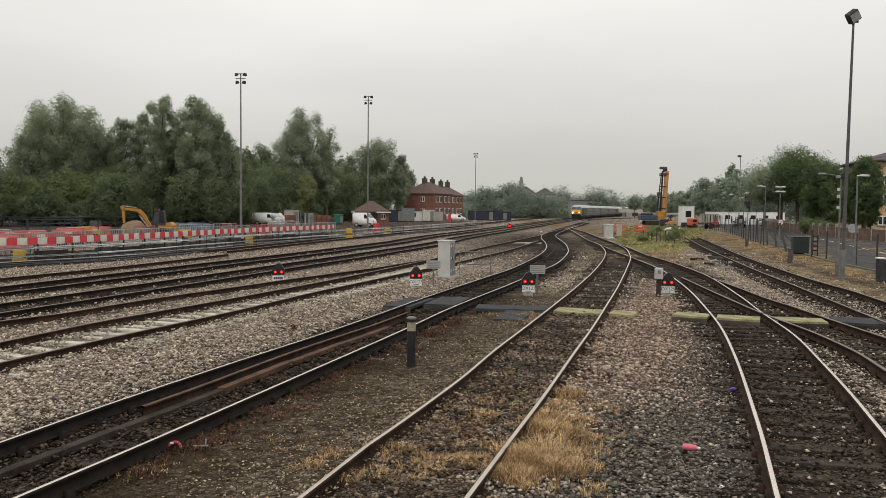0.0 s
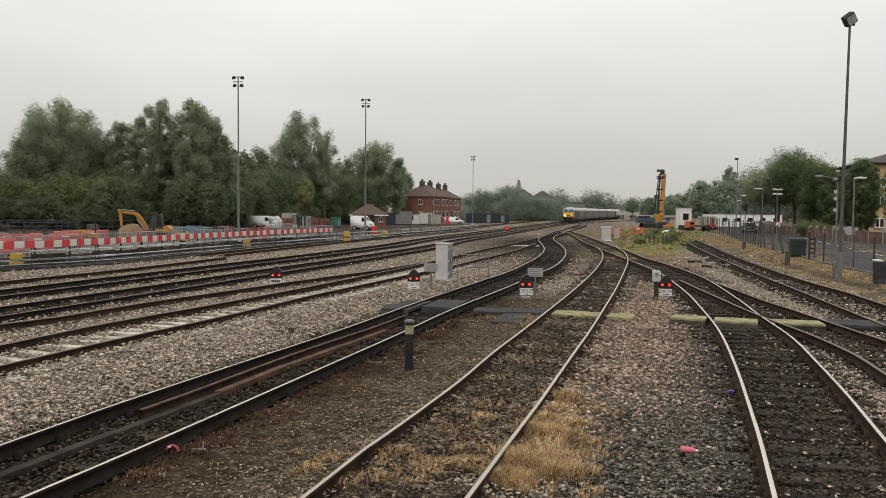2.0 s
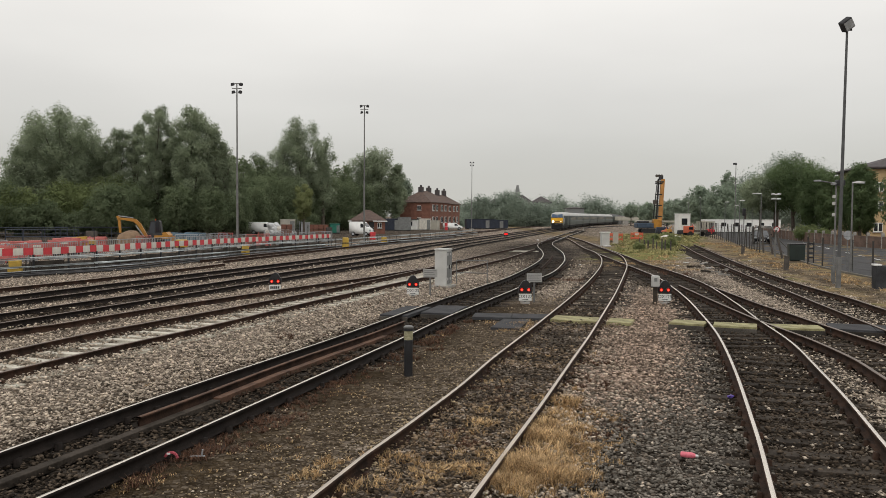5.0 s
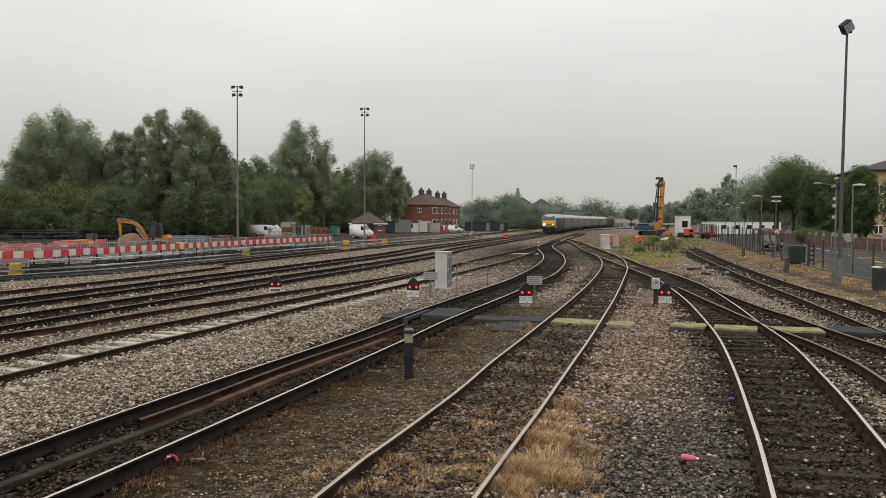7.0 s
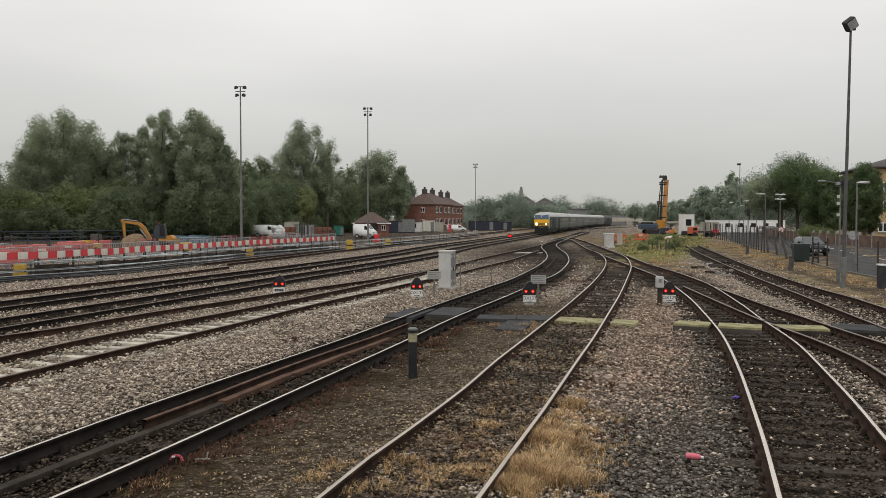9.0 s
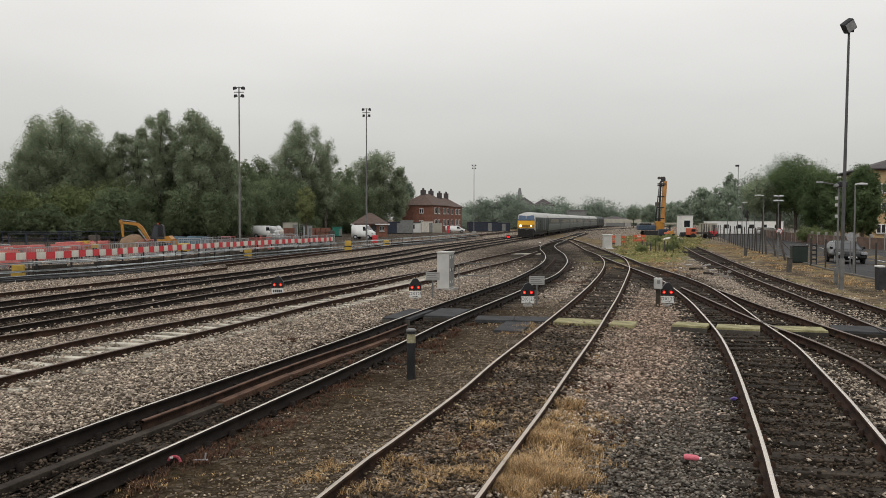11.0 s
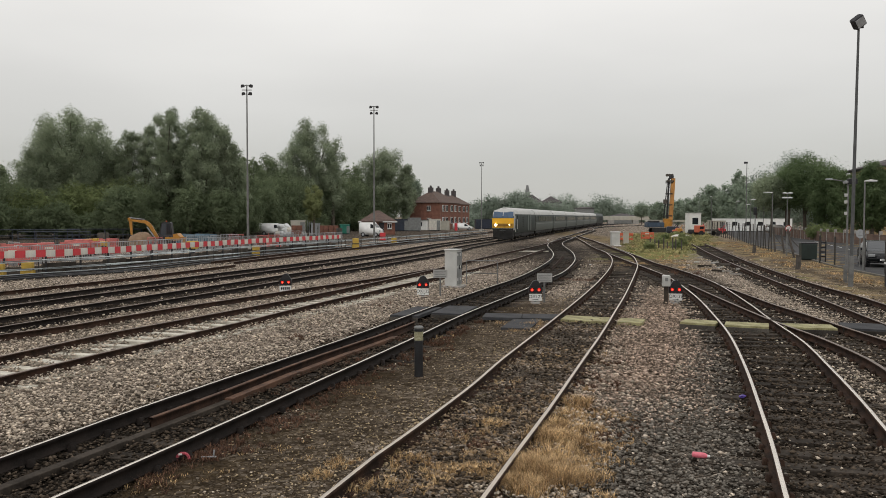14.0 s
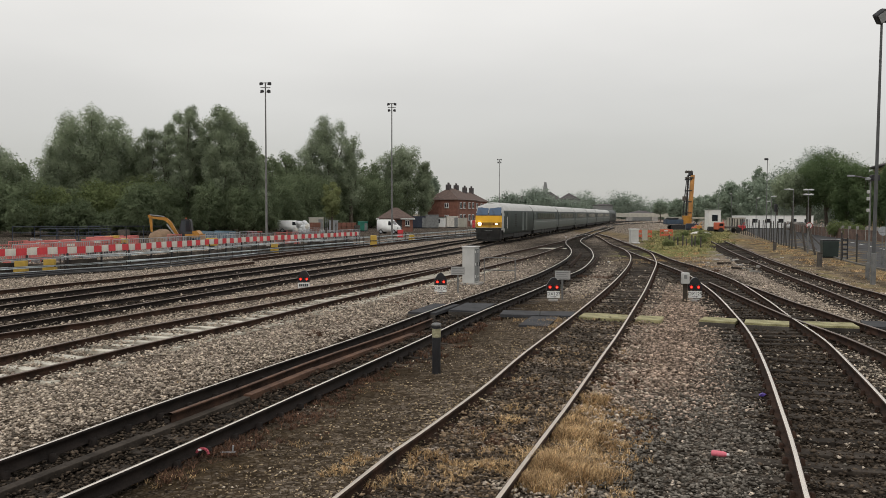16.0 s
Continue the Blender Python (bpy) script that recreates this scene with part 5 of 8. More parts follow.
# ---- the dark car on the road ----
def car(label):
    c = thing("car", pose(0, 0, 0), label, "car")
    paint = mat("black_car_paint", (0.008, 0.009, 0.010), 0.22, 0.0, 0.1, 1, 0, spec=0.22)
    screen = mat("car_window_glass", (0.035, 0.04, 0.045), 0.06, 0.0, 0.1, 1, 0, spec=0.5)
    screen.node_tree.nodes["Principled BSDF"].inputs["IOR"].default_value = 1.55
    side = [(-2.05, 0.35), (-2.12, 0.70), (-2.0, 0.98), (-1.2, 1.0), (1.0, 0.96), (1.55, 0.88), (1.95, 0.74), (2.1, 0.58), (2.12, 0.40), (1.95, 0.26), (-1.9, 0.26)]
    bm = prism(B(), [(a, b) for a, b in side], "x", -0.88, 0.88)
    bmesh.ops.bevel(bm, geom=list(bm.edges), offset=0.07, segments=2, affect="EDGES")
    part("body", bm, paint, c, smooth=True)
    rings = []
    for u, z, w in ((0, 0.94, 0.84), (0.55, 1.24, 0.75), (0.85, 1.40, 0.68), (1.0, 1.47, 0.58)):
        y0, y1 = -1.85 + 0.7 * u * u, 1.25 - 1.15 * u
        rings.append([(-w, y0, z), (w, y0, z), (w, y1, z), (-w, y1, z), (-w, y0, z)])
    part("cabin_glass", loft(rings), screen, c, smooth=False)
    part("roof_panel", box(B(), (-0.6, -1.1, 1.455), (0.6, 0.05, 1.495), 0.02), paint, c)
    for s in (-1, 1):
        for y0, z0, y1, z1 in ((1.22, 0.96, 0.1, 1.46), (-1.82, 0.96, -1.15, 1.46), (-0.3, 0.98, -0.32, 1.46)):
            part("pillar", tube(B(), (s * 0.83, y0, z0), (s * 0.6, y1, z1), 0.04, n=6), paint, c)
        for y in (-1.3, 1.32):
            w = part("wheel", tube(B(), (s * 0.70, 0, 0), (s * 0.90, 0, 0), 0.32, n=20), M_RUBBER, c)
            w.matrix_basis = pose(0, y, 0.32)
            part("rim", tube(B(), (s * 0.90, 0, 0), (s * 0.912, 0, 0), 0.20, n=14), M_GALV, w)
        part("headlight", box(B(), (s * 0.70 - 0.2, 1.98, 0.62), (s * 0.70 + 0.16, 2.09, 0.78), 0.03), M_GALV, c)
        part("mirror", box(B(), (s * 1.0 - 0.1, 0.65, 0.95), (s * 1.0 + 0.1, 0.8, 1.1), 0.03), paint, c)
    part("grille", box(B(), (-0.42, 2.08, 0.52), (0.42, 2.135, 0.68), 0.02), M_DKGREY, c)
    pl = part("number_plate", box(B(), (-0.26, 2.10, 0.40), (0.26, 2.15, 0.51), 0.005), M_PLATE, c)
    part("plate_bars", box(B(), (-0.2, 2.15, 0.43), (0.2, 2.154, 0.48)), M_DKGREY, pl)
    return c


road_car = car("black family car driving along the road beside the yard")


def facing(d):
    return math.degrees(math.atan2(-d[0], d[1]))


def motions():
    for t_, off in TRAIN:
        rows = []
        for k in range(17):
            s = 9.01 * (16 - k) + off
            a, b = train_way(s - 7), train_way(s + 7)
            m_ = (a + b) / 2
            rows.append((float(k), pose(m_[0], m_[1], 0.0, 0, 0, facing(a - b))))
        walk(t_, rows)
    rows = []
    way = [(0.0, 50.0, 140.0), (3.0, 41.0, 108.0), (5.2, 35.6, 91.5), (7.5, 30.6, 75.2), (8.5, 29.1, 67.6), (9.2, 28.55, 63.8), (10.2, 27.8, 59.0), (11.3, 26.9, 54.7), (12.0, 26.35, 52.7), (12.6, 26.1, 51.2), (13.3, 25.8, 50.2), (14.0, 25.35, 49.0), (15.0, 24.6, 46.6), (16.0, 23.6, 43.6)]
    for i, (t_, x, y) in enumerate(way):
        a, b = way[max(0, i - 1)], way[min(len(way) - 1, i + 1)]
        rows.append((t_, pose(x, y, -0.19, 0, 0, facing((b[1] - a[1], b[2] - a[2])))))
    walk(road_car, rows)
    # wheels turn with the way covered: those of the leading vehicle and of the car
    ts, gone = [w[0] for w in way], [0.0]
    for a, b in zip(way, way[1:]):
        gone.append(gone[-1] + math.hypot(b[1] - a[1], b[2] - a[2]))
    for o in road_car.children:
        if o.name.startswith("wheel"):
            at_ = o.matrix_basis.translation.copy()
            walk(o, [(k / FPS, pose(*at_, -math.degrees(float(np.interp(k / FPS, ts, gone)) / 0.32), 0, 0)) for k in range(0, 16 * FPS + 1)])
    for o in dvt.children_recursive:
        if o.name.startswith("wheel"):
            at_ = o.matrix_basis.translation.copy()
            walk(o, [(k / FPS, pose(*at_, -math.degrees(9.01 * k / FPS / 0.457), 0, 0)) for k in range(0, 16 * FPS + 1, 2)])


# ---- masts, fence and works beside the running lines ----
def flood_mast(x, y, height, label, k=1.0):
    m = thing("floodlight_mast", pose(x, y, -0.2), label, "floodlight mast", "floodlight masts")
    part("base", box(B(), (-0.45, -0.45, -0.1), (0.45, 0.45, 0.25), 0.03), M_CONC, m)
    part("lower_pole", tube(B(), (0, 0, 0.2), (0, 0, height * 0.45), 0.105, 0.085), M_POST, m)
    part("upper_pole", tube(B(), (0, 0, height * 0.45), (0, 0, height - 0.1), 0.07, 0.052), M_POST, m)
    for z in (height - 0.55, height - 0.15):
        part("crossarm", box(B(), (-0.42, -0.05, z - 0.03), (0.42, 0.05, z + 0.03), 0.01), M_POST, m)
    for s in (-1, 1):
        for z, xx in ((height - 0.3, 0.34), (height - 0.95, 0.27)):
            bm = B()
            prism(bm, [(-0.15, 0.0), (0.15, 0.0), (0.10, 0.19), (-0.09, 0.21)], "y", -0.15, 0.15)
            lamp = part("floodlight", bm, M_DKGREY, m)
            lamp.matrix_basis = pose(s * xx, 0, z, 18, s * 12, 0)
            part("lens", box(B(), (-0.13, -0.13, -0.02), (0.13, 0.13, -0.004)), M_GALV, lamp)
    return m


flood_mast(*(-17.50, 69.84), 13.97 + 0.2, "tall grey floodlight mast with four lamps behind the pipe fence")
flood_mast(*(-8.40, 87.57), 14.55 + 0.2, "tall grey floodlight mast with four lamps and a hanging cable")
flood_mast(*(6.24, 178.00, 0.24)[:2], 14.6 + 0.2, "distant thin floodlight mast beside the line")

fence = thing("pipe_fence", pose(0, 0, 0), "low scaffold-pipe fence of grey tubes along the works", "fence")
def sag(i, k):
    return 0.02 * math.sin(i * 0.37 + k * 2.1)


for i in range(0, len(FENCE) - 7, 7):
    a, b_ = FENCE[i], FENCE[i + 7]
    part("post", tube(B(), (a[0], a[1], -0.25), (a[0], a[1], 0.78), 0.026, n=7), M_FPOST, fence)
    for k, z in enumerate((0.64, 0.57, 0.25, 0.02)):
        part("pipe", tube(B(), (a[0], a[1] - 0.05, z + sag(i, k)), (b_[0], b_[1] - 0.05, z + sag(i + 7, k)), (0.024, 0.018, 0.031, 0.02)[k], n=6), M_PIPE, fence)
FENCE2 = offset(FENCE, -1.1)
fence2 = thing("pipe_fence", pose(0, 0, 0), "second row of grey scaffold tubes behind the fence", "fence")
for i in range(0, len(FENCE2) - 9, 9):
    a, b_ = FENCE2[i], FENCE2[i + 9]
    part("post", tube(B(), (a[0], a[1], -0.25), (a[0], a[1], 0.6), 0.03, n=6), M_FPOST, fence2)
    for k, z in enumerate((0.5, 0.12)):
        part("pipe", tube(B(), (a[0], a[1], z + sag(i, k)), (b_[0], b_[1], z + sag(i + 9, k)), 0.022, n=6), M_PIPE, fence2)
cables = thing("cable_run", pose(0, 0, 0), "black cables laid along the foot of the pipe fence", "cable")
for k, (off, z) in enumerate(((0.25, -0.17), (-0.35, -0.14), (-0.6, -0.05), (-1.6, -0.12))):
    run = offset(FENCE, off)[:190:5]
    bm = B()
    for i in range(len(run) - 1):
        za, zb = z + 0.03 * math.sin(i * 1.1 + k), z + 0.03 * math.sin((i + 1) * 1.1 + k)
        tube(bm, (*run[i], za), (*run[i + 1], zb), 0.045, n=6)
    part("cable", bm, M_BLACK, cables)

BAR = offset(FENCE, -2.6)
BAR = smooth_line(BAR[::8], 0.54)
barrier = thing("safety_barrier", pose(0, 0, 0), "red and white striped plastic safety barrier along the works", "safety barrier")
end_ = int(np.argmin(np.abs(BAR[:, 1] - 77)))
for i in range(end_):
    a, b_ = BAR[i], BAR[i + 1]
    ang = math.degrees(math.atan2(b_[1] - a[1], b_[0] - a[0]))
    sec = i // 4
    ob = part("board", prism(B(), [(0.004, 0.64), (0.532, 0.64), (0.548, 0.99), (0.02, 0.99)], "y", -0.05, 0.05), M_RED if i % 2 else M_CREAM, barrier)
    ob.matrix_basis = pose(a[0], a[1], 0.01 * math.sin(sec * 2.7), -3 + 3 * math.sin(sec * 3.1), 0, ang)
    if i % 4 == 0:
        ob = part("leg", box(B(), (-0.04, -0.04, -0.24), (0.04, 0.04, 0.66), 0.01), M_BLACK, barrier)
        ob.matrix_basis = pose(a[0], a[1], 0, 0, 0, ang)
# low dark panels filling in behind the tubes of the pipe fence
mesh_back = thing("dark_hoarding", pose(0, 0, 0), "low dark panels behind the pipe fence", "hoarding")
HO = offset(BAR, -0.35)
for i in range(0, end_ - 4, 4):
    a, b_ = HO[i], HO[i + 4]
    ob = part("panel", box(B(), (0.01, -0.02, -0.22), (2.15, 0.02, 0.24 + 0.06 * math.sin(i * 2.3)), 0.008), M_DKBOARD, mesh_back)
    ob.matrix_basis = pose(a[0], a[1], 0, 0, 0, math.degrees(math.atan2(b_[1] - a[1], b_[0] - a[0])))

for (x, y), k in (((-20.45, 39.15), 1.0), ((-14.65, 60.81), 1.0), ((-8.57, 72.24), 1.45), ((-6.18, 86.10), 1.0), ((-21.23, 37.99), 1.0)):
    if k:
        q = thing("yellow_plinth", pose(x, y, -0.2, 0, 0, 15), "yellow plastic cable plinth at the pipe fence", "cable plinth", "yellow plinths")
        part("lower_block", box(B(), (-0.3, -0.22, -0.05), (0.3, 0.22, 0.36 * k), 0.05), M_YELLOW, q)
        part("upper_block", box(B(), (-0.26, -0.2, 0.36 * k), (0.26, 0.2, 0.68 * k), 0.06), M_YELLOW, q)
        part("strap", box(B(), (-0.31, -0.23, 0.31 * k), (0.31, 0.23, 0.37 * k), 0.01), M_BLACK, q)
q = thing("yellow_plinth", pose(*(-18.49, 58.00, 0.43)[:2], -0.2, 0, 0, 15), "yellow cable box hung on the striped barrier", "cable plinth", "yellow plinths")
part("stand", box(B(), (-0.2, -0.2, -0.05), (0.2, 0.2, 0.6), 0.03), M_BLACK, q)
part("upper_block", box(B(), (-0.4, -0.3, 0.6), (0.4, 0.3, 1.15), 0.06), M_YELLOW, q)


# crowd-control panels behind the barrier
def hurdle(m, material, label):
    h = thing("hurdle", m, label, "crowd barrier", "site hurdles")
    fr = B()
    for p0, p1 in (((-1.05, 0, 0.15), (-1.05, 0, 1.1)), ((1.05, 0, 0.15), (1.05, 0, 1.1)), ((-1.05, 0, 1.1), (1.05, 0, 1.1)), ((-1.05, 0, 0.2), (1.05, 0, 0.2))):
        tube(fr, p0, p1, 0.028, n=6)
    part("frame", fr, material, h)
    for i in range(11):
        part("bar", tube(B(), (-0.9 + i * 0.18, 0, 0.2), (-0.9 + i * 0.18, 0, 1.1), 0.014, n=5), material, h)
    for x in (-0.8, 0.8):
        part("foot", box(B(), (x - 0.03, -0.3, -0.03), (x + 0.03, 0.3, 0.18), 0.01), material, h)
    return h


grey_h = hurdle(pose(*(-22.63, 62.00, 0.43)[:2], -0.2, 0, 0, 62), M_GALV, "grey steel crowd-control hurdle on the works")
red_h = hurdle(pose(*(-27.42, 52.00, 0.50)[:2], -0.2, 0, 0, 62), M_REDP, "red plastic crowd-control hurdle on the works")
HB = smooth_line(offset(FENCE, -9.5)[::8], 2.2)
rh = random.Random(8)
for i, p in enumerate(HB[1:40]):
    d = HB[i + 2] - HB[i + 1] if i + 2 < len(HB) else d
    if p[1] > 95:
        break
    src = red_h if (i < 9 and i % 5) or i in (23, 24) else grey_h
    copy_thing(src, pose(p[0], p[1], -0.2, 0, 0, math.degrees(math.atan2(d[1], d[0])) + rh.uniform(-9, 9)))
    if rh.random() < 0.6:
        copy_thing(red_h if rh.random() < 0.25 + 0.4 * (i < 9) else grey_h, pose(p[0] - 3.5 - rh.uniform(0, 3), p[1] + rh.uniform(0, 3), -0.2, 0, 0, rh.uniform(0, 180)))


def plastic_barrier(m, label, colour=None, group="red works barriers", half=0.98):
    """A red plastic works barrier: two boards in a frame on rubber feet, with a pale reflective tag."""
    b = thing("works_barrier", m, label, "works barrier", group)
    colour = colour or M_REDP
    for z0, z1 in ((0.72, 1.0), (0.22, 0.42)):
        part("board", box(B(), (-half, -0.03, z0), (half, 0.03, z1), 0.02), colour, b)
    for x in (-half, -half / 3, half / 3, half):
        part("stile", box(B(), (x - 0.03, -0.025, 0.08), (x + 0.03, 0.025, 1.02), 0.01), colour, b)
    part("tag", box(B(), (-0.25, -0.04, 0.77), (0.25, -0.031, 0.93), 0.004), M_CREAM, b)
    for x in (-0.7, 0.7):
        part("foot", box(B(), (x - 0.06, -0.28, -0.03), (x + 0.06, 0.28, 0.09), 0.02), M_RUBBER, b)
    return b


pb = plastic_barrier(pose(*(-27.83, 60.00, 0.39)[:2], -0.2, 0, 0, 30), "red plastic works barrier standing on the site")
rp = random.Random(17)
for i in range(17):
    yy = 47 + 1.4 * i + rp.uniform(-2, 2)
    xx = -yy * (0.56 - 0.009 * i) + rp.uniform(-1.5, 1.5)
    copy_thing(pb, pose(xx, yy, -0.2, rp.uniform(-3, 3), 0, rp.uniform(-30, 70)))


# water-filled red blocks, sand, tarpaulin stacks and materials on the works
def heap_of(name, label, category, m, size, material, seed, n=1):
    t = thing(name, m, label, category)
    r = random.Random(seed)
    bm = B()
    bmesh.ops.create_icosphere(bm, subdivisions=3, radius=1.0)
    for v in bm.verts:
        f = 1 + 0.25 * noise.noise(v.co * 2.3 + Vector((seed, 0, 0)))
        v.co = Vector((v.co.x * size[0] * f, v.co.y * size[1] * f, max(-0.05, v.co.z) * size[2] * f))
    part("mound", bm, material, t, smooth=True)
    return t


heap_of("sand_pile", "brown sand pile heaped on the works", "sand pile", pose(*(-28.95, 76.00, 0.33)[:2], -0.2), (1.25, 1.25, 1.4), M_SAND, 4)
heap_of("spoil_heap", "pale spoil heap beside the disused tracks", "spoil heap", pose(*(32.78, 118.00, 0.90)[:2], -0.2), (1.5, 1.0, 0.4), M_CREAM, 7)
M_TARP2 = mat("white_tarpaulin", (0.62, 0.63, 0.63), 0.6, 0, 0.15, 1.5, 0.2)
sacks = thing("sack_pile", pose(-24.33, 122.0, -0.2), "pile of white bulk sacks and sheeting on the works", "sack pile")
rk = random.Random(5)
for k in range(12):
    bm = B()
    bmesh.ops.create_icosphere(bm, subdivisions=3, radius=1.0)
    for v in bm.verts:
        f = 1 + 0.35 * noise.noise(v.co * 2.1 + Vector((k * 3.1, 0, 0)))
        v.co = Vector((v.co.x * 0.62, v.co.y * 0.5, max(-0.7, v.co.z) * 0.48)) * f
    sk = part("sack", bm, M_TARP2 if k % 4 else M_CREAM, sacks, smooth=True)
    lay = 0 if k < 6 else (1 if k < 10 else 2)
    sk.matrix_basis = pose(-1.7 + (k % 6 if lay == 0 else (k - 6) % 4 + 0.5 if lay == 1 else k - 9.2) * 0.66 + rk.uniform(-0.1, 0.1), rk.uniform(-0.4, 0.4), 0.3 + 0.52 * lay, rk.uniform(-14, 14), rk.uniform(-14, 14), rk.uniform(0, 180))
M_SHEET = mat("pale_blue_sheet", (0.07, 0.125, 0.165), 0.5, 0, 0.3, 2, 0.1, obj=0.5)
for k, (x, y) in enumerate(((-28.3, 85.0), (-27.3, 84.5), (-26.2, 85.5), (-25.1, 85.0))):
    t = thing("panel_stack", pose(x, y, -0.2, 0, 0, 12 * k - 8), "pale blue fence panels leaning in a stack on the works", "panel stack", "blue panel stacks")
    for q in range(5):
        pn = part("panel", box(B(), (-0.62, -0.02, 0), (0.62, 0.02, 1.15), 0.01), M_SHEET, t)
        pn.matrix_basis = pose(0.09 * q - 0.2, 0.17 * q - 0.4, 0.0, -22 - 4 * q, 3 - q, 4 * q - 8)
    part("foot_rail", box(B(), (-0.8, -0.6, -0.03), (0.8, 0.6, 0.06), 0.02), M_RUST, t)
dump = thing("dumper", pose(-27.4, 62.5, -0.2, 0, 0, 15), "small yellow site dumper among the barriers", "dumper")
part("skip", prism(B(), [(-0.9, 0.6), (-0.75, 1.15), (0.2, 1.2), (0.1, 0.6)], "y", -0.5, 0.5), M_YELLOW, dump)
part("seat_box", box(B(), (0.2, -0.4, 0.45), (0.9, 0.4, 0.95), 0.08), M_YELLOW, dump)
part("roll_bar", tube(B(), (0.75, 0, 0.9), (0.75, 0, 1.75), 0.04, n=6), M_BLACK, dump)
for x in (-0.5, 0.65):
    for sd in (-1, 1):
        part("wheel", tube(B(), (x, sd * 0.4, 0.32), (x, sd * 0.6, 0.32), 0.34, n=14), M_RUBBER, dump)
for (x, y, z), w, h, m_, lab in (((-28.07, 62.00, 0.66), 1.4, 1.15, M_REDP, "red plastic water-filled barriers stacked on the works"), ((-29.05, 62.00, 0.65), 0.8, 1.1, M_REDP, "red plastic barriers stacked on the works"), ((-27.90, 56.00, 0.84), 0.8, 1.1, M_REDP, "faded red plastic barriers stacked on the works"),
                                 ((-30.00, 70.00, 0.50), 0.7, 1.5, M_RUST, "brown timber crates stacked on the works"), ((-22.85, 120.00, -0.09), 1.6, 1.6, M_BRICK, "red brick pack on a pallet"), ((-19.52, 128.00, 0.45), 3.2, 1.5, M_BRICK, "long rust-red material stack beside the site"),
                                 ((-17.76, 128.00, 0.46), 0.9, 1.1, M_RUST, "brown timber material crate"), ((-8.56, 100.00, 0.77), 0.7, 0.95, M_RED, "red sign boards stacked by the fence"), ((0.68, 170.00, 0.79), 0.6, 1.6, M_RED, "red pillar box beside the houses")):
    t = thing("material_stack", pose(x, y, -0.2, 0, 0, rh.uniform(-10, 30)), lab, "material stack")
    n = max(1, round(w / 0.8))
    for i in range(n):
        for k in range(2):
            part("block", box(B(), (-w / 2 + i * w / n + 0.02, -0.4, 0.02 + k * h / 2), (-w / 2 + (i + 1) * w / n - 0.02, 0.4, (k + 1) * h / 2 - 0.02), 0.05), m_, t)


def site_box(m, w, d, h, material, label, cat, ribs=0, door=True, roof=None, windows=0):
    """A cabin or container with ribbed walls, a roof lip, door and windows."""
    t = thing(cat.replace(" ", "_"), m, label, cat)
    part("shell", box(B(), (-w / 2, -d / 2, 0.12), (w / 2, d / 2, h), 0.03), material, t)
    part("roof", box(B(), (-w / 2 - 0.06, -d / 2 - 0.06, h), (w / 2 + 0.06, d / 2 + 0.06, h + 0.1), 0.02), roof or material, t)
    part("skid", box(B(), (-w / 2 + 0.1, -d / 2 + 0.05, -0.05), (w / 2 - 0.1, d / 2 - 0.05, 0.12)), M_BLACK, t)
    for i in range(ribs):
        x = -w / 2 + (i + 0.5) * w / ribs
        part("rib", box(B(), (x - 0.06, -d / 2 - 0.035, 0.2), (x + 0.06, -d / 2 + 0.002, h - 0.1), 0.01), material, t)
    if door:
        dd = part("door", box(B(), (w * 0.16, -d / 2 - 0.05, 0.15), (w * 0.16 + min(0.9, w * 0.3), -d / 2 + 0.002, min(2.1, h - 0.2)), 0.01), M_CABSIDE, t)
        part("handle", box(B(), (w * 0.16 + 0.06, -d / 2 - 0.08, 1.0), (w * 0.16 + 0.12, -d / 2 - 0.05, 1.15), 0.004), M_BLACK, dd)
    for i in range(windows):
        x = -w / 2 + (i + 0.5) * w / windows
        ww = part("window", box(B(), (x - 0.55, -d / 2 - 0.04, h * 0.45), (x + 0.55, -d / 2 + 0.003, h * 0.82), 0.01), M_WHITE, t)
        part("pane", box(B(), (x - 0.48, -d / 2 - 0.05, h * 0.48), (x + 0.48, -d / 2 - 0.041, h * 0.79)), M_GLASS, ww)
    return t


M_BEIGE = mat("beige_cabin_paint", (0.42, 0.40, 0.34), 0.6, 0, 0.12, 1, 0.05)
site_box(pose(*(-24.58, 130.00, 0.39)[:2], -0.2, 0, 0, 10), 2.3, 2.3, 2.2, M_BEIGE, "small beige site cabin on the works", "site cabin")
site_box(pose(*(-20.79, 124.00, 0.51)[:2], -0.2, 0, 0, 8), 1.3, 1.2, 1.75, M_GALV, "grey galvanised tool store on the works", "tool store")
site_box(pose(*(-17.80, 135.00, 0.35)[:2], -0.2, 0, 0, 10), 1.6, 2.0, 1.5, M_GREEN, "green steel storage container on the works", "container", 4)
site_box(pose(*(-10.71, 165.00, 0.34)[:2], -0.2, 0, 0, 5), 6.0, 2.4, 2.3, M_NAVY, "dark blue storage container by the hut", "container", 10)
site_box(pose(*(-7.76, 165.00, 0.35)[:2], -0.2, 0, 0, 5), 2.6, 2.4, 2.6, M_CABSIDE, "grey steel store beside the houses", "container", 6)
site_box(pose(*(-3.82, 172.00, 0.39)[:2], -0.2, 0, 0, 5), 2.4, 2.4, 2.3, M_CREAM, "weathered white store in front of the houses", "container", 4)
site_box(pose(*(8.85, 195.00, 0.56)[:2], -0.2, 0, 0, 8), 7.0, 2.6, 2.2, M_NAVY, "dark blue container beside the distant line", "container", 10)
site_box(pose(*(12.66, 200.00, 0.52)[:2], -0.2, 0, 0, 8), 6.0, 2.6, 2.0, M_NAVY, "dark blue container stack beside the line", "container", 10)
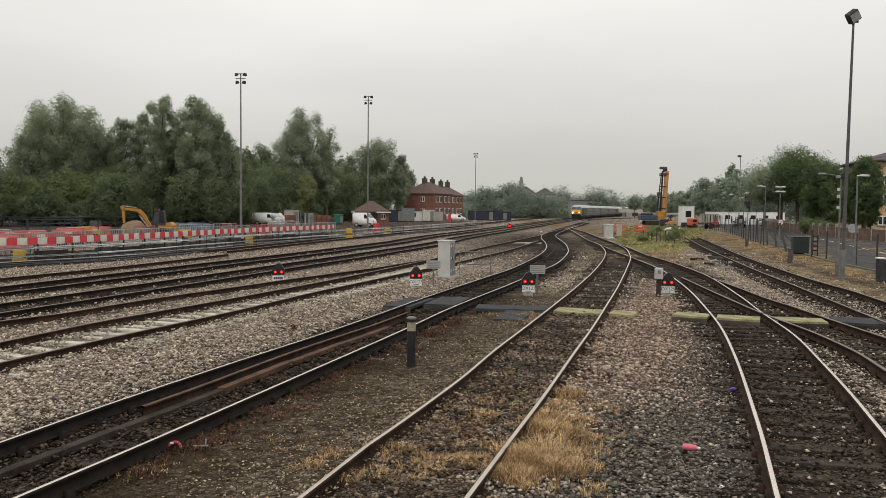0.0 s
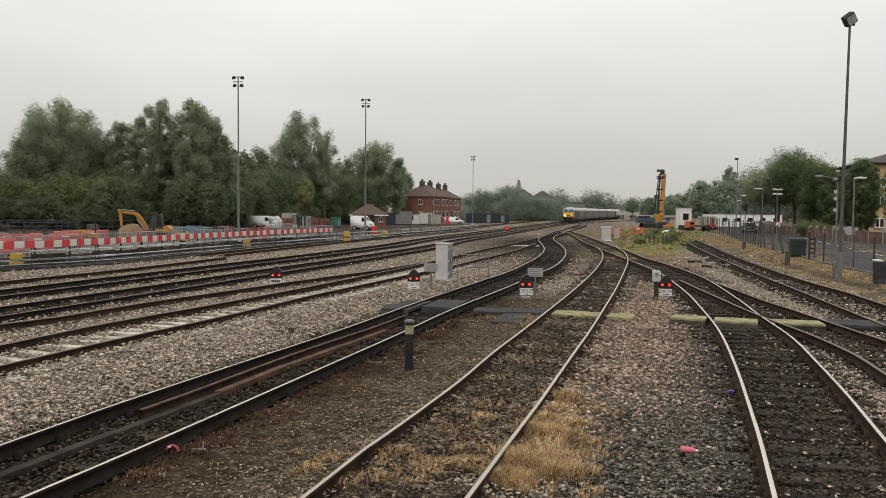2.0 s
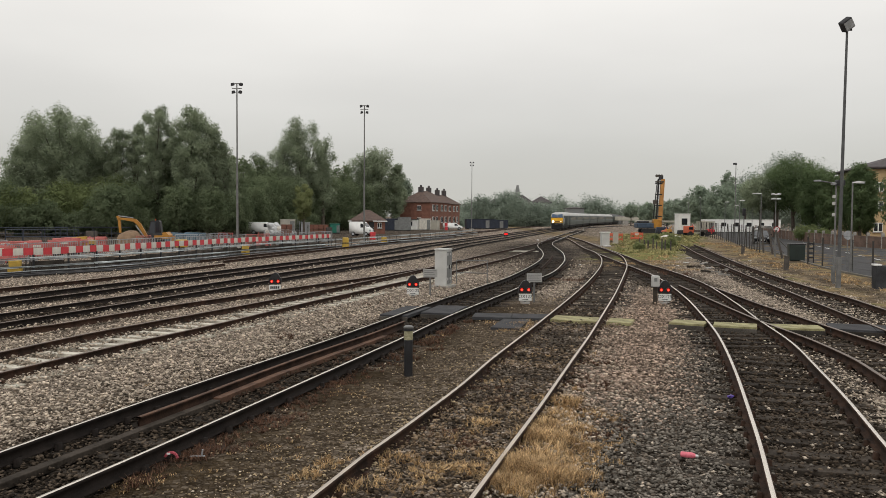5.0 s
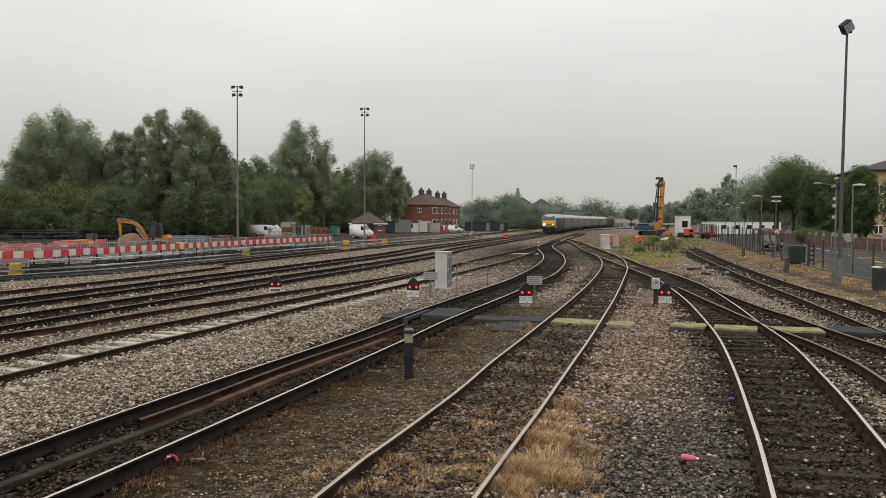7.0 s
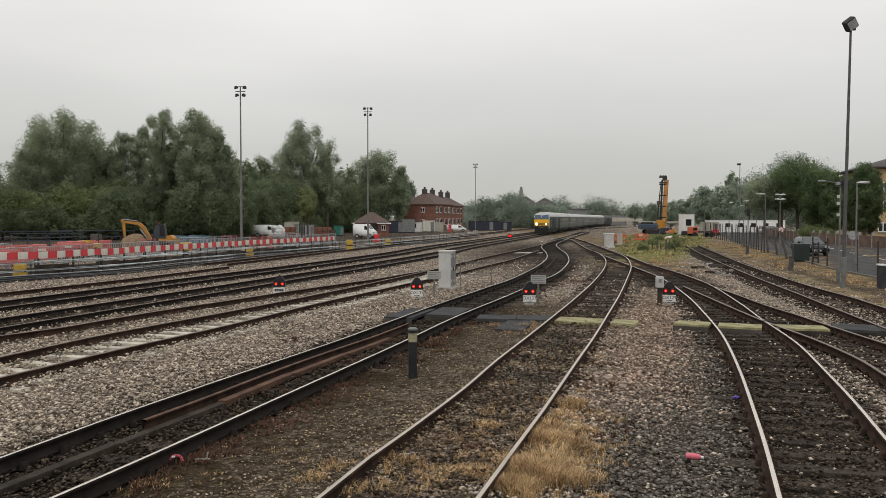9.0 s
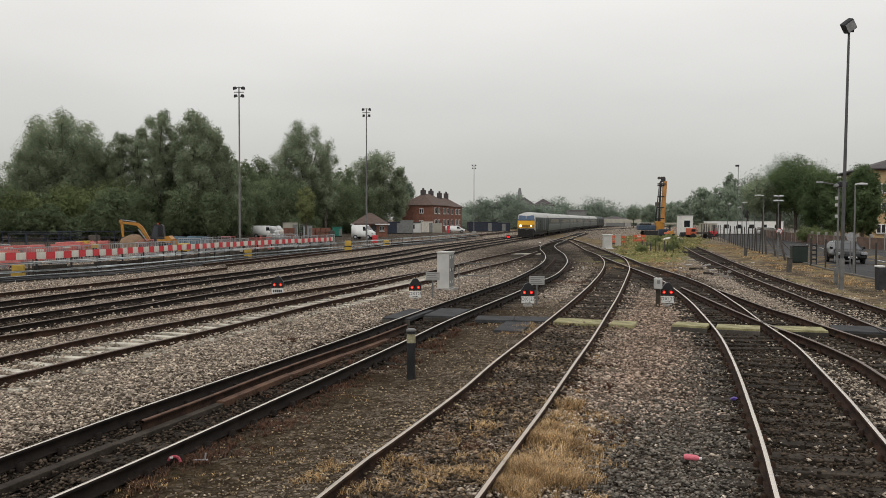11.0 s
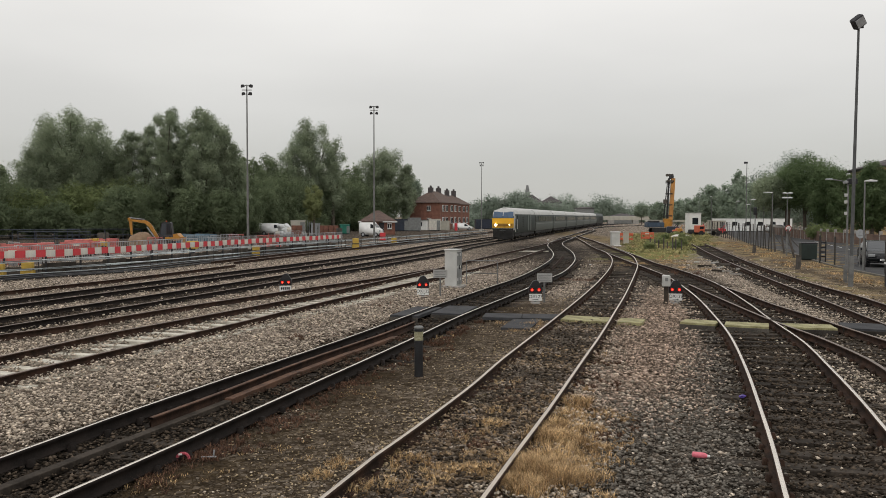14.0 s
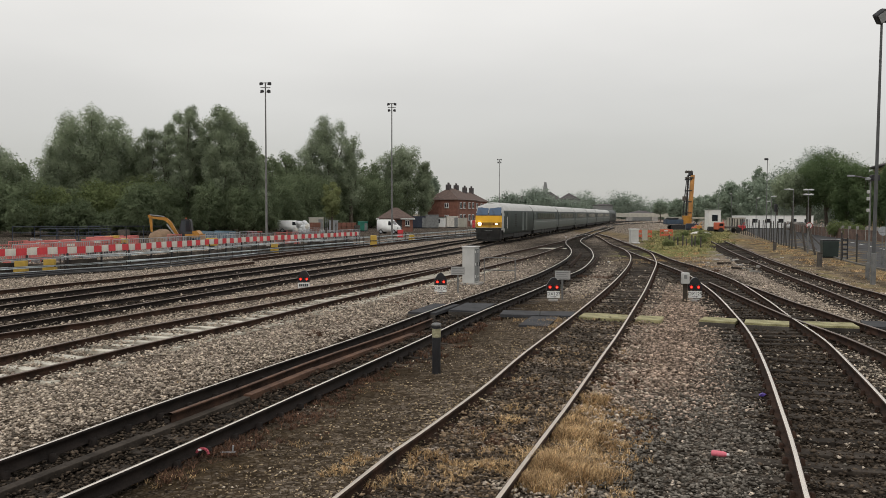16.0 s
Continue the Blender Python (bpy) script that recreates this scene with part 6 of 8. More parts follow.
post_g = thing("timber_ladder", pose(*(-21.90, 124.00, 0.68)[:2], -0.2), "pale ladder leaning by the site store", "ladder")
for x in (-0.2, 0.2):
    part("rail", tube(B(), (x, 0, -0.02), (x, 0.3, 2.3), 0.03, n=6), M_GALV, post_g)
for i in range(7):
    part("rung", tube(B(), (-0.2, 0.04 + 0.04 * i, 0.25 + i * 0.3), (0.2, 0.04 + 0.04 * i, 0.25 + i * 0.3), 0.018, n=5), M_GALV, post_g)


def van(m, length, height, label):
    v = thing("van", m, label, "van", "white vans")
    k, h = length / 2, height
    bm = prism(B(), [(-k, 0.32), (-k, h * 0.93), (-k + 0.15, h), (k * 0.30, h), (k * 0.62, h * 0.62), (k * 0.95, h * 0.50), (k, h * 0.36), (k, 0.32)], "y", -0.85, 0.85)
    bmesh.ops.bevel(bm, geom=list(bm.edges), offset=0.07, segments=2, affect="EDGES")
    part("body", bm, M_WHITE, v, smooth=True)
    for s in (-1, 1):
        part("side_window", prism(B(), [(k * 0.12, h * 0.60), (k * 0.12, h * 0.88), (k * 0.30, h * 0.88), (k * 0.52, h * 0.60)], "y", min(s * 0.84, s * 0.862), max(s * 0.84, s * 0.862)), M_GLASS, v)
        for x in (-k * 0.6, k * 0.62):
            w = part("wheel", tube(B(), (x, s * 0.70, 0.32), (x, s * 0.87, 0.32), 0.32, n=16), M_RUBBER, v)
            part("rim", tube(B(), (x, s * 0.87, 0.32), (x, s * 0.88, 0.32), 0.19, n=12), M_GALV, w)
        part("headlight", box(B(), (k - 0.12, s * 0.66 - 0.13, h * 0.36), (k + 0.015, s * 0.66 + 0.13, h * 0.46), 0.02), M_GALV, v)
    part("windscreen", prism(B(), [(k * 0.34, h * 0.93), (k * 0.60, h * 0.645), (k * 0.635, h * 0.645), (k * 0.375, h * 0.93)], "y", -0.72, 0.72), M_GLASS, v)
    part("bumper", box(B(), (k - 0.1, -0.8, 0.3), (k + 0.05, 0.8, 0.52), 0.04), M_DKGREY, v)
    return v


van(pose(*(-27.43, 125.00, -0.05)[:2], -0.2, 0, 0, 2), 4.2, 1.85, "small white van parked on the works")
van(pose(*(-11.73, 118.00, 0.66)[:2], -0.2, 0, 0, -15), 2.9 * 1.1, 2.05, "white van parked in front of the brick hut")
van(pose(*(2.16, 176.00, 0.61)[:2], -0.2, 0, 0, 6), 4.2, 1.5, "white car parked by the houses")


def excavator(m, label):
    e = thing("excavator", m, label, "excavator")
    for s in (-1, 1):
        bm = prism(B(), [(-1.2, 0.1), (-1.4, 0.35), (-1.2, 0.62), (1.2, 0.62), (1.4, 0.35), (1.2, 0.1)], "y", s * 0.85 - 0.22, s * 0.85 + 0.22)
        part("track", bm, M_RUBBER, e)
    part("turntable", tube(B(), (0, 0, 0.55), (0, 0, 0.8), 0.5), M_BLACK, e)
    part("house", box(B(), (0.0, -0.95, 0.8), (1.6, 0.95, 1.4), 0.12), M_DKGREY, e)
    part("side_panel", box(B(), (0.55, -0.97, 0.85), (1.5, -0.94, 1.15), 0.01), M_DIGGER, e)
    cw = B()
    prism(cw, [(1.35, 0.75), (2.02, 0.8), (2.08, 1.15), (1.75, 1.52), (1.35, 1.45)], "y", -0.95, 0.95)
    part("counterweight", cw, M_DIGGER, e, "yellow rounded counterweight")
    cab = part("cab", prism(B(), [(0.02, 0.8), (-0.06, 1.6), (0.16, 2.62), (0.3, 2.74), (1.0, 2.74), (1.14, 2.62), (1.28, 1.5), (1.28, 0.8)], "y", -0.9, -0.05), M_BLACK, e)
    part("side_window", prism(B(), [(0.06, 1.55), (0.24, 2.55), (0.62, 2.58), (0.62, 1.35), (0.2, 1.35)], "y", -0.925, -0.902), M_SCREENS, cab)
    part("door_window", prism(B(), [(0.7, 1.5), (0.7, 2.58), (1.0, 2.55), (1.12, 1.5)], "y", -0.925, -0.902), M_GLASS, cab)
    part("beacon", tube(B(), (0.6, -0.5, 2.74), (0.6, -0.5, 2.92), 0.06, n=10), M_ORANGE, cab)
    for k in range(5):
        part("roller", tube(B(), (-1.0 + 0.5 * k, -1.09, 0.25), (-1.0 + 0.5 * k, -1.05, 0.25), 0.13, n=10), M_DKGREY, e)

    def arm(name, pts, w0):
        bm = B()
        for (x0, z0, a), (x1, z1, b) in zip(pts, pts[1:]):
            d = Vector((x1 - x0, 0, z1 - z0)).normalized()
            nn = Vector((-d.z, 0, d.x))
            q = [Vector((x0, 0, z0)) + nn * a, Vector((x0, 0, z0)) - nn * a, Vector((x1, 0, z1)) - nn * b, Vector((x1, 0, z1)) + nn * b]
            prism(bm, [(v.x, v.z) for v in q], "y", 0.1, 0.1 + w0)
        return part(name, bm, M_DIGGER, e)
    arm("boom", [(-0.5, 1.0, 0.13), (-1.3, 2.35, 0.18), (-1.75, 2.75, 0.17), (-3.35, 2.95, 0.10)], 0.3)
    arm("dipper", [(-3.55, 3.2, 0.11), (-3.35, 2.8, 0.14), (-3.25, 1.35, 0.09)], 0.26)
    part("hose", tube(B(), (-2.0, 0.2, 2.98), (-3.3, 0.2, 3.06), 0.03, n=6), M_BLACK, e)
    part("ram", tube(B(), (-1.9, 0.25, 3.02), (-3.5, 0.25, 3.22), 0.05), M_GALV, e)
    part("boom_ram", tube(B(), (-0.7, 0.02, 0.95), (-1.6, 0.02, 2.2), 0.07), M_GALV, e)
    part("bucket", prism(B(), [(-3.4, 1.4), (-3.1, 1.35), (-2.75, 0.95), (-2.9, 0.55), (-3.3, 0.5), (-3.15, 0.8)], "y", -0.15, 0.65), M_DKGREY, e)
    part("blade", prism(B(), [(2.1, 0.15), (2.3, 0.2), (2.35, 1.1), (2.2, 0.9)], "y", -0.9, 0.9), M_DIGGER, e)
    return e


excavator(pose(*(-27.06, 76.00, 0.34)[:2], -0.2, 0, 0, 6) @ Matrix.Scale(0.86, 4), "yellow tracked excavator with raised bent arm on the works")
pole_s = thing("thin_pole", pose(*(-22.77, 132.00, 0.37)[:2], -0.2), "thin grey pole rising behind the site store", "pole")
part("shaft", tube(B(), (0, 0, -0.05), (0, 0, 5.0), 0.05, 0.04, 8), M_POST, pole_s)
part("cap", tube(B(), (0, 0, 5.0), (0, 0, 5.08), 0.06, 0.02, 8), M_POST, pole_s)
for (x, y, z), w in (((-41.06, 80.00, 1.15), 8.5), ((-36.29, 85.00, 1.20), 7.5), ((-34.24, 70.00, 0.96), 6.0)):
    f = thing("rail_frame", pose(x, y, -0.2, 0, 0, 5), "dark steel rail frame beside the works", "rail frame", "site rails")
    for z_ in (1.55, 0.95):
        part("rail", tube(B(), (-w / 2, 0, z_), (w / 2, 0, z_), 0.04, n=6), M_NAVY, f)
    for i in range(5):
        part("post", tube(B(), (-w / 2 + i * w / 4, 0, -0.05), (-w / 2 + i * w / 4, 0, 1.6), 0.04, n=6), M_NAVY, f)


# ---- brick hut and the houses ----
def hipped(bm, x0, x1, y0, y1, z0, z1, lip=0.35):
    x0, x1, y0, y1 = x0 - lip, x1 + lip, y0 - lip, y1 + lip
    r = min((x1 - x0), (y1 - y0)) / 2
    if x1 - x0 >= y1 - y0:
        a, b = (x0 + r, (y0 + y1) / 2), (x1 - r, (y0 + y1) / 2)
    else:
        a, b = ((x0 + x1) / 2, y0 + r), ((x0 + x1) / 2, y1 - r)
    c = [bm.verts.new((x, y, z0)) for x, y in ((x0, y0), (x1, y0), (x1, y1), (x0, y1))]
    u = [bm.verts.new((x, y, z0 - 0.12)) for x, y in ((x0, y0), (x1, y0), (x1, y1), (x0, y1))]
    p, q = bm.verts.new((*a, z1)), bm.verts.new((b[0] + 1e-3, b[1] + 1e-3, z1))
    for i in range(4):
        bm.faces.new((c[i], c[(i + 1) % 4], u[(i + 1) % 4], u[i]))
    bm.faces.new(u)
    if x1 - x0 >= y1 - y0:
        fs = ((c[0], c[1], q, p), (c[1], c[2], q), (c[2], c[3], p, q), (c[3], c[0], p))
    else:
        fs = ((c[0], c[1], p), (c[1], c[2], q, p), (c[2], c[3], q), (c[3], c[0], p, q))
    for f in fs:
        bm.faces.new(f)
    return bm


def window_at(h, x, y, z, w, ht, side):
    """A white casement on the front (side 'f') or on the right-hand wall (side 'r')."""
    if side == "f":
        fr = part("window", box(B(), (x - w / 2, y - 0.08, z), (x + w / 2, y + 0.02, z + ht), 0.02), M_WHITE, h)
        for k in (-0.25, 0.25):
            part("pane", box(B(), (x + k * w - w * 0.19, y - 0.095, z + 0.1), (x + k * w + w * 0.19, y - 0.082, z + ht - 0.1)), M_GLASS, fr)
        part("sill", box(B(), (x - w / 2 - 0.1, y - 0.18, z - 0.1), (x + w / 2 + 0.1, y + 0.01, z - 0.004)), M_CONC, fr)
    else:
        fr = part("window", box(B(), (x - 0.02, y - w / 2, z), (x + 0.08, y + w / 2, z + ht), 0.02), M_WHITE, h)
        for k in (-0.25, 0.25):
            part("pane", box(B(), (x + 0.082, y + k * w - w * 0.19, z + 0.1), (x + 0.095, y + k * w + w * 0.19, z + ht - 0.1)), M_GLASS, fr)
        part("sill", box(B(), (x - 0.01, y - w / 2 - 0.1, z - 0.1), (x + 0.18, y + w / 2 + 0.1, z - 0.004)), M_CONC, fr)


hut = thing("brick_hut", pose(*(-12.03, 134.00, 0.49)[:2], -0.2, 0, 0, 6), "small red brick hut with a brown hipped roof and white gutter", "hut")
part("brickwork", box(B(), (-3.0, 0, -0.1), (2.6, 5.0, 2.1)), M_BRICK, hut)
part("roof", hipped(B(), -3.0, 2.6, 0, 5.0, 2.15, 3.9), M_ROOF, hut)
part("gutter", box(B(), (0.6, -0.45, 1.95), (2.95, -0.33, 2.12), 0.01), M_WHITE, hut)
part("gutter", box(B(), (-3.45, -0.45, 1.95), (-2.9, -0.33, 2.12), 0.01), M_WHITE, hut)
window_at(hut, 1.7, 0, 0.9, 0.7, 0.9, "f")
dr = part("door", box(B(), (-0.1, -0.05, -0.05), (0.8, 0.02, 1.9), 0.01), M_BLACK, hut)
part("handle", box(B(), (0.65, -0.09, 0.9), (0.72, -0.05, 1.05)), M_GALV, dr)

rows_h = (((-9.6, 184.00, -0.17), 0), ((-5.6, 204.00, -0.45), 1))
for (x, y, z), k in rows_h:
    h = thing("house", pose(x, y, -0.2, 0, 0, -20), "red brick terraced house with a brown hipped roof and chimneys", "house", "houses by the line")
    W, D = (7.2, 12) if k == 0 else (6.2, 12)
    part("wall", box(B(), (0, 0, -0.1), (W, D, 6.0)), M_BRICK, h)
    part("roof", hipped(B(), 0, W, 0, D, 6.05, 8.7 if k == 0 else 8.3), M_ROOF, h)
    for cx, cy in ((W / 2, 3.6), (W / 2, 8.5)):
        c = part("chimney", box(B(), (cx - 0.45, cy - 0.6, 7.6), (cx + 0.45, cy + 0.6, 9.5), 0.03), M_SLATE, h)
        for i in (-1, 0, 1):
            part("chimney_pot", tube(B(), (cx, cy + i * 0.35, 9.5), (cx, cy + i * 0.35, 9.95), 0.14, 0.11, 8), M_SLATE, c)
    if k == 0:
        window_at(h, 4.6, 0, 4.2, 0.95, 1.1, "f")
        window_at(h, 4.6, 0, 1.5, 0.95, 1.1, "f")
        part("porch_wall", box(B(), (0.2, -3.5, -0.1), (5.4, -0.02, 2.1)), M_WHITE, h, "white rendered single-storey extension")
        part("porch_roof", box(B(), (0.0, -3.7, 2.1), (5.6, 0.0, 2.25), 0.02), M_SLATE, h)
        part("porch_window", box(B(), (3.0, -3.55, 0.8), (4.4, -3.49, 1.7)), M_GLASS, h)
        part("shop_front", box(B(), (5.6, -2.0, -0.1), (9.5, -0.02, 2.0)), M_BEIGE, h)
    for zz in (1.4, 4.1):
        for yy in (2.0, 4.2, 7.5, 10):
            window_at(h, W, yy, zz, 1.3, 1.4, "r")


# ---- the road, fence and lamps on the other side ----
M_WALLB = mat("brown_brick_wall", (0.15, 0.105, 0.085), 0.9, 0, 0.25, 1, 0.3, 10, spec=0.08)
edge = [(12.0, 14.0), (18.71, 31.60), (20.47, 37.76), (21.95, 46.31), (23.98, 54.60), (26.95, 65.50), (33.0, 92.0), (54.0, 164.0), (90, 280)]
wall_line = [(47, 14), (43.5, 50), (42.5, 78), (46.0, 107), (62, 164), (100, 280)]
el, wl_ = smooth_line(edge, 2.0), smooth_line(wall_line, 2.0)
n_ = 60
ia, ib = np.linspace(0, len(el) - 1, n_).astype(int), np.linspace(0, len(wl_) - 1, n_).astype(int)
strips = 8
rv = np.array([[(*(el[a] * (1 - u) + wl_[b] * u), -0.188) for u in np.linspace(0, 1, strips)] for a, b in zip(ia, ib)]).reshape(-1, 3)
rf = np.array([(i * strips + j, i * strips + j + 1, (i + 1) * strips + j + 1, (i + 1) * strips + j) for i in range(n_ - 1) for j in range(strips - 1)])
road = raw("road", rv, rf, M_ASPHALT)
tagged(road, "grey worn asphalt road beside the yard", "road", kind="structure")
M_KERB = mat("grimy_kerb", (0.15, 0.14, 0.12), 0.9, 0, 0.3, 2, 0.3, spec=0.08)
kerb = thing("kerb", pose(0, 0, 0), "low concrete kerb along the road edge", "kerb", kind="structure")
kl = smooth_line(el[2:40], 1.8)
for a, b_ in zip(kl, kl[1:]):
    ob = part("kerb_stone", box(B(), (0.01, -0.1, -0.3), (1.79, 0.06, -0.11), 0.015), M_KERB, kerb)
    ob.matrix_basis = pose(a[0], a[1], 0, 0, 0, math.degrees(math.atan2(b_[1] - a[1], b_[0] - a[0])))
mark = thing("road_marking", pose(0, 0, 0), "worn white road lines on the asphalt", "road marking", kind="structure")
for i in range(12):
    a, b_ = np.array((22.5, 36.0)) + np.array((0.30, 1.15)) * i * 4.6, None
    a = np.array((np.interp(a[1], [36, 55, 90, 130], [24.6, 30.0, 40.5, 53.0]), a[1]))
    ob = part("line", box(B(), (-0.06, 0, -0.186), (0.06, 2.4, -0.183)), M_PLATE, mark)
    ob.matrix_basis = pose(a[0], a[1], 0, 0, 0, -16)
gw = thing("garden_wall", pose(0, 0, 0), "low brown brick wall with concrete posts behind the road", "wall", kind="structure")
ws = smooth_line([(p[0] + 0.4, p[1]) for p in wall_line[1:6]], 3.0)
for i, (a, b_) in enumerate(zip(ws[:60], ws[1:61])):
    ang = math.degrees(math.atan2(b_[1] - a[1], b_[0] - a[0]))
    ob = part("wall_panel", box(B(), (0, -0.12, -0.3), (2.98, 0.12, 0.95), 0.02), M_WALLB, gw)
    ob.matrix_basis = pose(a[0], a[1], 0, 0, 0, ang)
    ob = part("pier", box(B(), (-0.1, -0.14, -0.3), (0.1, 0.14, 1.3), 0.03), M_CONC, gw)
    ob.matrix_basis = pose(a[0], a[1], 0, 0, 0, ang)

# boundary fence: weathered posts and wire
posts = [(21.64, 36.57), (22.06, 39.59), (22.24, 42.29), (22.48, 44.92), (22.74, 48.98), (23.17, 51.93)]
far_run = smooth_line([(26.53, 68.51), (29.36, 78.65), (32.40, 90.30), (35.0, 101.0), (38.8, 118), (43, 138)], 2.4)
bf = thing("boundary_fence", pose(0, 0, 0), "boundary fence of leaning brown posts and thin wire", "fence")
allp = [(p, 1.75, 0.0) for p in posts] + [(tuple(p), 2.2, math.sin(i * 2.3) * 3) for i, p in enumerate(far_run)]
for (x, y), h, lean in allp:
    ob = part("post", box(B(), (-0.036, -0.036, -0.1), (0.036, 0.036, h), 0.01), M_FPOST, bf)
    ob.matrix_basis = pose(x, y, -0.2, lean * 0.4, lean, 10)
for (p, h, _), (q, h2, _) in zip(allp, allp[1:]):
    if math.hypot(p[0] - q[0], p[1] - q[1]) > 12:
        continue
    for z in (0.2, 0.55, 0.9, 1.25, 1.6, 1.9):
        part("wire", tube(B(), (*p, z - 0.2), (*q, z - 0.2), 0.006, n=3), M_FPOST, bf)
for (x, y), h, rx, ry in (((26.38, 65.44), 2.0, 0, -9), ((24.52, 59.07), 2.1, 0, -14), ((26.88, 68.55), 2.1, 0, -5)):
    lp = thing("leaning_post", pose(x, y, -0.2, rx, ry, 0), "old leaning fence post in the verge", "fence post", "leaning posts")
    part("shaft", box(B(), (-0.06, -0.06, -0.1), (0.06, 0.06, h), 0.012), M_RUST, lp)
    part("strut", tube(B(), (0, 0, h * 0.7), (0.9, 0, -0.02), 0.03, n=5), M_RUST, lp)
for (x, y), h in (((19.37, 46.11), 0.72), ((24.26, 66.18), 0.62)):
    sp = thing("stub_post", pose(x, y, -0.2, 0, 3, 20), "short dark timber stub in the dry verge", "post", "stub posts")
    part("shaft", box(B(), (-0.1, -0.1, -0.1), (0.1, 0.1, h), 0.02), M_RUST, sp)
    part("top", box(B(), (-0.105, -0.105, h), (0.105, 0.105, h + 0.03), 0.01), M_TIMBER, sp)
bins = thing("storage_bin", pose(*(23.94, 55.28), -0.2, 0, 0, -12), "large dark green bin standing at the roadside", "bin")
part("body", box(B(), (-0.48, -0.1, 0.05), (0.48, 0.7, 1.12), 0.05, 1.06), mat("dark_green_bin", (0.018, 0.028, 0.024), 0.5, 0, 0.2, 2, 0.05), bins)
part("lid", box(B(), (-0.53, -0.15, 1.12), (0.53, 0.75, 1.2), 0.04), M_BLACK, bins)
part("base", box(B(), (-0.45, 0, -0.02), (0.45, 0.65, 0.06)), M_BLACK, bins)
gate = thing("small_gate", pose(*(23.99, 53.27), -0.2, 0, 0, 0), "narrow dark slatted gate by the bin", "gate")
for z in (0.3, 0.6, 0.9, 1.2):
    part("slat", box(B(), (-0.14, 0, z), (0.14, 0.05, z + 0.1), 0.01), M_BLACK, gate)
for x in (-0.16, 0.16):
    part("upright", box(B(), (x - 0.03, -0.02, -0.05), (x + 0.03, 0.06, 1.4), 0.008), M_BLACK, gate)
cab2 = thing("roadside_cabinet", pose(*(18.33, 34.06), -0.2, 0, 0, -12), "dark grey roadside cabinet with a pale lid", "equipment cabinet")
part("body", box(B(), (-0.32, -0.25, -0.05), (0.45, 0.35, 0.95), 0.03), M_DKGREY, cab2)
part("lid", box(B(), (-0.4, -0.28, 0.95), (-0.1, 0.2, 1.02), 0.02), M_PLATE, cab2)


def street_lamp(x, y, h, label, arm=0.75, twin=False, r=0.045, head=M_PLATE):
    s = thing("street_lamp", pose(x, y, -0.2), label, "street lamp", "street lamps")
    part("sleeve", tube(B(), (0, 0, -0.1), (0, 0, h * 0.28), r * 1.35, r * 1.3), M_POST, s)
    part("pole", tube(B(), (0, 0, h * 0.28), (0, 0, h), r, r * 0.8), M_POST, s)
    for sg in ((1, -1) if twin else (1,)):
        for zz in ((0, -0.35) if twin else (0,)):
            hd = part("lantern", prism(B(), [(0, h + zz), (sg * arm, h + 0.04 + zz), (sg * arm, h + 0.075 + zz), (sg * arm * 0.5, h + 0.11 + zz), (0, h + 0.05 + zz)], "y", -0.08, 0.08), head, s)
            part("lens", box(B(), (min(sg * arm * 0.3, sg * arm), -0.07, h - 0.02 + zz), (max(sg * arm * 0.3, sg * arm), 0.07, h + 0.03 + zz), 0.01), M_GALV, hd)
    return s


big = thing("floodlight_post", pose(*(16.57, 34.23), -0.2, 0, 0.6, 0), "tall dark lamp post with a square floodlight on top", "lamp post")
HT = 10.57 + 0.2
part("base_door", box(B(), (-0.085, -0.085, -0.1), (0.085, 0.085, 1.3), 0.03), M_POST, big)
part("lower_pole", tube(B(), (0, 0, 0), (0, 0, HT * 0.55), 0.075, 0.064, 14), M_MASTDK, big)
part("upper_pole", tube(B(), (0, 0, HT * 0.55), (0, 0, HT), 0.062, 0.045, 14), M_MASTDK, big)
fl = part("floodlight", box(B(), (-0.24, -0.16, -0.05), (0.24, 0.16, 0.42), 0.06), M_DKGREY, big)
fl.matrix_basis = pose(0.05, 0, HT, 20, -38, 0)
part("bracket", box(B(), (-0.2, -0.03, HT - 0.1), (0.2, 0.03, HT + 0.05), 0.01), M_DKGREY, big)
part("lens", box(B(), (-0.2, -0.175, 0.0), (0.2, -0.162, 0.36)), M_GALV, fl)
old = street_lamp(*(17.37, 36.29), 4.4, "old grey lamp post with a curved arm and clamps", arm=-0.2, r=0.042, head=M_GALV)
part("arm", tube(B(), (0, 0, 4.45), (-0.72, 0, 4.56), 0.02, 0.03, 8), M_POST, old)
part("arm_lantern", box(B(), (-0.98, -0.06, 4.53), (-0.7, 0.06, 4.6), 0.02), M_GALV, old)
for z in (3.0, 3.5, 3.8):
    part("clamp", box(B(), (-0.13, -0.06, z), (-0.03, 0.06, z + 0.14), 0.02), M_CABINET, old)
part("camera_box", box(B(), (-0.02, -0.15, 4.35), (0.35, 0.1, 4.6), 0.04), M_BLACK, old)
part("service_box", box(B(), (-0.1, -0.08, 0.1), (0.0, 0.08, 0.8), 0.02), M_POST, old)
street_lamp(*(21.71, 43.52), 4.68 + 0.1, "slim grey street lamp with a flat white lantern", arm=0.62)
street_lamp(*(25.16, 62.00, 0.60)[:2], 4.57 + 0.1, "grey street lamp with white twin lanterns", arm=0.36, twin=True, r=0.036)
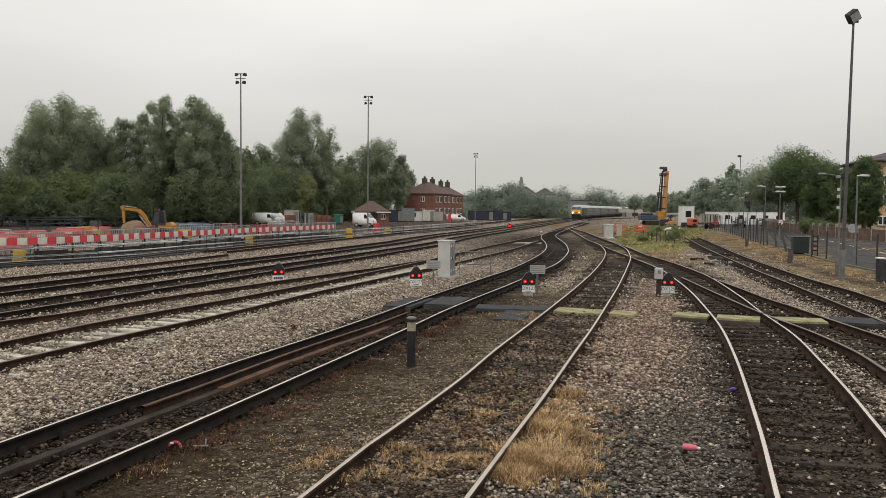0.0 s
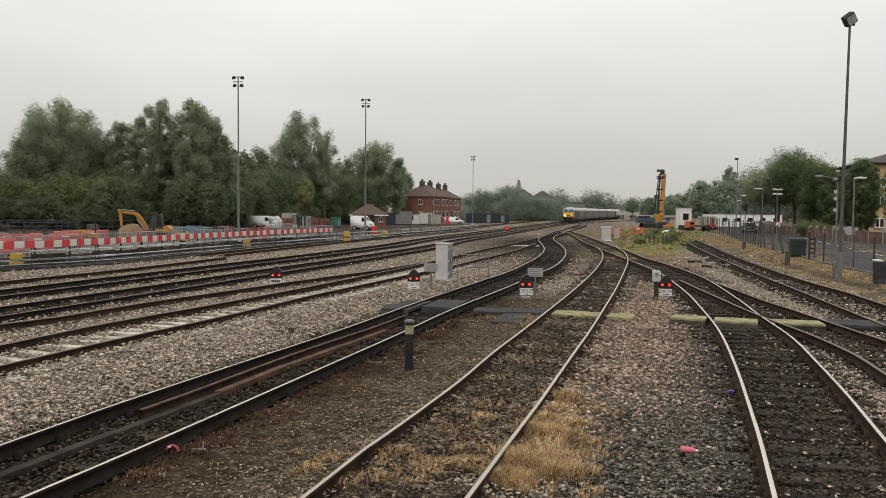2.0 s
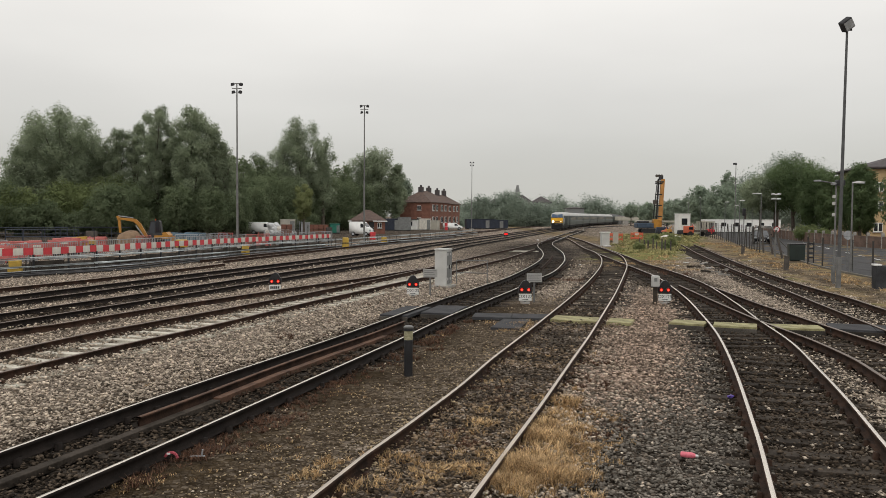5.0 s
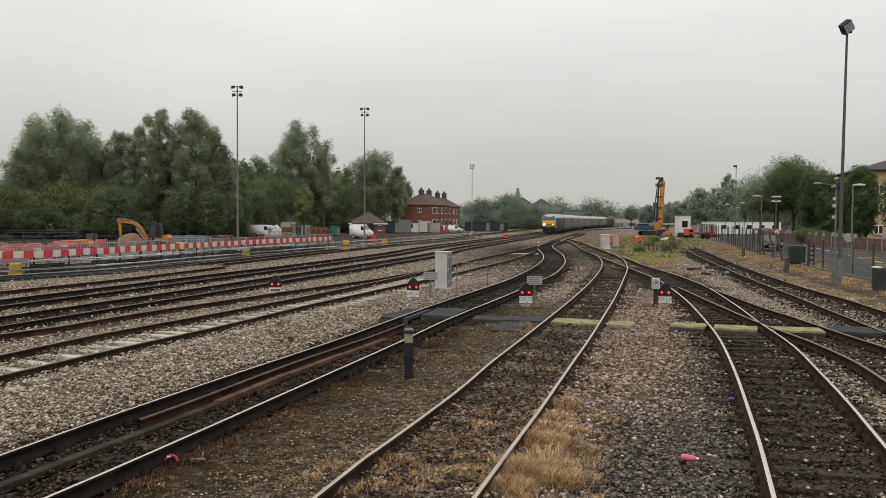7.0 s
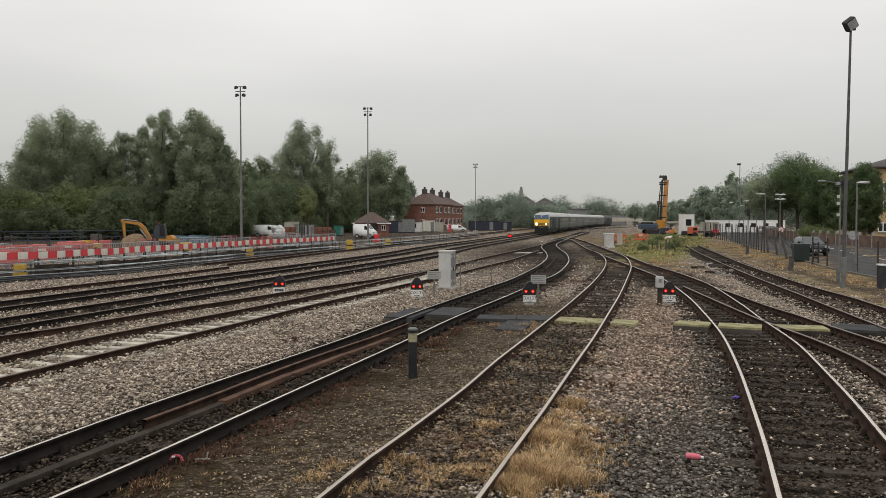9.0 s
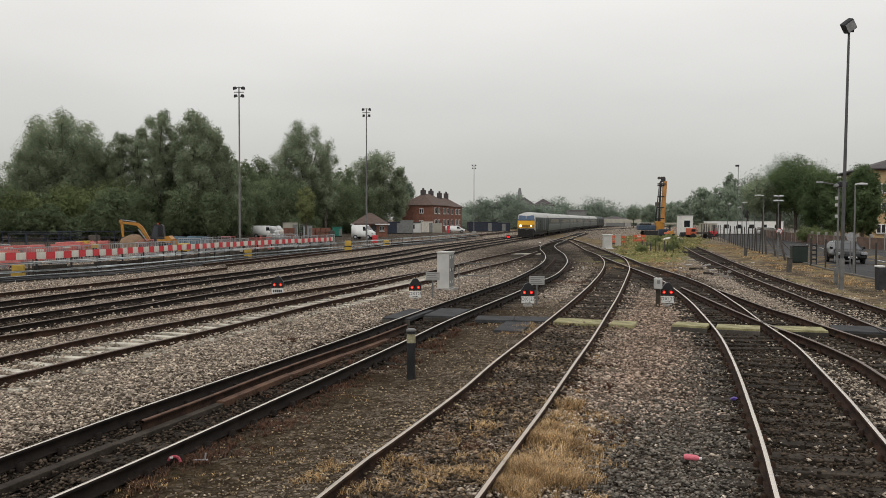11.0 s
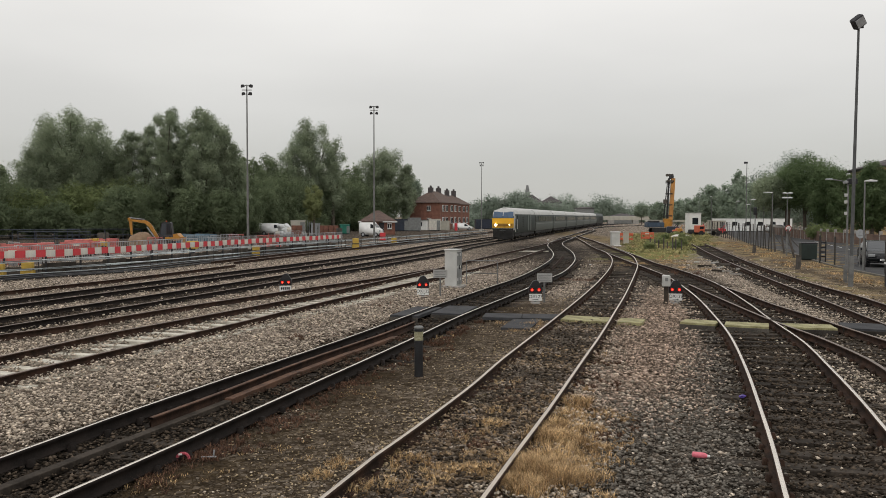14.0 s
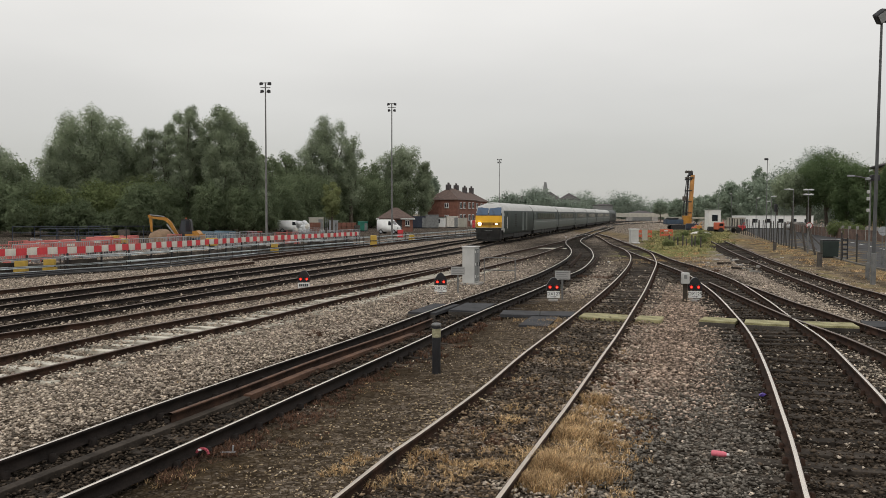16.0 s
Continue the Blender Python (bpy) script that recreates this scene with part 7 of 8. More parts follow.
for (x, y, z), arm, lab in (((28.70, 74.00, 5.07), -0.8, "slim street lamp beside the road"), ((33.29, 92.00, 4.82), 0.55, "distant street lamp with a white lantern"), ((34.40, 100.00, 4.79), 0.45, "distant street lamp with a white lantern"),
                            ((39.93, 112.00, 4.58), 0.5, "distant street lamp with a white lantern"), ((45.27, 120.00, 4.32), 0.5, "distant street lamp beyond the fence"), ((37.72, 120.00, 5.85), -0.2, "thin distant lamp post by the white cabins"), ((41.90, 140.00, 5.40), -0.2, "thin distant lamp post by the white cabins")):
    street_lamp(x, y, z, lab, arm=arm, r=0.042)
fm = thing("floodlight_post", pose(*(53.44, 150.00, 1.71)[:2], -0.2), "far thin floodlight post rising above the trees", "lamp post")
part("pole", tube(B(), (0, 0, -0.1), (0, 0, 12.7), 0.085, 0.06), M_POST, fm)
part("floodlight", box(B(), (-0.5, -0.2, 12.6), (0.12, 0.2, 12.95), 0.06), M_DKGREY, fm)
sig_p = thing("signal_post", pose(*(38.56, 105.00, 2.01)[:2], -0.2), "black colour-light signal on a slim post", "railway signal")
part("post", tube(B(), (0, 0, -0.1), (0, 0, 3.3), 0.06), M_POST, sig_p)
part("head", box(B(), (-0.19, -0.15, 3.2), (0.19, 0.15, 4.15), 0.08), M_BLACK, sig_p)
sign = thing("speed_sign", pose(*(25.00, 61.50, 0.61)[:2], -0.2, 0, 0, 4), "round white speed sign with a red ring on a lamp post", "road sign")
part("rear_bracket", tube(B(), (0, 0, -0.1), (0, 0, 2.3), 0.03), M_POST, sign)
dsk = part("disc", tube(B(), (0, -0.14, 2.06), (0, -0.12, 2.06), 0.24, n=24), M_PLATE, sign)
ring = B()
for i in range(24):
    a0, a1 = 2 * math.pi * i / 24, 2 * math.pi * (i + 1) / 24
    vv = [ring.verts.new((r_ * math.cos(a), -0.144, 2.06 + r_ * math.sin(a))) for a, r_ in ((a0, 0.18), (a1, 0.18), (a1, 0.24), (a0, 0.24))]
    ring.faces.new(vv)
part("red_ring", ring, mat("sign_red", (0.30, 0.03, 0.03), 0.5, bump=0), dsk)
words("numerals", "10", 0.22, pose(0, -0.145, 2.06, 90), M_BLACK, dsk)
sign2 = thing("round_sign", pose(*(23.26, 47.00, 0.74)[:2], -0.2, 0, 0, 0), "grey back of a round road sign", "road sign")
part("post", tube(B(), (0, 0.05, -0.1), (0, 0.05, 2.0), 0.035), M_POST, sign2)
part("disc", tube(B(), (0, 0, 1.95), (0, 0.02, 1.95), 0.26, n=20), M_GALV, sign2)

# parked vehicles past the fence
pk = car("silver car parked beyond the boundary fence")
pk.matrix_basis = pose(*(60.13, 152.00, 1.20)[:2], -0.19, 0, 0, -75)
for o in pk.children_recursive:
    if o.name.startswith(("body", "roof_panel", "pillar", "mirror")):
        o.data.materials[0] = M_CABINET

# white modular offices, the piling rig and the works at the far end
site_box(pose(*(59.92, 165.00, 1.39)[:2], -0.2, 0, 0, -4), 14.8, 3.0, 2.5, M_WHITE, "long white modular site office with dark windows", "modular building", windows=6, door=False)
site_box(pose(*(40.91, 140.00, 1.25)[:2], -0.2, 0, 0, 0), 2.0, 2.4, 3.5, M_WHITE, "white two-storey site cabin stack", "modular building", windows=1, door=False)
site_box(pose(*(45.50, 142.00, 1.34)[:2], -0.2, 0, 0, 0), 2.4, 2.4, 2.2, M_BEIGE, "beige site cabin with a dark doorway", "site cabin")
tr = thing("site_truck", pose(*(39.53, 128.00, 0.94)[:2], -0.2, 0, 0, 8), "red flatbed truck parked by the white cabins", "truck")
part("cab", box(B(), (-1.7, -0.9, 0.5), (-0.7, 0.9, 1.6), 0.12), M_ORANGE, tr)
part("bed", box(B(), (-0.6, -0.95, 0.7), (1.6, 0.95, 1.0), 0.05), M_RUST, tr)
part("window", box(B(), (-1.55, -0.92, 1.05), (-0.9, -0.88, 1.45), 0.02), M_GLASS, tr)
for x in (-1.3, 1.5):
    for s in (-1, 1):
        part("wheel", tube(B(), (x, s * 0.75, 0.4), (x, s * 0.95, 0.4), 0.4, n=16), M_RUBBER, tr)
M_RIGBLUE = mat("faded_blue_plant_paint", (0.05, 0.075, 0.115), 0.5, 0, 0.3, 2, 0.1)
rig = thing("piling_rig", pose(*(38.66, 150.00, 0.91)[:2], -0.2, 0, 0, 0), "yellow-orange piling rig with an upright mast", "piling rig")
for s in (-1, 1):
    part("track", prism(B(), [(-2.4, 0.1), (-2.6, 0.5), (-2.4, 0.9), (2.4, 0.9), (2.6, 0.5), (2.4, 0.1)], "y", s * 1.3 - 0.35, s * 1.3 + 0.35), M_RUBBER, rig)
part("house", box(B(), (-3.4, -1.3, 1.0), (0.6, 1.3, 1.9), 0.15), M_RIGBLUE, rig)
part("engine_cover", box(B(), (-3.2, -1.2, 1.9), (-1.2, 1.2, 2.25), 0.1), M_DKGREY, rig)
part("cab", box(B(), (-0.4, -1.35, 1.0), (0.9, -0.2, 2.6), 0.1), M_DIGGER, rig)
part("mast", box(B(), (0.28, -0.3, 0.6), (0.98, 0.3, 10.0), 0.04), mat("rig_orange_paint", (0.48, 0.23, 0.07), 0.5, 0, 0.2, 1, 0.05), rig, "yellow-orange box mast").matrix_basis = pose(0.3, 0, 0, 0, 3.0, 0)
part("leader", box(B(), (-0.08, -0.18, 1.0), (0.2, 0.18, 10.0), 0.03), M_BLACK, rig, "black drill leader").matrix_basis = pose(0.2, 0, 0, 0, 2.6, 0)
part("head_sheave", box(B(), (0.75, -0.3, 9.8), (1.5, 0.3, 10.5), 0.1), M_DKGREY, rig)
for z in (3.0, 5.0, 7.0, 9.0):
    part("guide", box(B(), (0.1, -0.34, z), (1.3, 0.2, z + 0.2), 0.02), M_BLACK, rig)
for z in range(13):
    part("lattice", tube(B(), (0.05 + 0.03 * z, -0.22, 1.6 + 0.62 * z), (0.5 + 0.03 * z, -0.34, 2.1 + 0.62 * z), 0.035, n=5), M_RUST, rig)
for k in range(3):
    part("hose", tube(B(), (-0.15 - 0.12 * k, -0.1, 1.8), (0.45 - 0.06 * k, -0.1, 9.7 - 0.4 * k), 0.04, n=5), M_BLACK, rig)
part("winch_frame", box(B(), (0.2, -0.5, 9.3), (1.5, 0.5, 9.55), 0.03), M_RUST, rig)
for k in (0.35, 0.8, 1.25):
    part("sheave", tube(B(), (k, -0.1, 10.5), (k, 0.1, 10.5), 0.26, n=14), M_RUST, rig)
part("drill_drive", box(B(), (-0.25, -0.4, 5.3), (0.35, 0.3, 6.1), 0.08), M_RUST, rig)
part("beam", box(B(), (-3.5, -0.3, 2.0), (4.0, 0.3, 2.35), 0.05), M_BEIGE, rig)
for k, (x, y, rz) in enumerate(((19.5, 97.0, 20), (20.3, 96.0, -12), (20.6, 98.5, 35), (23.9, 101.0, 8), (24.3, 102.5, -30), (24.6, 104.0, 60))):
    plastic_barrier(pose(x, y, -0.2, 3 * math.sin(k), 0, rz), "orange-red plastic works barrier standing in the weeds", M_ORANGE, "orange barriers", 0.75)
for (x, y, z), w, h, m_, lab in (((37.44, 140.00, 1.03), 2.2, 1.3, M_NAVY, "dark blue sheeted plant beside the piling rig"), ((37.95, 138.00, 1.16), 1.3, 1.0, M_DIGGER, "small yellow dumper beside the piling rig"), ((36.74, 136.00, 1.36), 0.9, 0.8, M_ORANGE, "orange machine part beside the piling rig"), ((38.57, 132.00, 1.06), 1.6, 0.9, M_DKGREY, "dark skip beside the white cabins"), ((40.45, 134.00, 1.22), 1.0, 1.2, M_RED, "red plant machine beside the white cabins"), ((45.08, 138.00, 1.29), 1.3, 1.0, M_RED, "red plant machine by the offices")):
    t = thing("site_plant", pose(x, y, -0.2, 0, 0, rh.uniform(-20, 20)), lab, "site machine", "plant by the rig")
    part("body", box(B(), (-w / 2, -0.5, 0.25), (w / 2, 0.5, h), 0.12, 0.85), m_, t)
    part("arm", tube(B(), (0, 0, h * 0.8), (w * 0.45, 0, h * 1.5), 0.07, 0.05, 6), m_, t)
    for s in (-1, 1):
        part("wheel", tube(B(), (s * w * 0.32, -0.55, 0.28), (s * w * 0.32, -0.4, 0.28), 0.28, n=12), M_RUBBER, t)
gb = thing("trackside_cabinet", pose(*(16.63, 84.00, 0.34)[:2], -0.2, 0, 0, 6), "grey trackside cabinet with a pale overhanging lid", "equipment cabinet")
part("body", box(B(), (-0.42, -0.3, -0.05), (0.42, 0.3, 1.3), 0.03), M_CABINET, gb)
part("lid", box(B(), (-0.48, -0.38, 1.3), (0.48, 0.38, 1.4), 0.03), M_PLATE, gb)
gb2 = thing("trackside_cabinet", pose(*(18.57, 88.00, 0.35)[:2], -0.2, 0, 0, 6), "narrow beige trackside cabinet in the weeds", "equipment cabinet")
part("body", box(B(), (-0.26, -0.2, -0.05), (0.26, 0.2, 1.25), 0.03), M_BEIGE, gb2)
part("lid", box(B(), (-0.3, -0.24, 1.25), (0.3, 0.24, 1.31), 0.02), M_BEIGE, gb2)
wf = thing("wooden_fence", pose(0, 0, 0), "low line of grey timber stakes in the weeds", "fence")
for i in range(9):
    x, y = (16.91, 71.85)[0] + i * 0.38, (16.91, 71.85)[1] + 0.25 * math.sin(i * 3.0)
    part("stake", box(B(), (x - 0.05, y - 0.05, -0.25), (x + 0.05, y + 0.05, 0.5 + 0.4 * abs(math.sin(i * 1.9))), 0.01), M_RUST, wf)

# buff apartment block
blk = thing("apartment_block", pose(*(54.66, 106.00, 1.36)[:2], -0.2, 0, 0, -12), "buff brick apartment block with a dark slate roof", "apartment building")
part("wall", box(B(), (0, 0, -0.1), (16, 14, 9.3)), M_BUFF, blk)
part("string_course", box(B(), (-0.05, -0.06, 5.4), (16, 0.0, 5.65)), M_BEIGE, blk)
part("eaves", box(B(), (-0.5, -0.5, 9.3), (16.5, 14.5, 9.55), 0.03), M_SLATE, blk)
part("roof", hipped(B(), 0, 16, 0, 14, 9.56, 12.0, 0.7), M_SLATE, blk)
for z in (1.2, 4.0, 6.4):
    for x in (1.5, 4.5, 8.0, 11.0, 14.0):
        window_at(blk, x, 0, z, 1.1, 1.2, "f")


# ---- trees ----
def leaf_mat(name, color, tint):
    m = mat(name, color, 0.75, 0, 0.35, 0.35, 0, tint=tint, island=0.1, spec=0.04)
    n, l = m.node_tree.nodes, m.node_tree.links
    b = n["Principled BSDF"]
    tr_ = n.new("ShaderNodeBsdfTranslucent")
    col = b.inputs["Base Color"].links[0].from_socket
    l.new(col, tr_.inputs[0])
    mx = n.new("ShaderNodeMixShader")
    mx.inputs[0].default_value = 0.5
    l.new(b.outputs[0], mx.inputs[1])
    l.new(tr_.outputs[0], mx.inputs[2])
    l.new(mx.outputs[0], n["Material Output"].inputs[0])
    return m


# far-tree and woodland leaves (4 and 6) carry haze in their paler, bluer colour
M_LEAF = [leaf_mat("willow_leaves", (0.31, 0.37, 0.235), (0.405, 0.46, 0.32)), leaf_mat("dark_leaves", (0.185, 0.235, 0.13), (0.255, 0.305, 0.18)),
          leaf_mat("bright_leaves", (0.195, 0.245, 0.105), (0.28, 0.325, 0.15)), leaf_mat("pale_leaves", (0.28, 0.32, 0.14), (0.38, 0.41, 0.2)), leaf_mat("hazed_distant_leaves", (0.31, 0.385, 0.285), (0.41, 0.48, 0.37)), leaf_mat("maple_leaves", (0.125, 0.185, 0.085), (0.19, 0.25, 0.125)), leaf_mat("hazed_woodland_leaves", (0.30, 0.36, 0.285), (0.37, 0.43, 0.35))]


def unit(v):
    return v / np.linalg.norm(v, axis=1)[:, None]


def leaves(r, blobs, n, size, wispy=False):
    """Leaves in soft sprays over a set of ellipsoids and larger ones inside; points, triangles, normals."""
    blobs = np.array(blobs)
    area = blobs[:, 3] * blobs[:, 4] + 0.01
    rr = np.stack([blobs[:, 3], blobs[:, 3], blobs[:, 4]], 1)
    m = max(len(blobs) * 8, n // 70)
    kb = r.choice(len(blobs), m, p=area / area.sum())
    d1 = unit(unit(r.normal(0, 1, (m, 3))) + (0, 0, 0.2))
    cc = blobs[kb, :3] + d1 * rr[kb] * r.uniform(0.55, 1.0, (m, 1))
    cr = blobs[kb, 3] * r.uniform(0.2, 0.46, m)
    n1 = int(n * 0.52)
    k = r.choice(m, n1, p=cr ** 1.7 / (cr ** 1.7).sum())
    d2 = unit(unit(r.normal(0, 1, (n1, 3))) + (0, 0, 0.2))
    c1 = cc[k] + d2 * cr[k][:, None] * r.uniform(0.05, 1, (n1, 1)) ** 0.5 * ((1, 1, 1.3) if wispy else (1.1, 1.1, 0.8))
    if wispy:
        c1[:, 2] -= cr[k] * 0.6 * r.uniform(0, 1, n1) ** 2
    sh1 = d2 * 0.7 + d1[k] * 0.6
    n2 = n - n1
    kb2 = r.choice(len(blobs), n2, p=area / area.sum())
    d3 = unit(r.normal(0, 1, (n2, 3)))
    deep = r.uniform(0.08, 1, (n2, 1)) ** 0.5
    c2 = blobs[kb2, :3] + d3 * rr[kb2] * deep
    c = np.vstack([c1, c2])
    shade = unit(np.vstack([sh1, d3]) + (0, 0, 0.25) + r.normal(0, 0.2, (n, 3)))
    g = unit(shade + r.normal(0, 0.35, (n, 3)))
    a = unit(np.cross(g, r.normal(0, 1, (n, 3))))
    b = np.cross(g, a)
    s = size * r.uniform(0.55, 1.3, n)[:, None]
    s[n1:] *= 2.3 - 1.3 * deep
    v = np.stack([c + a * s, c - a * s * 0.8 + b * s * 0.6, c - a * s * 0.8 - b * s * 0.6], 1).reshape(-1, 3)
    return v, np.arange(n * 3).reshape(-1, 3), np.repeat(shade, 3, 0)


def foliage(name, blobs, r, n, size, material, parent=None, wispy=False):
    v, f, nn = leaves(r, blobs, n, size, wispy)
    ob = raw(name, v, f, material, parent)
    ob.data.shade_smooth()
    ob.data.normals_split_custom_set_from_vertices(nn)
    return ob


def tree(x, y, h, w, kind, label, seed, low=0.25, n=4200, size=0.34, name="tree", cat="tree", lumps=16, lobe=1.0):
    """Trunk, limbs and an uneven crown made of leaf clumps; h high, w half-wide."""
    r = np.random.RandomState(seed)
    h = h * (1.045 if cat == "tree" else 1.0)
    w = w * (1.14 if kind == 0 else 1.0)
    t = thing(name, pose(x, y, -0.2, 0, 0, float(r.uniform(0, 360))), label, cat)
    bm = B()
    blobs = []
    tr = 0.018 * h + 0.05
    tube(bm, (0, 0, -0.2), (r.normal() * 0.2, r.normal() * 0.2, h * 0.5), tr, tr * 0.55, 8)
    cz, rz = h * (1 + low) / 2, h * (1 - low) / 2
    for i in range(lumps):
        v = 1 - 2 * (i + 0.5) / lumps
        ang = i * 2.39996 + r.uniform(-0.4, 0.4)
        ring = math.sqrt(1 - v * v) * (1.0 if v < 0.3 else 1.12) if kind != 0 else (1 - abs(v) ** 2.6) ** 0.5 * (1.08 if v > 0 else 0.9)
        br = w * (r.uniform(0.28, 0.43) * (1.25 if w < 3.6 else 1.0) if kind == 0 else r.uniform(0.30, 0.46)) * max(0.85, lobe)
        k = r.uniform(0.72, 0.96) if kind == 0 else r.uniform(0.74, 0.98)
        c = (math.cos(ang) * ring * max(0.1, w - br) * k, math.sin(ang) * ring * max(0.1, w - br) * k, cz + v * max(0.2, rz - br * 0.9) * (k * 0.25 + 0.75))
        blobs.append((*c, br, br * r.uniform(0.75, 1.3)))
        if i % 2 == 0:
            z0 = min(c[2] * 0.6, h * 0.5)
            tube(bm, (0, 0, z0), (c[0] * 0.85, c[1] * 0.85, c[2]), tr * 0.38, tr * 0.08, 5)
    heart = 0.5 if kind == 0 else 0.68
    blobs.append((0, 0, cz - rz * 0.16, w * heart, rz * (heart + 0.08)))
    if kind == 0:
        blobs.append((0, 0, cz + rz * 0.34, w * 0.36, rz * 0.42))
    part("trunk", bm, M_BARK, t)
    wispy = kind == 0
    foliage("crown", blobs, r, int(n * (5.2 if kind == 0 else 3.2)), size * (0.39 if kind == 0 else 0.47 if size > 0.2 else 0.6), M_LEAF[kind], t, wispy)
    return t


def row(specs):
    for i, (p, top, half, kind, lab, opts) in enumerate(specs):
        tree(p[0], p[1], top + 0.2, half, kind, lab, 50 + i + int(abs(p[0]) * 7), **opts)


WIL = "tall grey-green willow with an open ragged crown"
DRK = "dense dark green tree in the belt behind the works"
row([
    ((-54.08, 116.00, 1.43), 17.66, 5.9, 0, WIL, dict(low=0.22, n=8500, size=0.30, lumps=26, lobe=0.8)), ((-58.37, 113.00, 1.44), 11.84, 2.9, 0, WIL, dict(low=0.3, n=2600, size=0.28, lobe=0.8)),
    ((-52.47, 120.00, 1.41), 14.92, 3.2, 0, WIL, dict(low=0.3, n=3000, size=0.28, lobe=0.8)), ((-59.75, 120.00, 1.37), 15.54, 2.9, 0, WIL, dict(low=0.3, n=2600, size=0.28, lobe=0.75)),
    ((-46.88, 118.00, 1.45), 14.90, 2.2, 0, WIL, dict(low=0.35, n=2200, size=0.26, lobe=0.75)), ((-44.65, 119.00, 1.46), 15.18, 2.3, 0, WIL, dict(low=0.35, n=2300, size=0.26, lobe=0.75)),
    ((-40.91, 117.00, 1.49), 17.78, 3.3, 0, WIL, dict(low=0.25, n=4600, size=0.28, lumps=20, lobe=0.85)), ((-34.82, 115.00, 1.54), 17.55, 3.7, 0, WIL, dict(low=0.22, n=6200, size=0.30, lumps=22, lobe=0.9)),
    ((-32.77, 117.00, 1.54), 15.51, 2.0, 0, WIL, dict(low=0.4, n=1700, size=0.26, lobe=0.8)), ((-31.77, 119.00, 1.53), 13.13, 2.5, 0, WIL, dict(low=0.2, n=2600, size=0.28)),
    ((-50.16, 121.00, 1.41), 12.38, 2.6, 0, WIL, dict(low=0.1, n=2600, size=0.28)), ((-33.02, 128.00, 1.44), 11.82, 2.8, 1, DRK, dict(low=0.05, n=2600, size=0.3)),
    ((-38.74, 119.00, 1.49), 15.21, 2.6, 1, DRK, dict(low=0.2, n=3200, size=0.3)), ((-33.98, 152.00, 1.23), 14.18, 3.9, 1, DRK, dict(low=0.1, n=3600, size=0.32)),
    ((-30.39, 154.00, 1.24), 16.25, 3.6, 0, WIL, dict(low=0.1, n=3000, size=0.3)), ((-26.70, 156.00, 1.24), 20.82, 4.6, 0, WIL, dict(low=0.12, n=6200, size=0.31, lumps=22)), ((-22.97, 157.00, 1.25), 17.42, 3.1, 0, WIL, dict(low=0.12, n=3000, size=0.3)),
    ((-21.37, 172.00, 1.13), 13.31, 3.9, 1, DRK, dict(low=0.08, n=3200, size=0.34)), ((-17.50, 176.00, 1.12), 15.63, 3.8, 0, WIL, dict(low=0.1, n=3000, size=0.33)), ((-14.26, 178.00, 1.12), 17.26, 4.4, 0, WIL, dict(low=0.08, n=4600, size=0.34, lumps=20)), ((-10.3, 180.00, 1.14), 14.2, 2.5, 0, WIL, dict(low=0.08, n=3600, size=0.34)),
    ((-10.2, 205.00, 0.84), 11.8, 4.0, 4, "distant hazy green tree behind the houses", dict(low=0.1, n=2200, size=0.5)), ((-20.03, 118.00, 0.78), 7.20, 1.8, 3, "pale green young tree in front of the dark belt", dict(low=0.25, n=2600, size=0.2, lumps=12)),
    ((-65.28, 116.00, 1.38), 9.99, 3.0, 1, DRK, dict(low=0.1, n=3000, size=0.3)), ((-66.35, 112.00, 1.40), 12.56, 4.0, 0, WIL, dict(low=0.1, n=3600, size=0.3)), ((-34.48, 142.00, 1.32), 12.73, 2.9, 1, DRK, dict(low=0.05, n=2600, size=0.3)),
])
# the thick dark undergrowth belt in front of them
rb = np.random.RandomState(31)
for i in range(20):
    u = i / 19
    y = float(np.interp(u, [0, 0.5, 0.72, 1], [103, 122, 150, 180])) + float(rb.uniform(-2, 2))
    x = np.interp(u, [0, 0.5, 0.72, 1], [-59.95, -37.36, -29.39, -14.6])
    kind = 2 if i in (4, 5, 6, 2) else 1
    tree(float(x), y, np.interp(u, [0, 0.25, 0.5, 1], [7.2, 7.6, 9.6, 12.0]) + float(rb.uniform(-0.8, 0.9)), 3.9 + 1.3 * u, kind, "dense bramble and scrub undergrowth below the willows" if kind == 2 else "dark overgrown shrub in the tree belt", 300 + i, low=0.0, n=3600, size=0.27, name="shrub", cat="shrub", lumps=20, lobe=1.1)
for i in range(17):
    u = (i + 0.5) / 17
    x = np.interp(u, [0, 0.5, 0.72, 1], [-56.60, -36.24, -28.71, -14.0])
    tree(float(x), float(np.interp(u, [0, 0.5, 0.72, 1], [99, 117, 144, 174])) + float(rb.uniform(-2, 2)), float(rb.uniform(3.2, 5.2)), 2.6, 1, "low dark shrub at the edge of the works", 340 + i, low=0.0, n=1900, size=0.24, name="shrub", cat="shrub", lumps=12, lobe=1.1)

for i, (x, y, z) in enumerate(((-36.00, 112.00, 1.56), (-34.52, 114.00, 1.55), (-32.11, 113.00, 1.57), (-31.42, 118.00, 1.54), (-30.63, 122.00, 1.51), (-30.69, 134.00, 1.40), (-43.84, 107.00, 1.56), (-43.13, 108.00, 1.56))):
    tree(x, y, float(rb.uniform(6.5, 8.5)), 3.2, 1, "dark overgrown shrub in the tree belt", 380 + i, low=0.0, n=2600, size=0.26, name="shrub", cat="shrub", lumps=18, lobe=1.1)

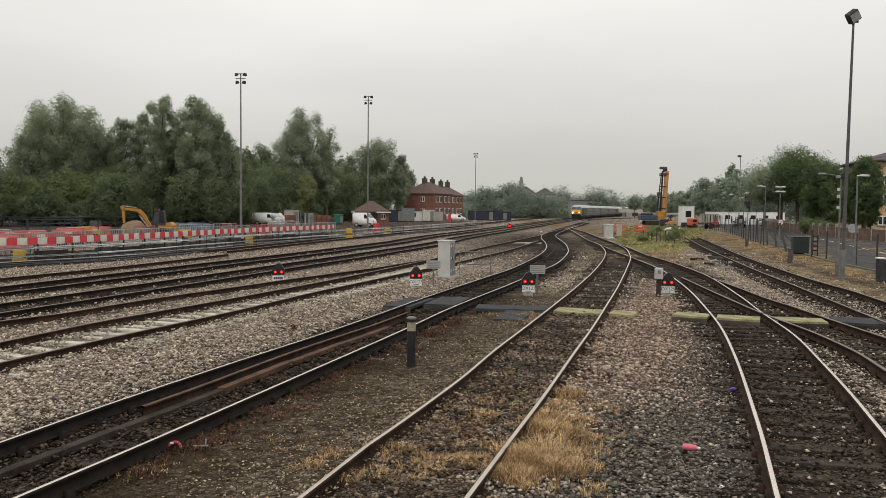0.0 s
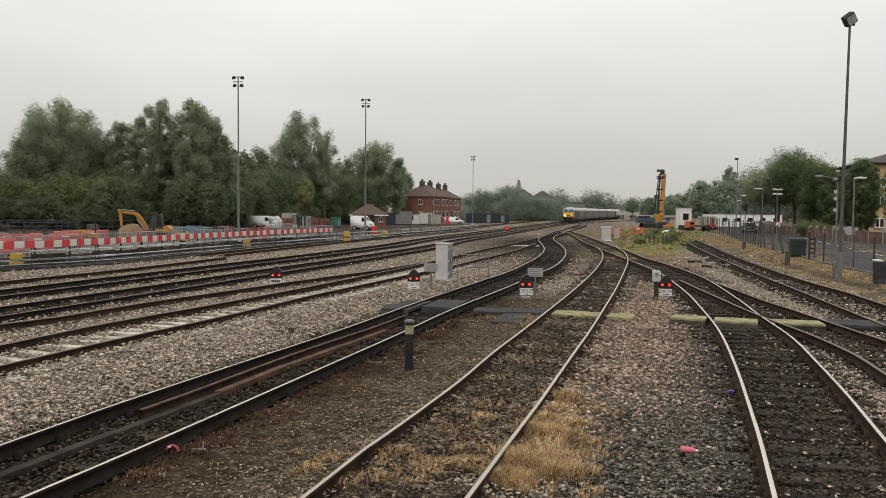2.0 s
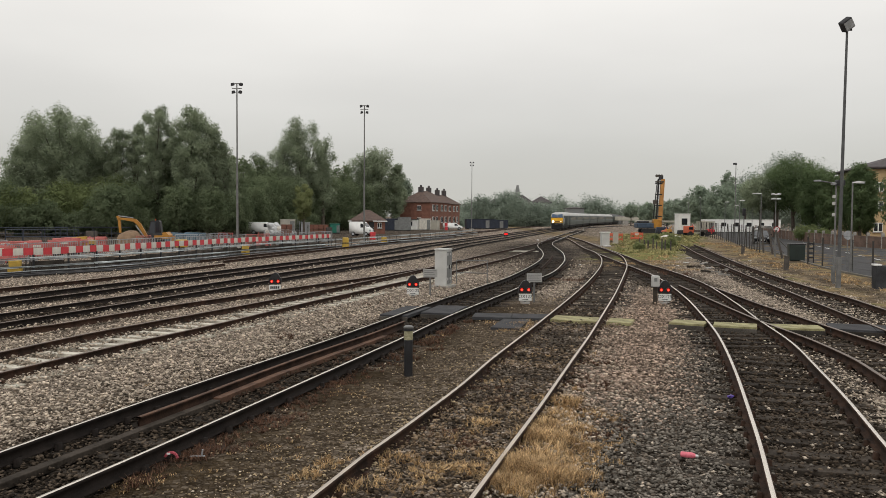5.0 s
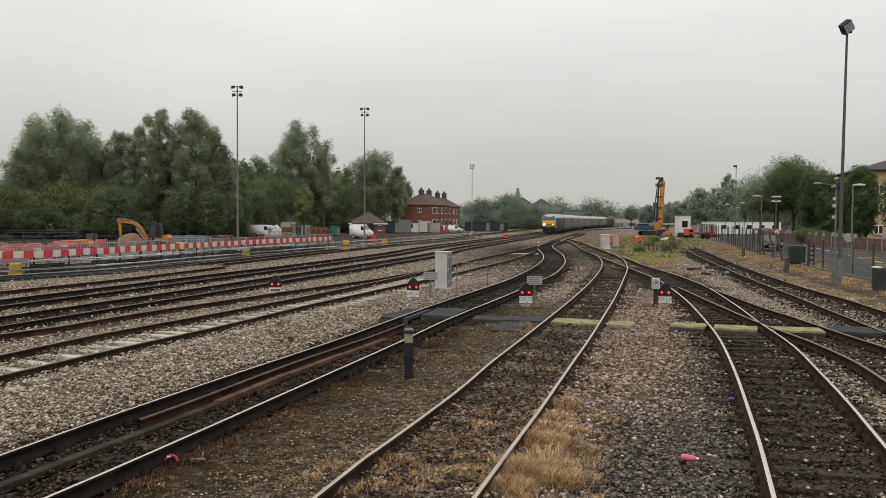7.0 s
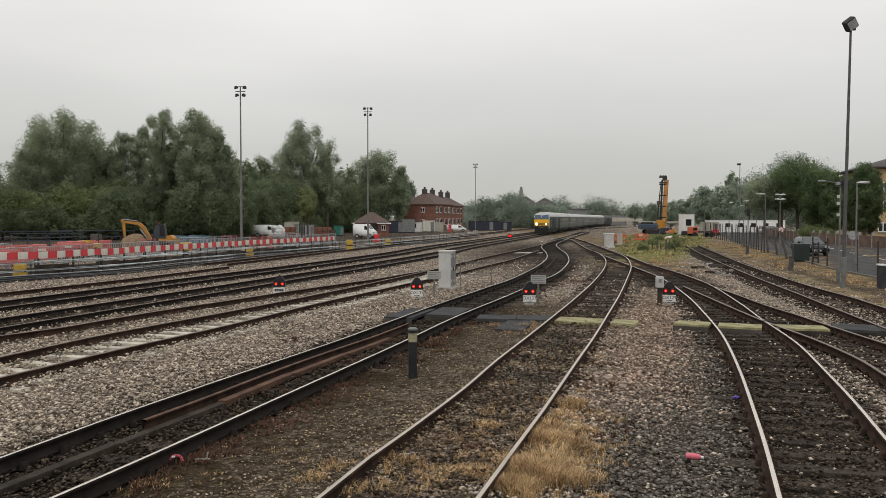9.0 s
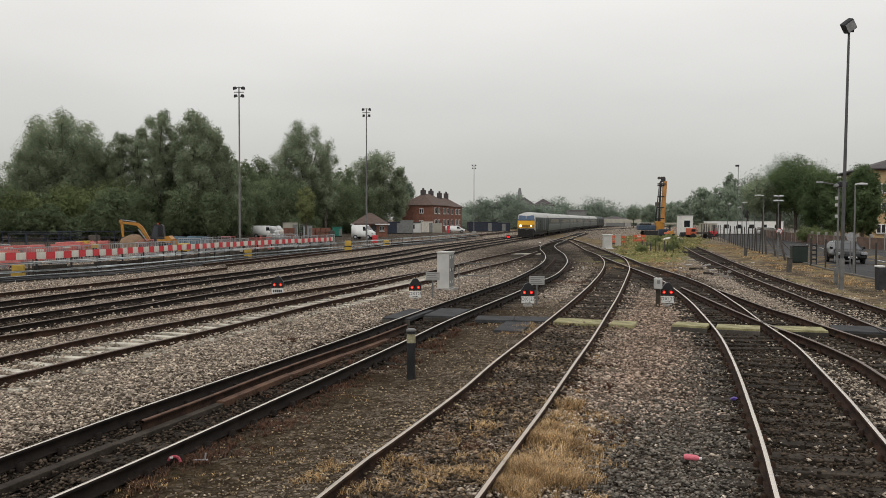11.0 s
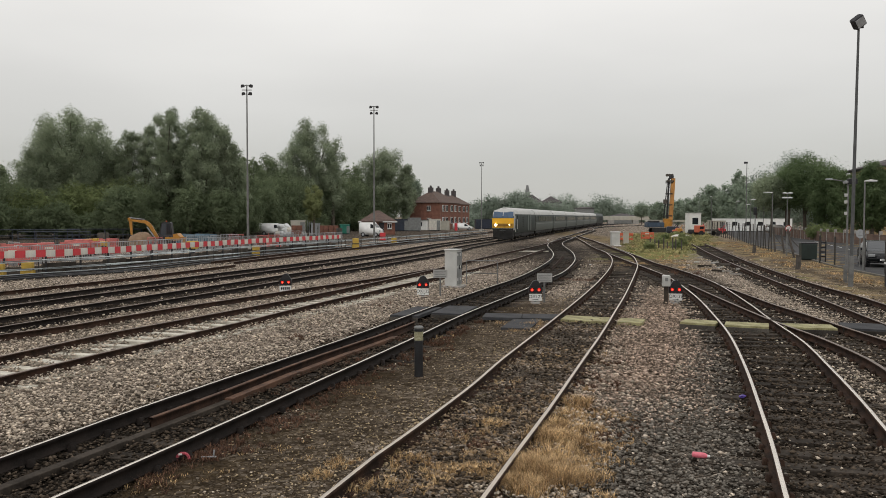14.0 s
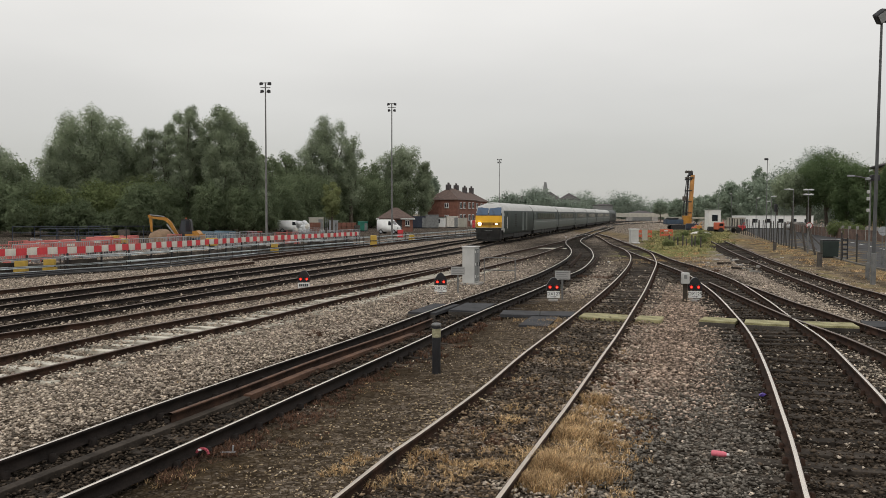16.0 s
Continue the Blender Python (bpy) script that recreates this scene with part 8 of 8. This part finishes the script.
RT = "dense dark green maple behind the brick wall"
row([
    ((50.53, 118.00, 0.34), 11.77, 5.1, 5, RT, dict(low=0.25, n=7000, size=0.24, lumps=22)), ((50.68, 125.00, 0.18), 9.81, 3.8, 5, RT, dict(low=0.36, n=4200, size=0.24)), ((50.66, 112.00, 0.47), 9.71, 3.2, 5, RT, dict(low=0.08, n=4200, size=0.24)),
    ((46.82, 92.00, 0.90), 8.87, 2.4, 5, RT, dict(low=0.12, n=5200, size=0.22, lumps=20)), ((47.23, 95.00, 0.83), 8.28, 2.1, 5, RT, dict(low=0.1, n=2600, size=0.22)), ((48.68, 94.00, 0.86), 7.72, 1.5, 5, RT, dict(low=0.1, n=2600, size=0.22)),
    ((51.09, 108.00, 0.56), 8.88, 2.8, 5, RT, dict(low=0.05, n=3200, size=0.26)), ((46.40, 120.00, 1.10), 8.69, 3.0, 0, "hazy green tree beyond the boundary fence", dict(low=0.4, n=2800, size=0.32)),
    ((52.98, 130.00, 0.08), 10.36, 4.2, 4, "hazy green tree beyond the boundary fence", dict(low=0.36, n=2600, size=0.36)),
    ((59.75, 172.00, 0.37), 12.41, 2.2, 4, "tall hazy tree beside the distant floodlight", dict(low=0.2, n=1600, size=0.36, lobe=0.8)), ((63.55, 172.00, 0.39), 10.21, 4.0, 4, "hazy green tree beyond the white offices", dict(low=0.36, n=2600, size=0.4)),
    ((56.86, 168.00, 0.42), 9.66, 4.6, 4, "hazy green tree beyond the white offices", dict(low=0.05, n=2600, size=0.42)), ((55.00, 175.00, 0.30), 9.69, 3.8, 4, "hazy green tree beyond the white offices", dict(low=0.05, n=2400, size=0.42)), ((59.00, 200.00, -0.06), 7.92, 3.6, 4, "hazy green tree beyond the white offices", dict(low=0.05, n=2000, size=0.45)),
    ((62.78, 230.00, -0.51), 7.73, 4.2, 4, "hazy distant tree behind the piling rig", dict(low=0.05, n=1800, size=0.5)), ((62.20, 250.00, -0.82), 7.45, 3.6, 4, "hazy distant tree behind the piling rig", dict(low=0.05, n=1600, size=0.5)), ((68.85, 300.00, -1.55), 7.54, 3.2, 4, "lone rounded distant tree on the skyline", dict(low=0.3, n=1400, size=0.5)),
    ((46.34, 104.00, -0.09), 1.85, 2.2, 2, "bright green bush behind the brick wall", dict(low=0.0, n=1800, size=0.16, name="bush", cat="bush", lumps=12)), ((46.08, 100.00, 0.02), 1.61, 1.7, 2, "bright green bush behind the brick wall", dict(low=0.0, n=1400, size=0.16, name="bush", cat="bush", lumps=12)),
    ((48.39, 86.00, 1.04), 8.37, 3.1, 5, RT, dict(low=0.1, n=3200, size=0.24)),
])


rw = np.random.RandomState(44)
for i in range(10):
    yy = 70 + 6.5 * i + float(rw.uniform(-2, 2))
    xx = float(np.interp(yy, [64, 80, 100, 140], [15.8, 21.0, 26.5, 38])) + float(rw.uniform(-1.5, 2.5 + 0.04 * i))
    tree(xx, yy, float(rw.uniform(0.4, 0.85)), float(rw.uniform(0.5, 1.0)), (3, 2, 3, 3)[i % 4], "low green weed clump on the disused ground", 420 + i, low=0.0, n=260, size=0.13, name="weed_clump", cat="weeds", lumps=9, lobe=1.1)


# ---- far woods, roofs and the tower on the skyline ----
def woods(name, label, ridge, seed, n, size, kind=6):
    """A far belt of tree crowns as one mass of leaf clumps along a ridge (x, y, height, radius)."""
    r = np.random.RandomState(seed)
    blobs = []
    for (x0, y0, h0, r0), (x1, y1, h1, r1) in zip(ridge, ridge[1:]):
        steps = max(2, int(math.hypot(x1 - x0, y1 - y0) / (r0 * 0.9)))
        for i in range(steps):
            u = i / steps
            h, rad = h0 + (h1 - h0) * u + r.normal() * h0 * 0.17, (r0 + (r1 - r0) * u) * r.uniform(0.7, 1.3)
            x, y = x0 + (x1 - x0) * u, y0 + (y1 - y0) * u + r.uniform(-5, 5)
            blobs.append((x, y, h - rad, rad, rad))
            blobs.append((x, y, (h - rad) * 0.5, rad * 1.1, h * 0.5))
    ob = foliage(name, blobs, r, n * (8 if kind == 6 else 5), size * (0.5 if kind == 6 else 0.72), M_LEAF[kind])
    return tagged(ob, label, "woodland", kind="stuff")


# the ridges default to leaf colour 6, which has the haze mixed in
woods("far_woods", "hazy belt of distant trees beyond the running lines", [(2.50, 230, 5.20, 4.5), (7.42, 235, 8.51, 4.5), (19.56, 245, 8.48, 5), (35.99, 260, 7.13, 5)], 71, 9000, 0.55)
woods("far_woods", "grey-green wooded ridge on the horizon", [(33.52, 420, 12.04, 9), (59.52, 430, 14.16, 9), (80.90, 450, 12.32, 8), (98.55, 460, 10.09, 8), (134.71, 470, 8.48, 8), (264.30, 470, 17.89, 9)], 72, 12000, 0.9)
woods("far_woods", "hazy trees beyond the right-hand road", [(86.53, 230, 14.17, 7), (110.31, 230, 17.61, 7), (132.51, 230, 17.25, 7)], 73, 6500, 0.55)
woods("far_woods", "trees closing the view behind the willow belt", [(-90.00, 125, 15, 6), (-81.49, 140, 11, 5), (-40.18, 160, 12, 5), (-17.0, 190, 12, 5)], 74, 9000, 0.45, 1)
hill = thing("skyline_tower", pose(*(36.29, 400.00, 5.01)[:2], -0.2), "hazy stone tower with a pointed top on the skyline", "tower")
# pale greys put the distance haze into the tower's colour
part("shaft", box(B(), (-1.6, -1.6, -0.2), (1.6, 1.6, 12.5), 0.2), M_CABINET, hill)
part("spire", box(B(), (-1.4, -1.4, 12.5), (1.4, 1.4, 18.2), 0.0, 0.35), M_CABSIDE, hill)
for (x, y, z), w, h in (((45.9, 380.00, 9.4), 9, 3.2), ((35.2, 360.00, 8.6), 10, 4.2), ((28.68, 360.00, 6.74), 22, 4), ((53.57, 330.00, 6.32), 6.5, 0.6), ((71.17, 340.00, 3.00), 10, 1.4)):
    g_ = thing("distant_building", pose(x, y, -0.2), "hazy distant building with a plain roof", "building", "distant buildings")
    part("wall", box(B(), (-w / 2, 0, -0.2), (w / 2, 10, z + 0.2)), M_CABSIDE, g_)
    part("roof", hipped(B(), -w / 2, w / 2, 0, 10, z + 0.2, z + h), M_SLATE, g_)
bridge = thing("distant_bridge", pose(*(76.36, 330.00, 2.12)[:2], -0.2), "long low bridge wall across the distant lines", "bridge")
part("parapet", box(B(), (-24, 0, 1.6), (20, 2, 3.2), 0.1), M_BEIGE, bridge)
for x in (-24, -14, -4, 6, 16):
    part("pier", box(B(), (x, 0, -0.3), (x + 2.4, 2, 1.6), 0.05), M_CONC, bridge)


motions()
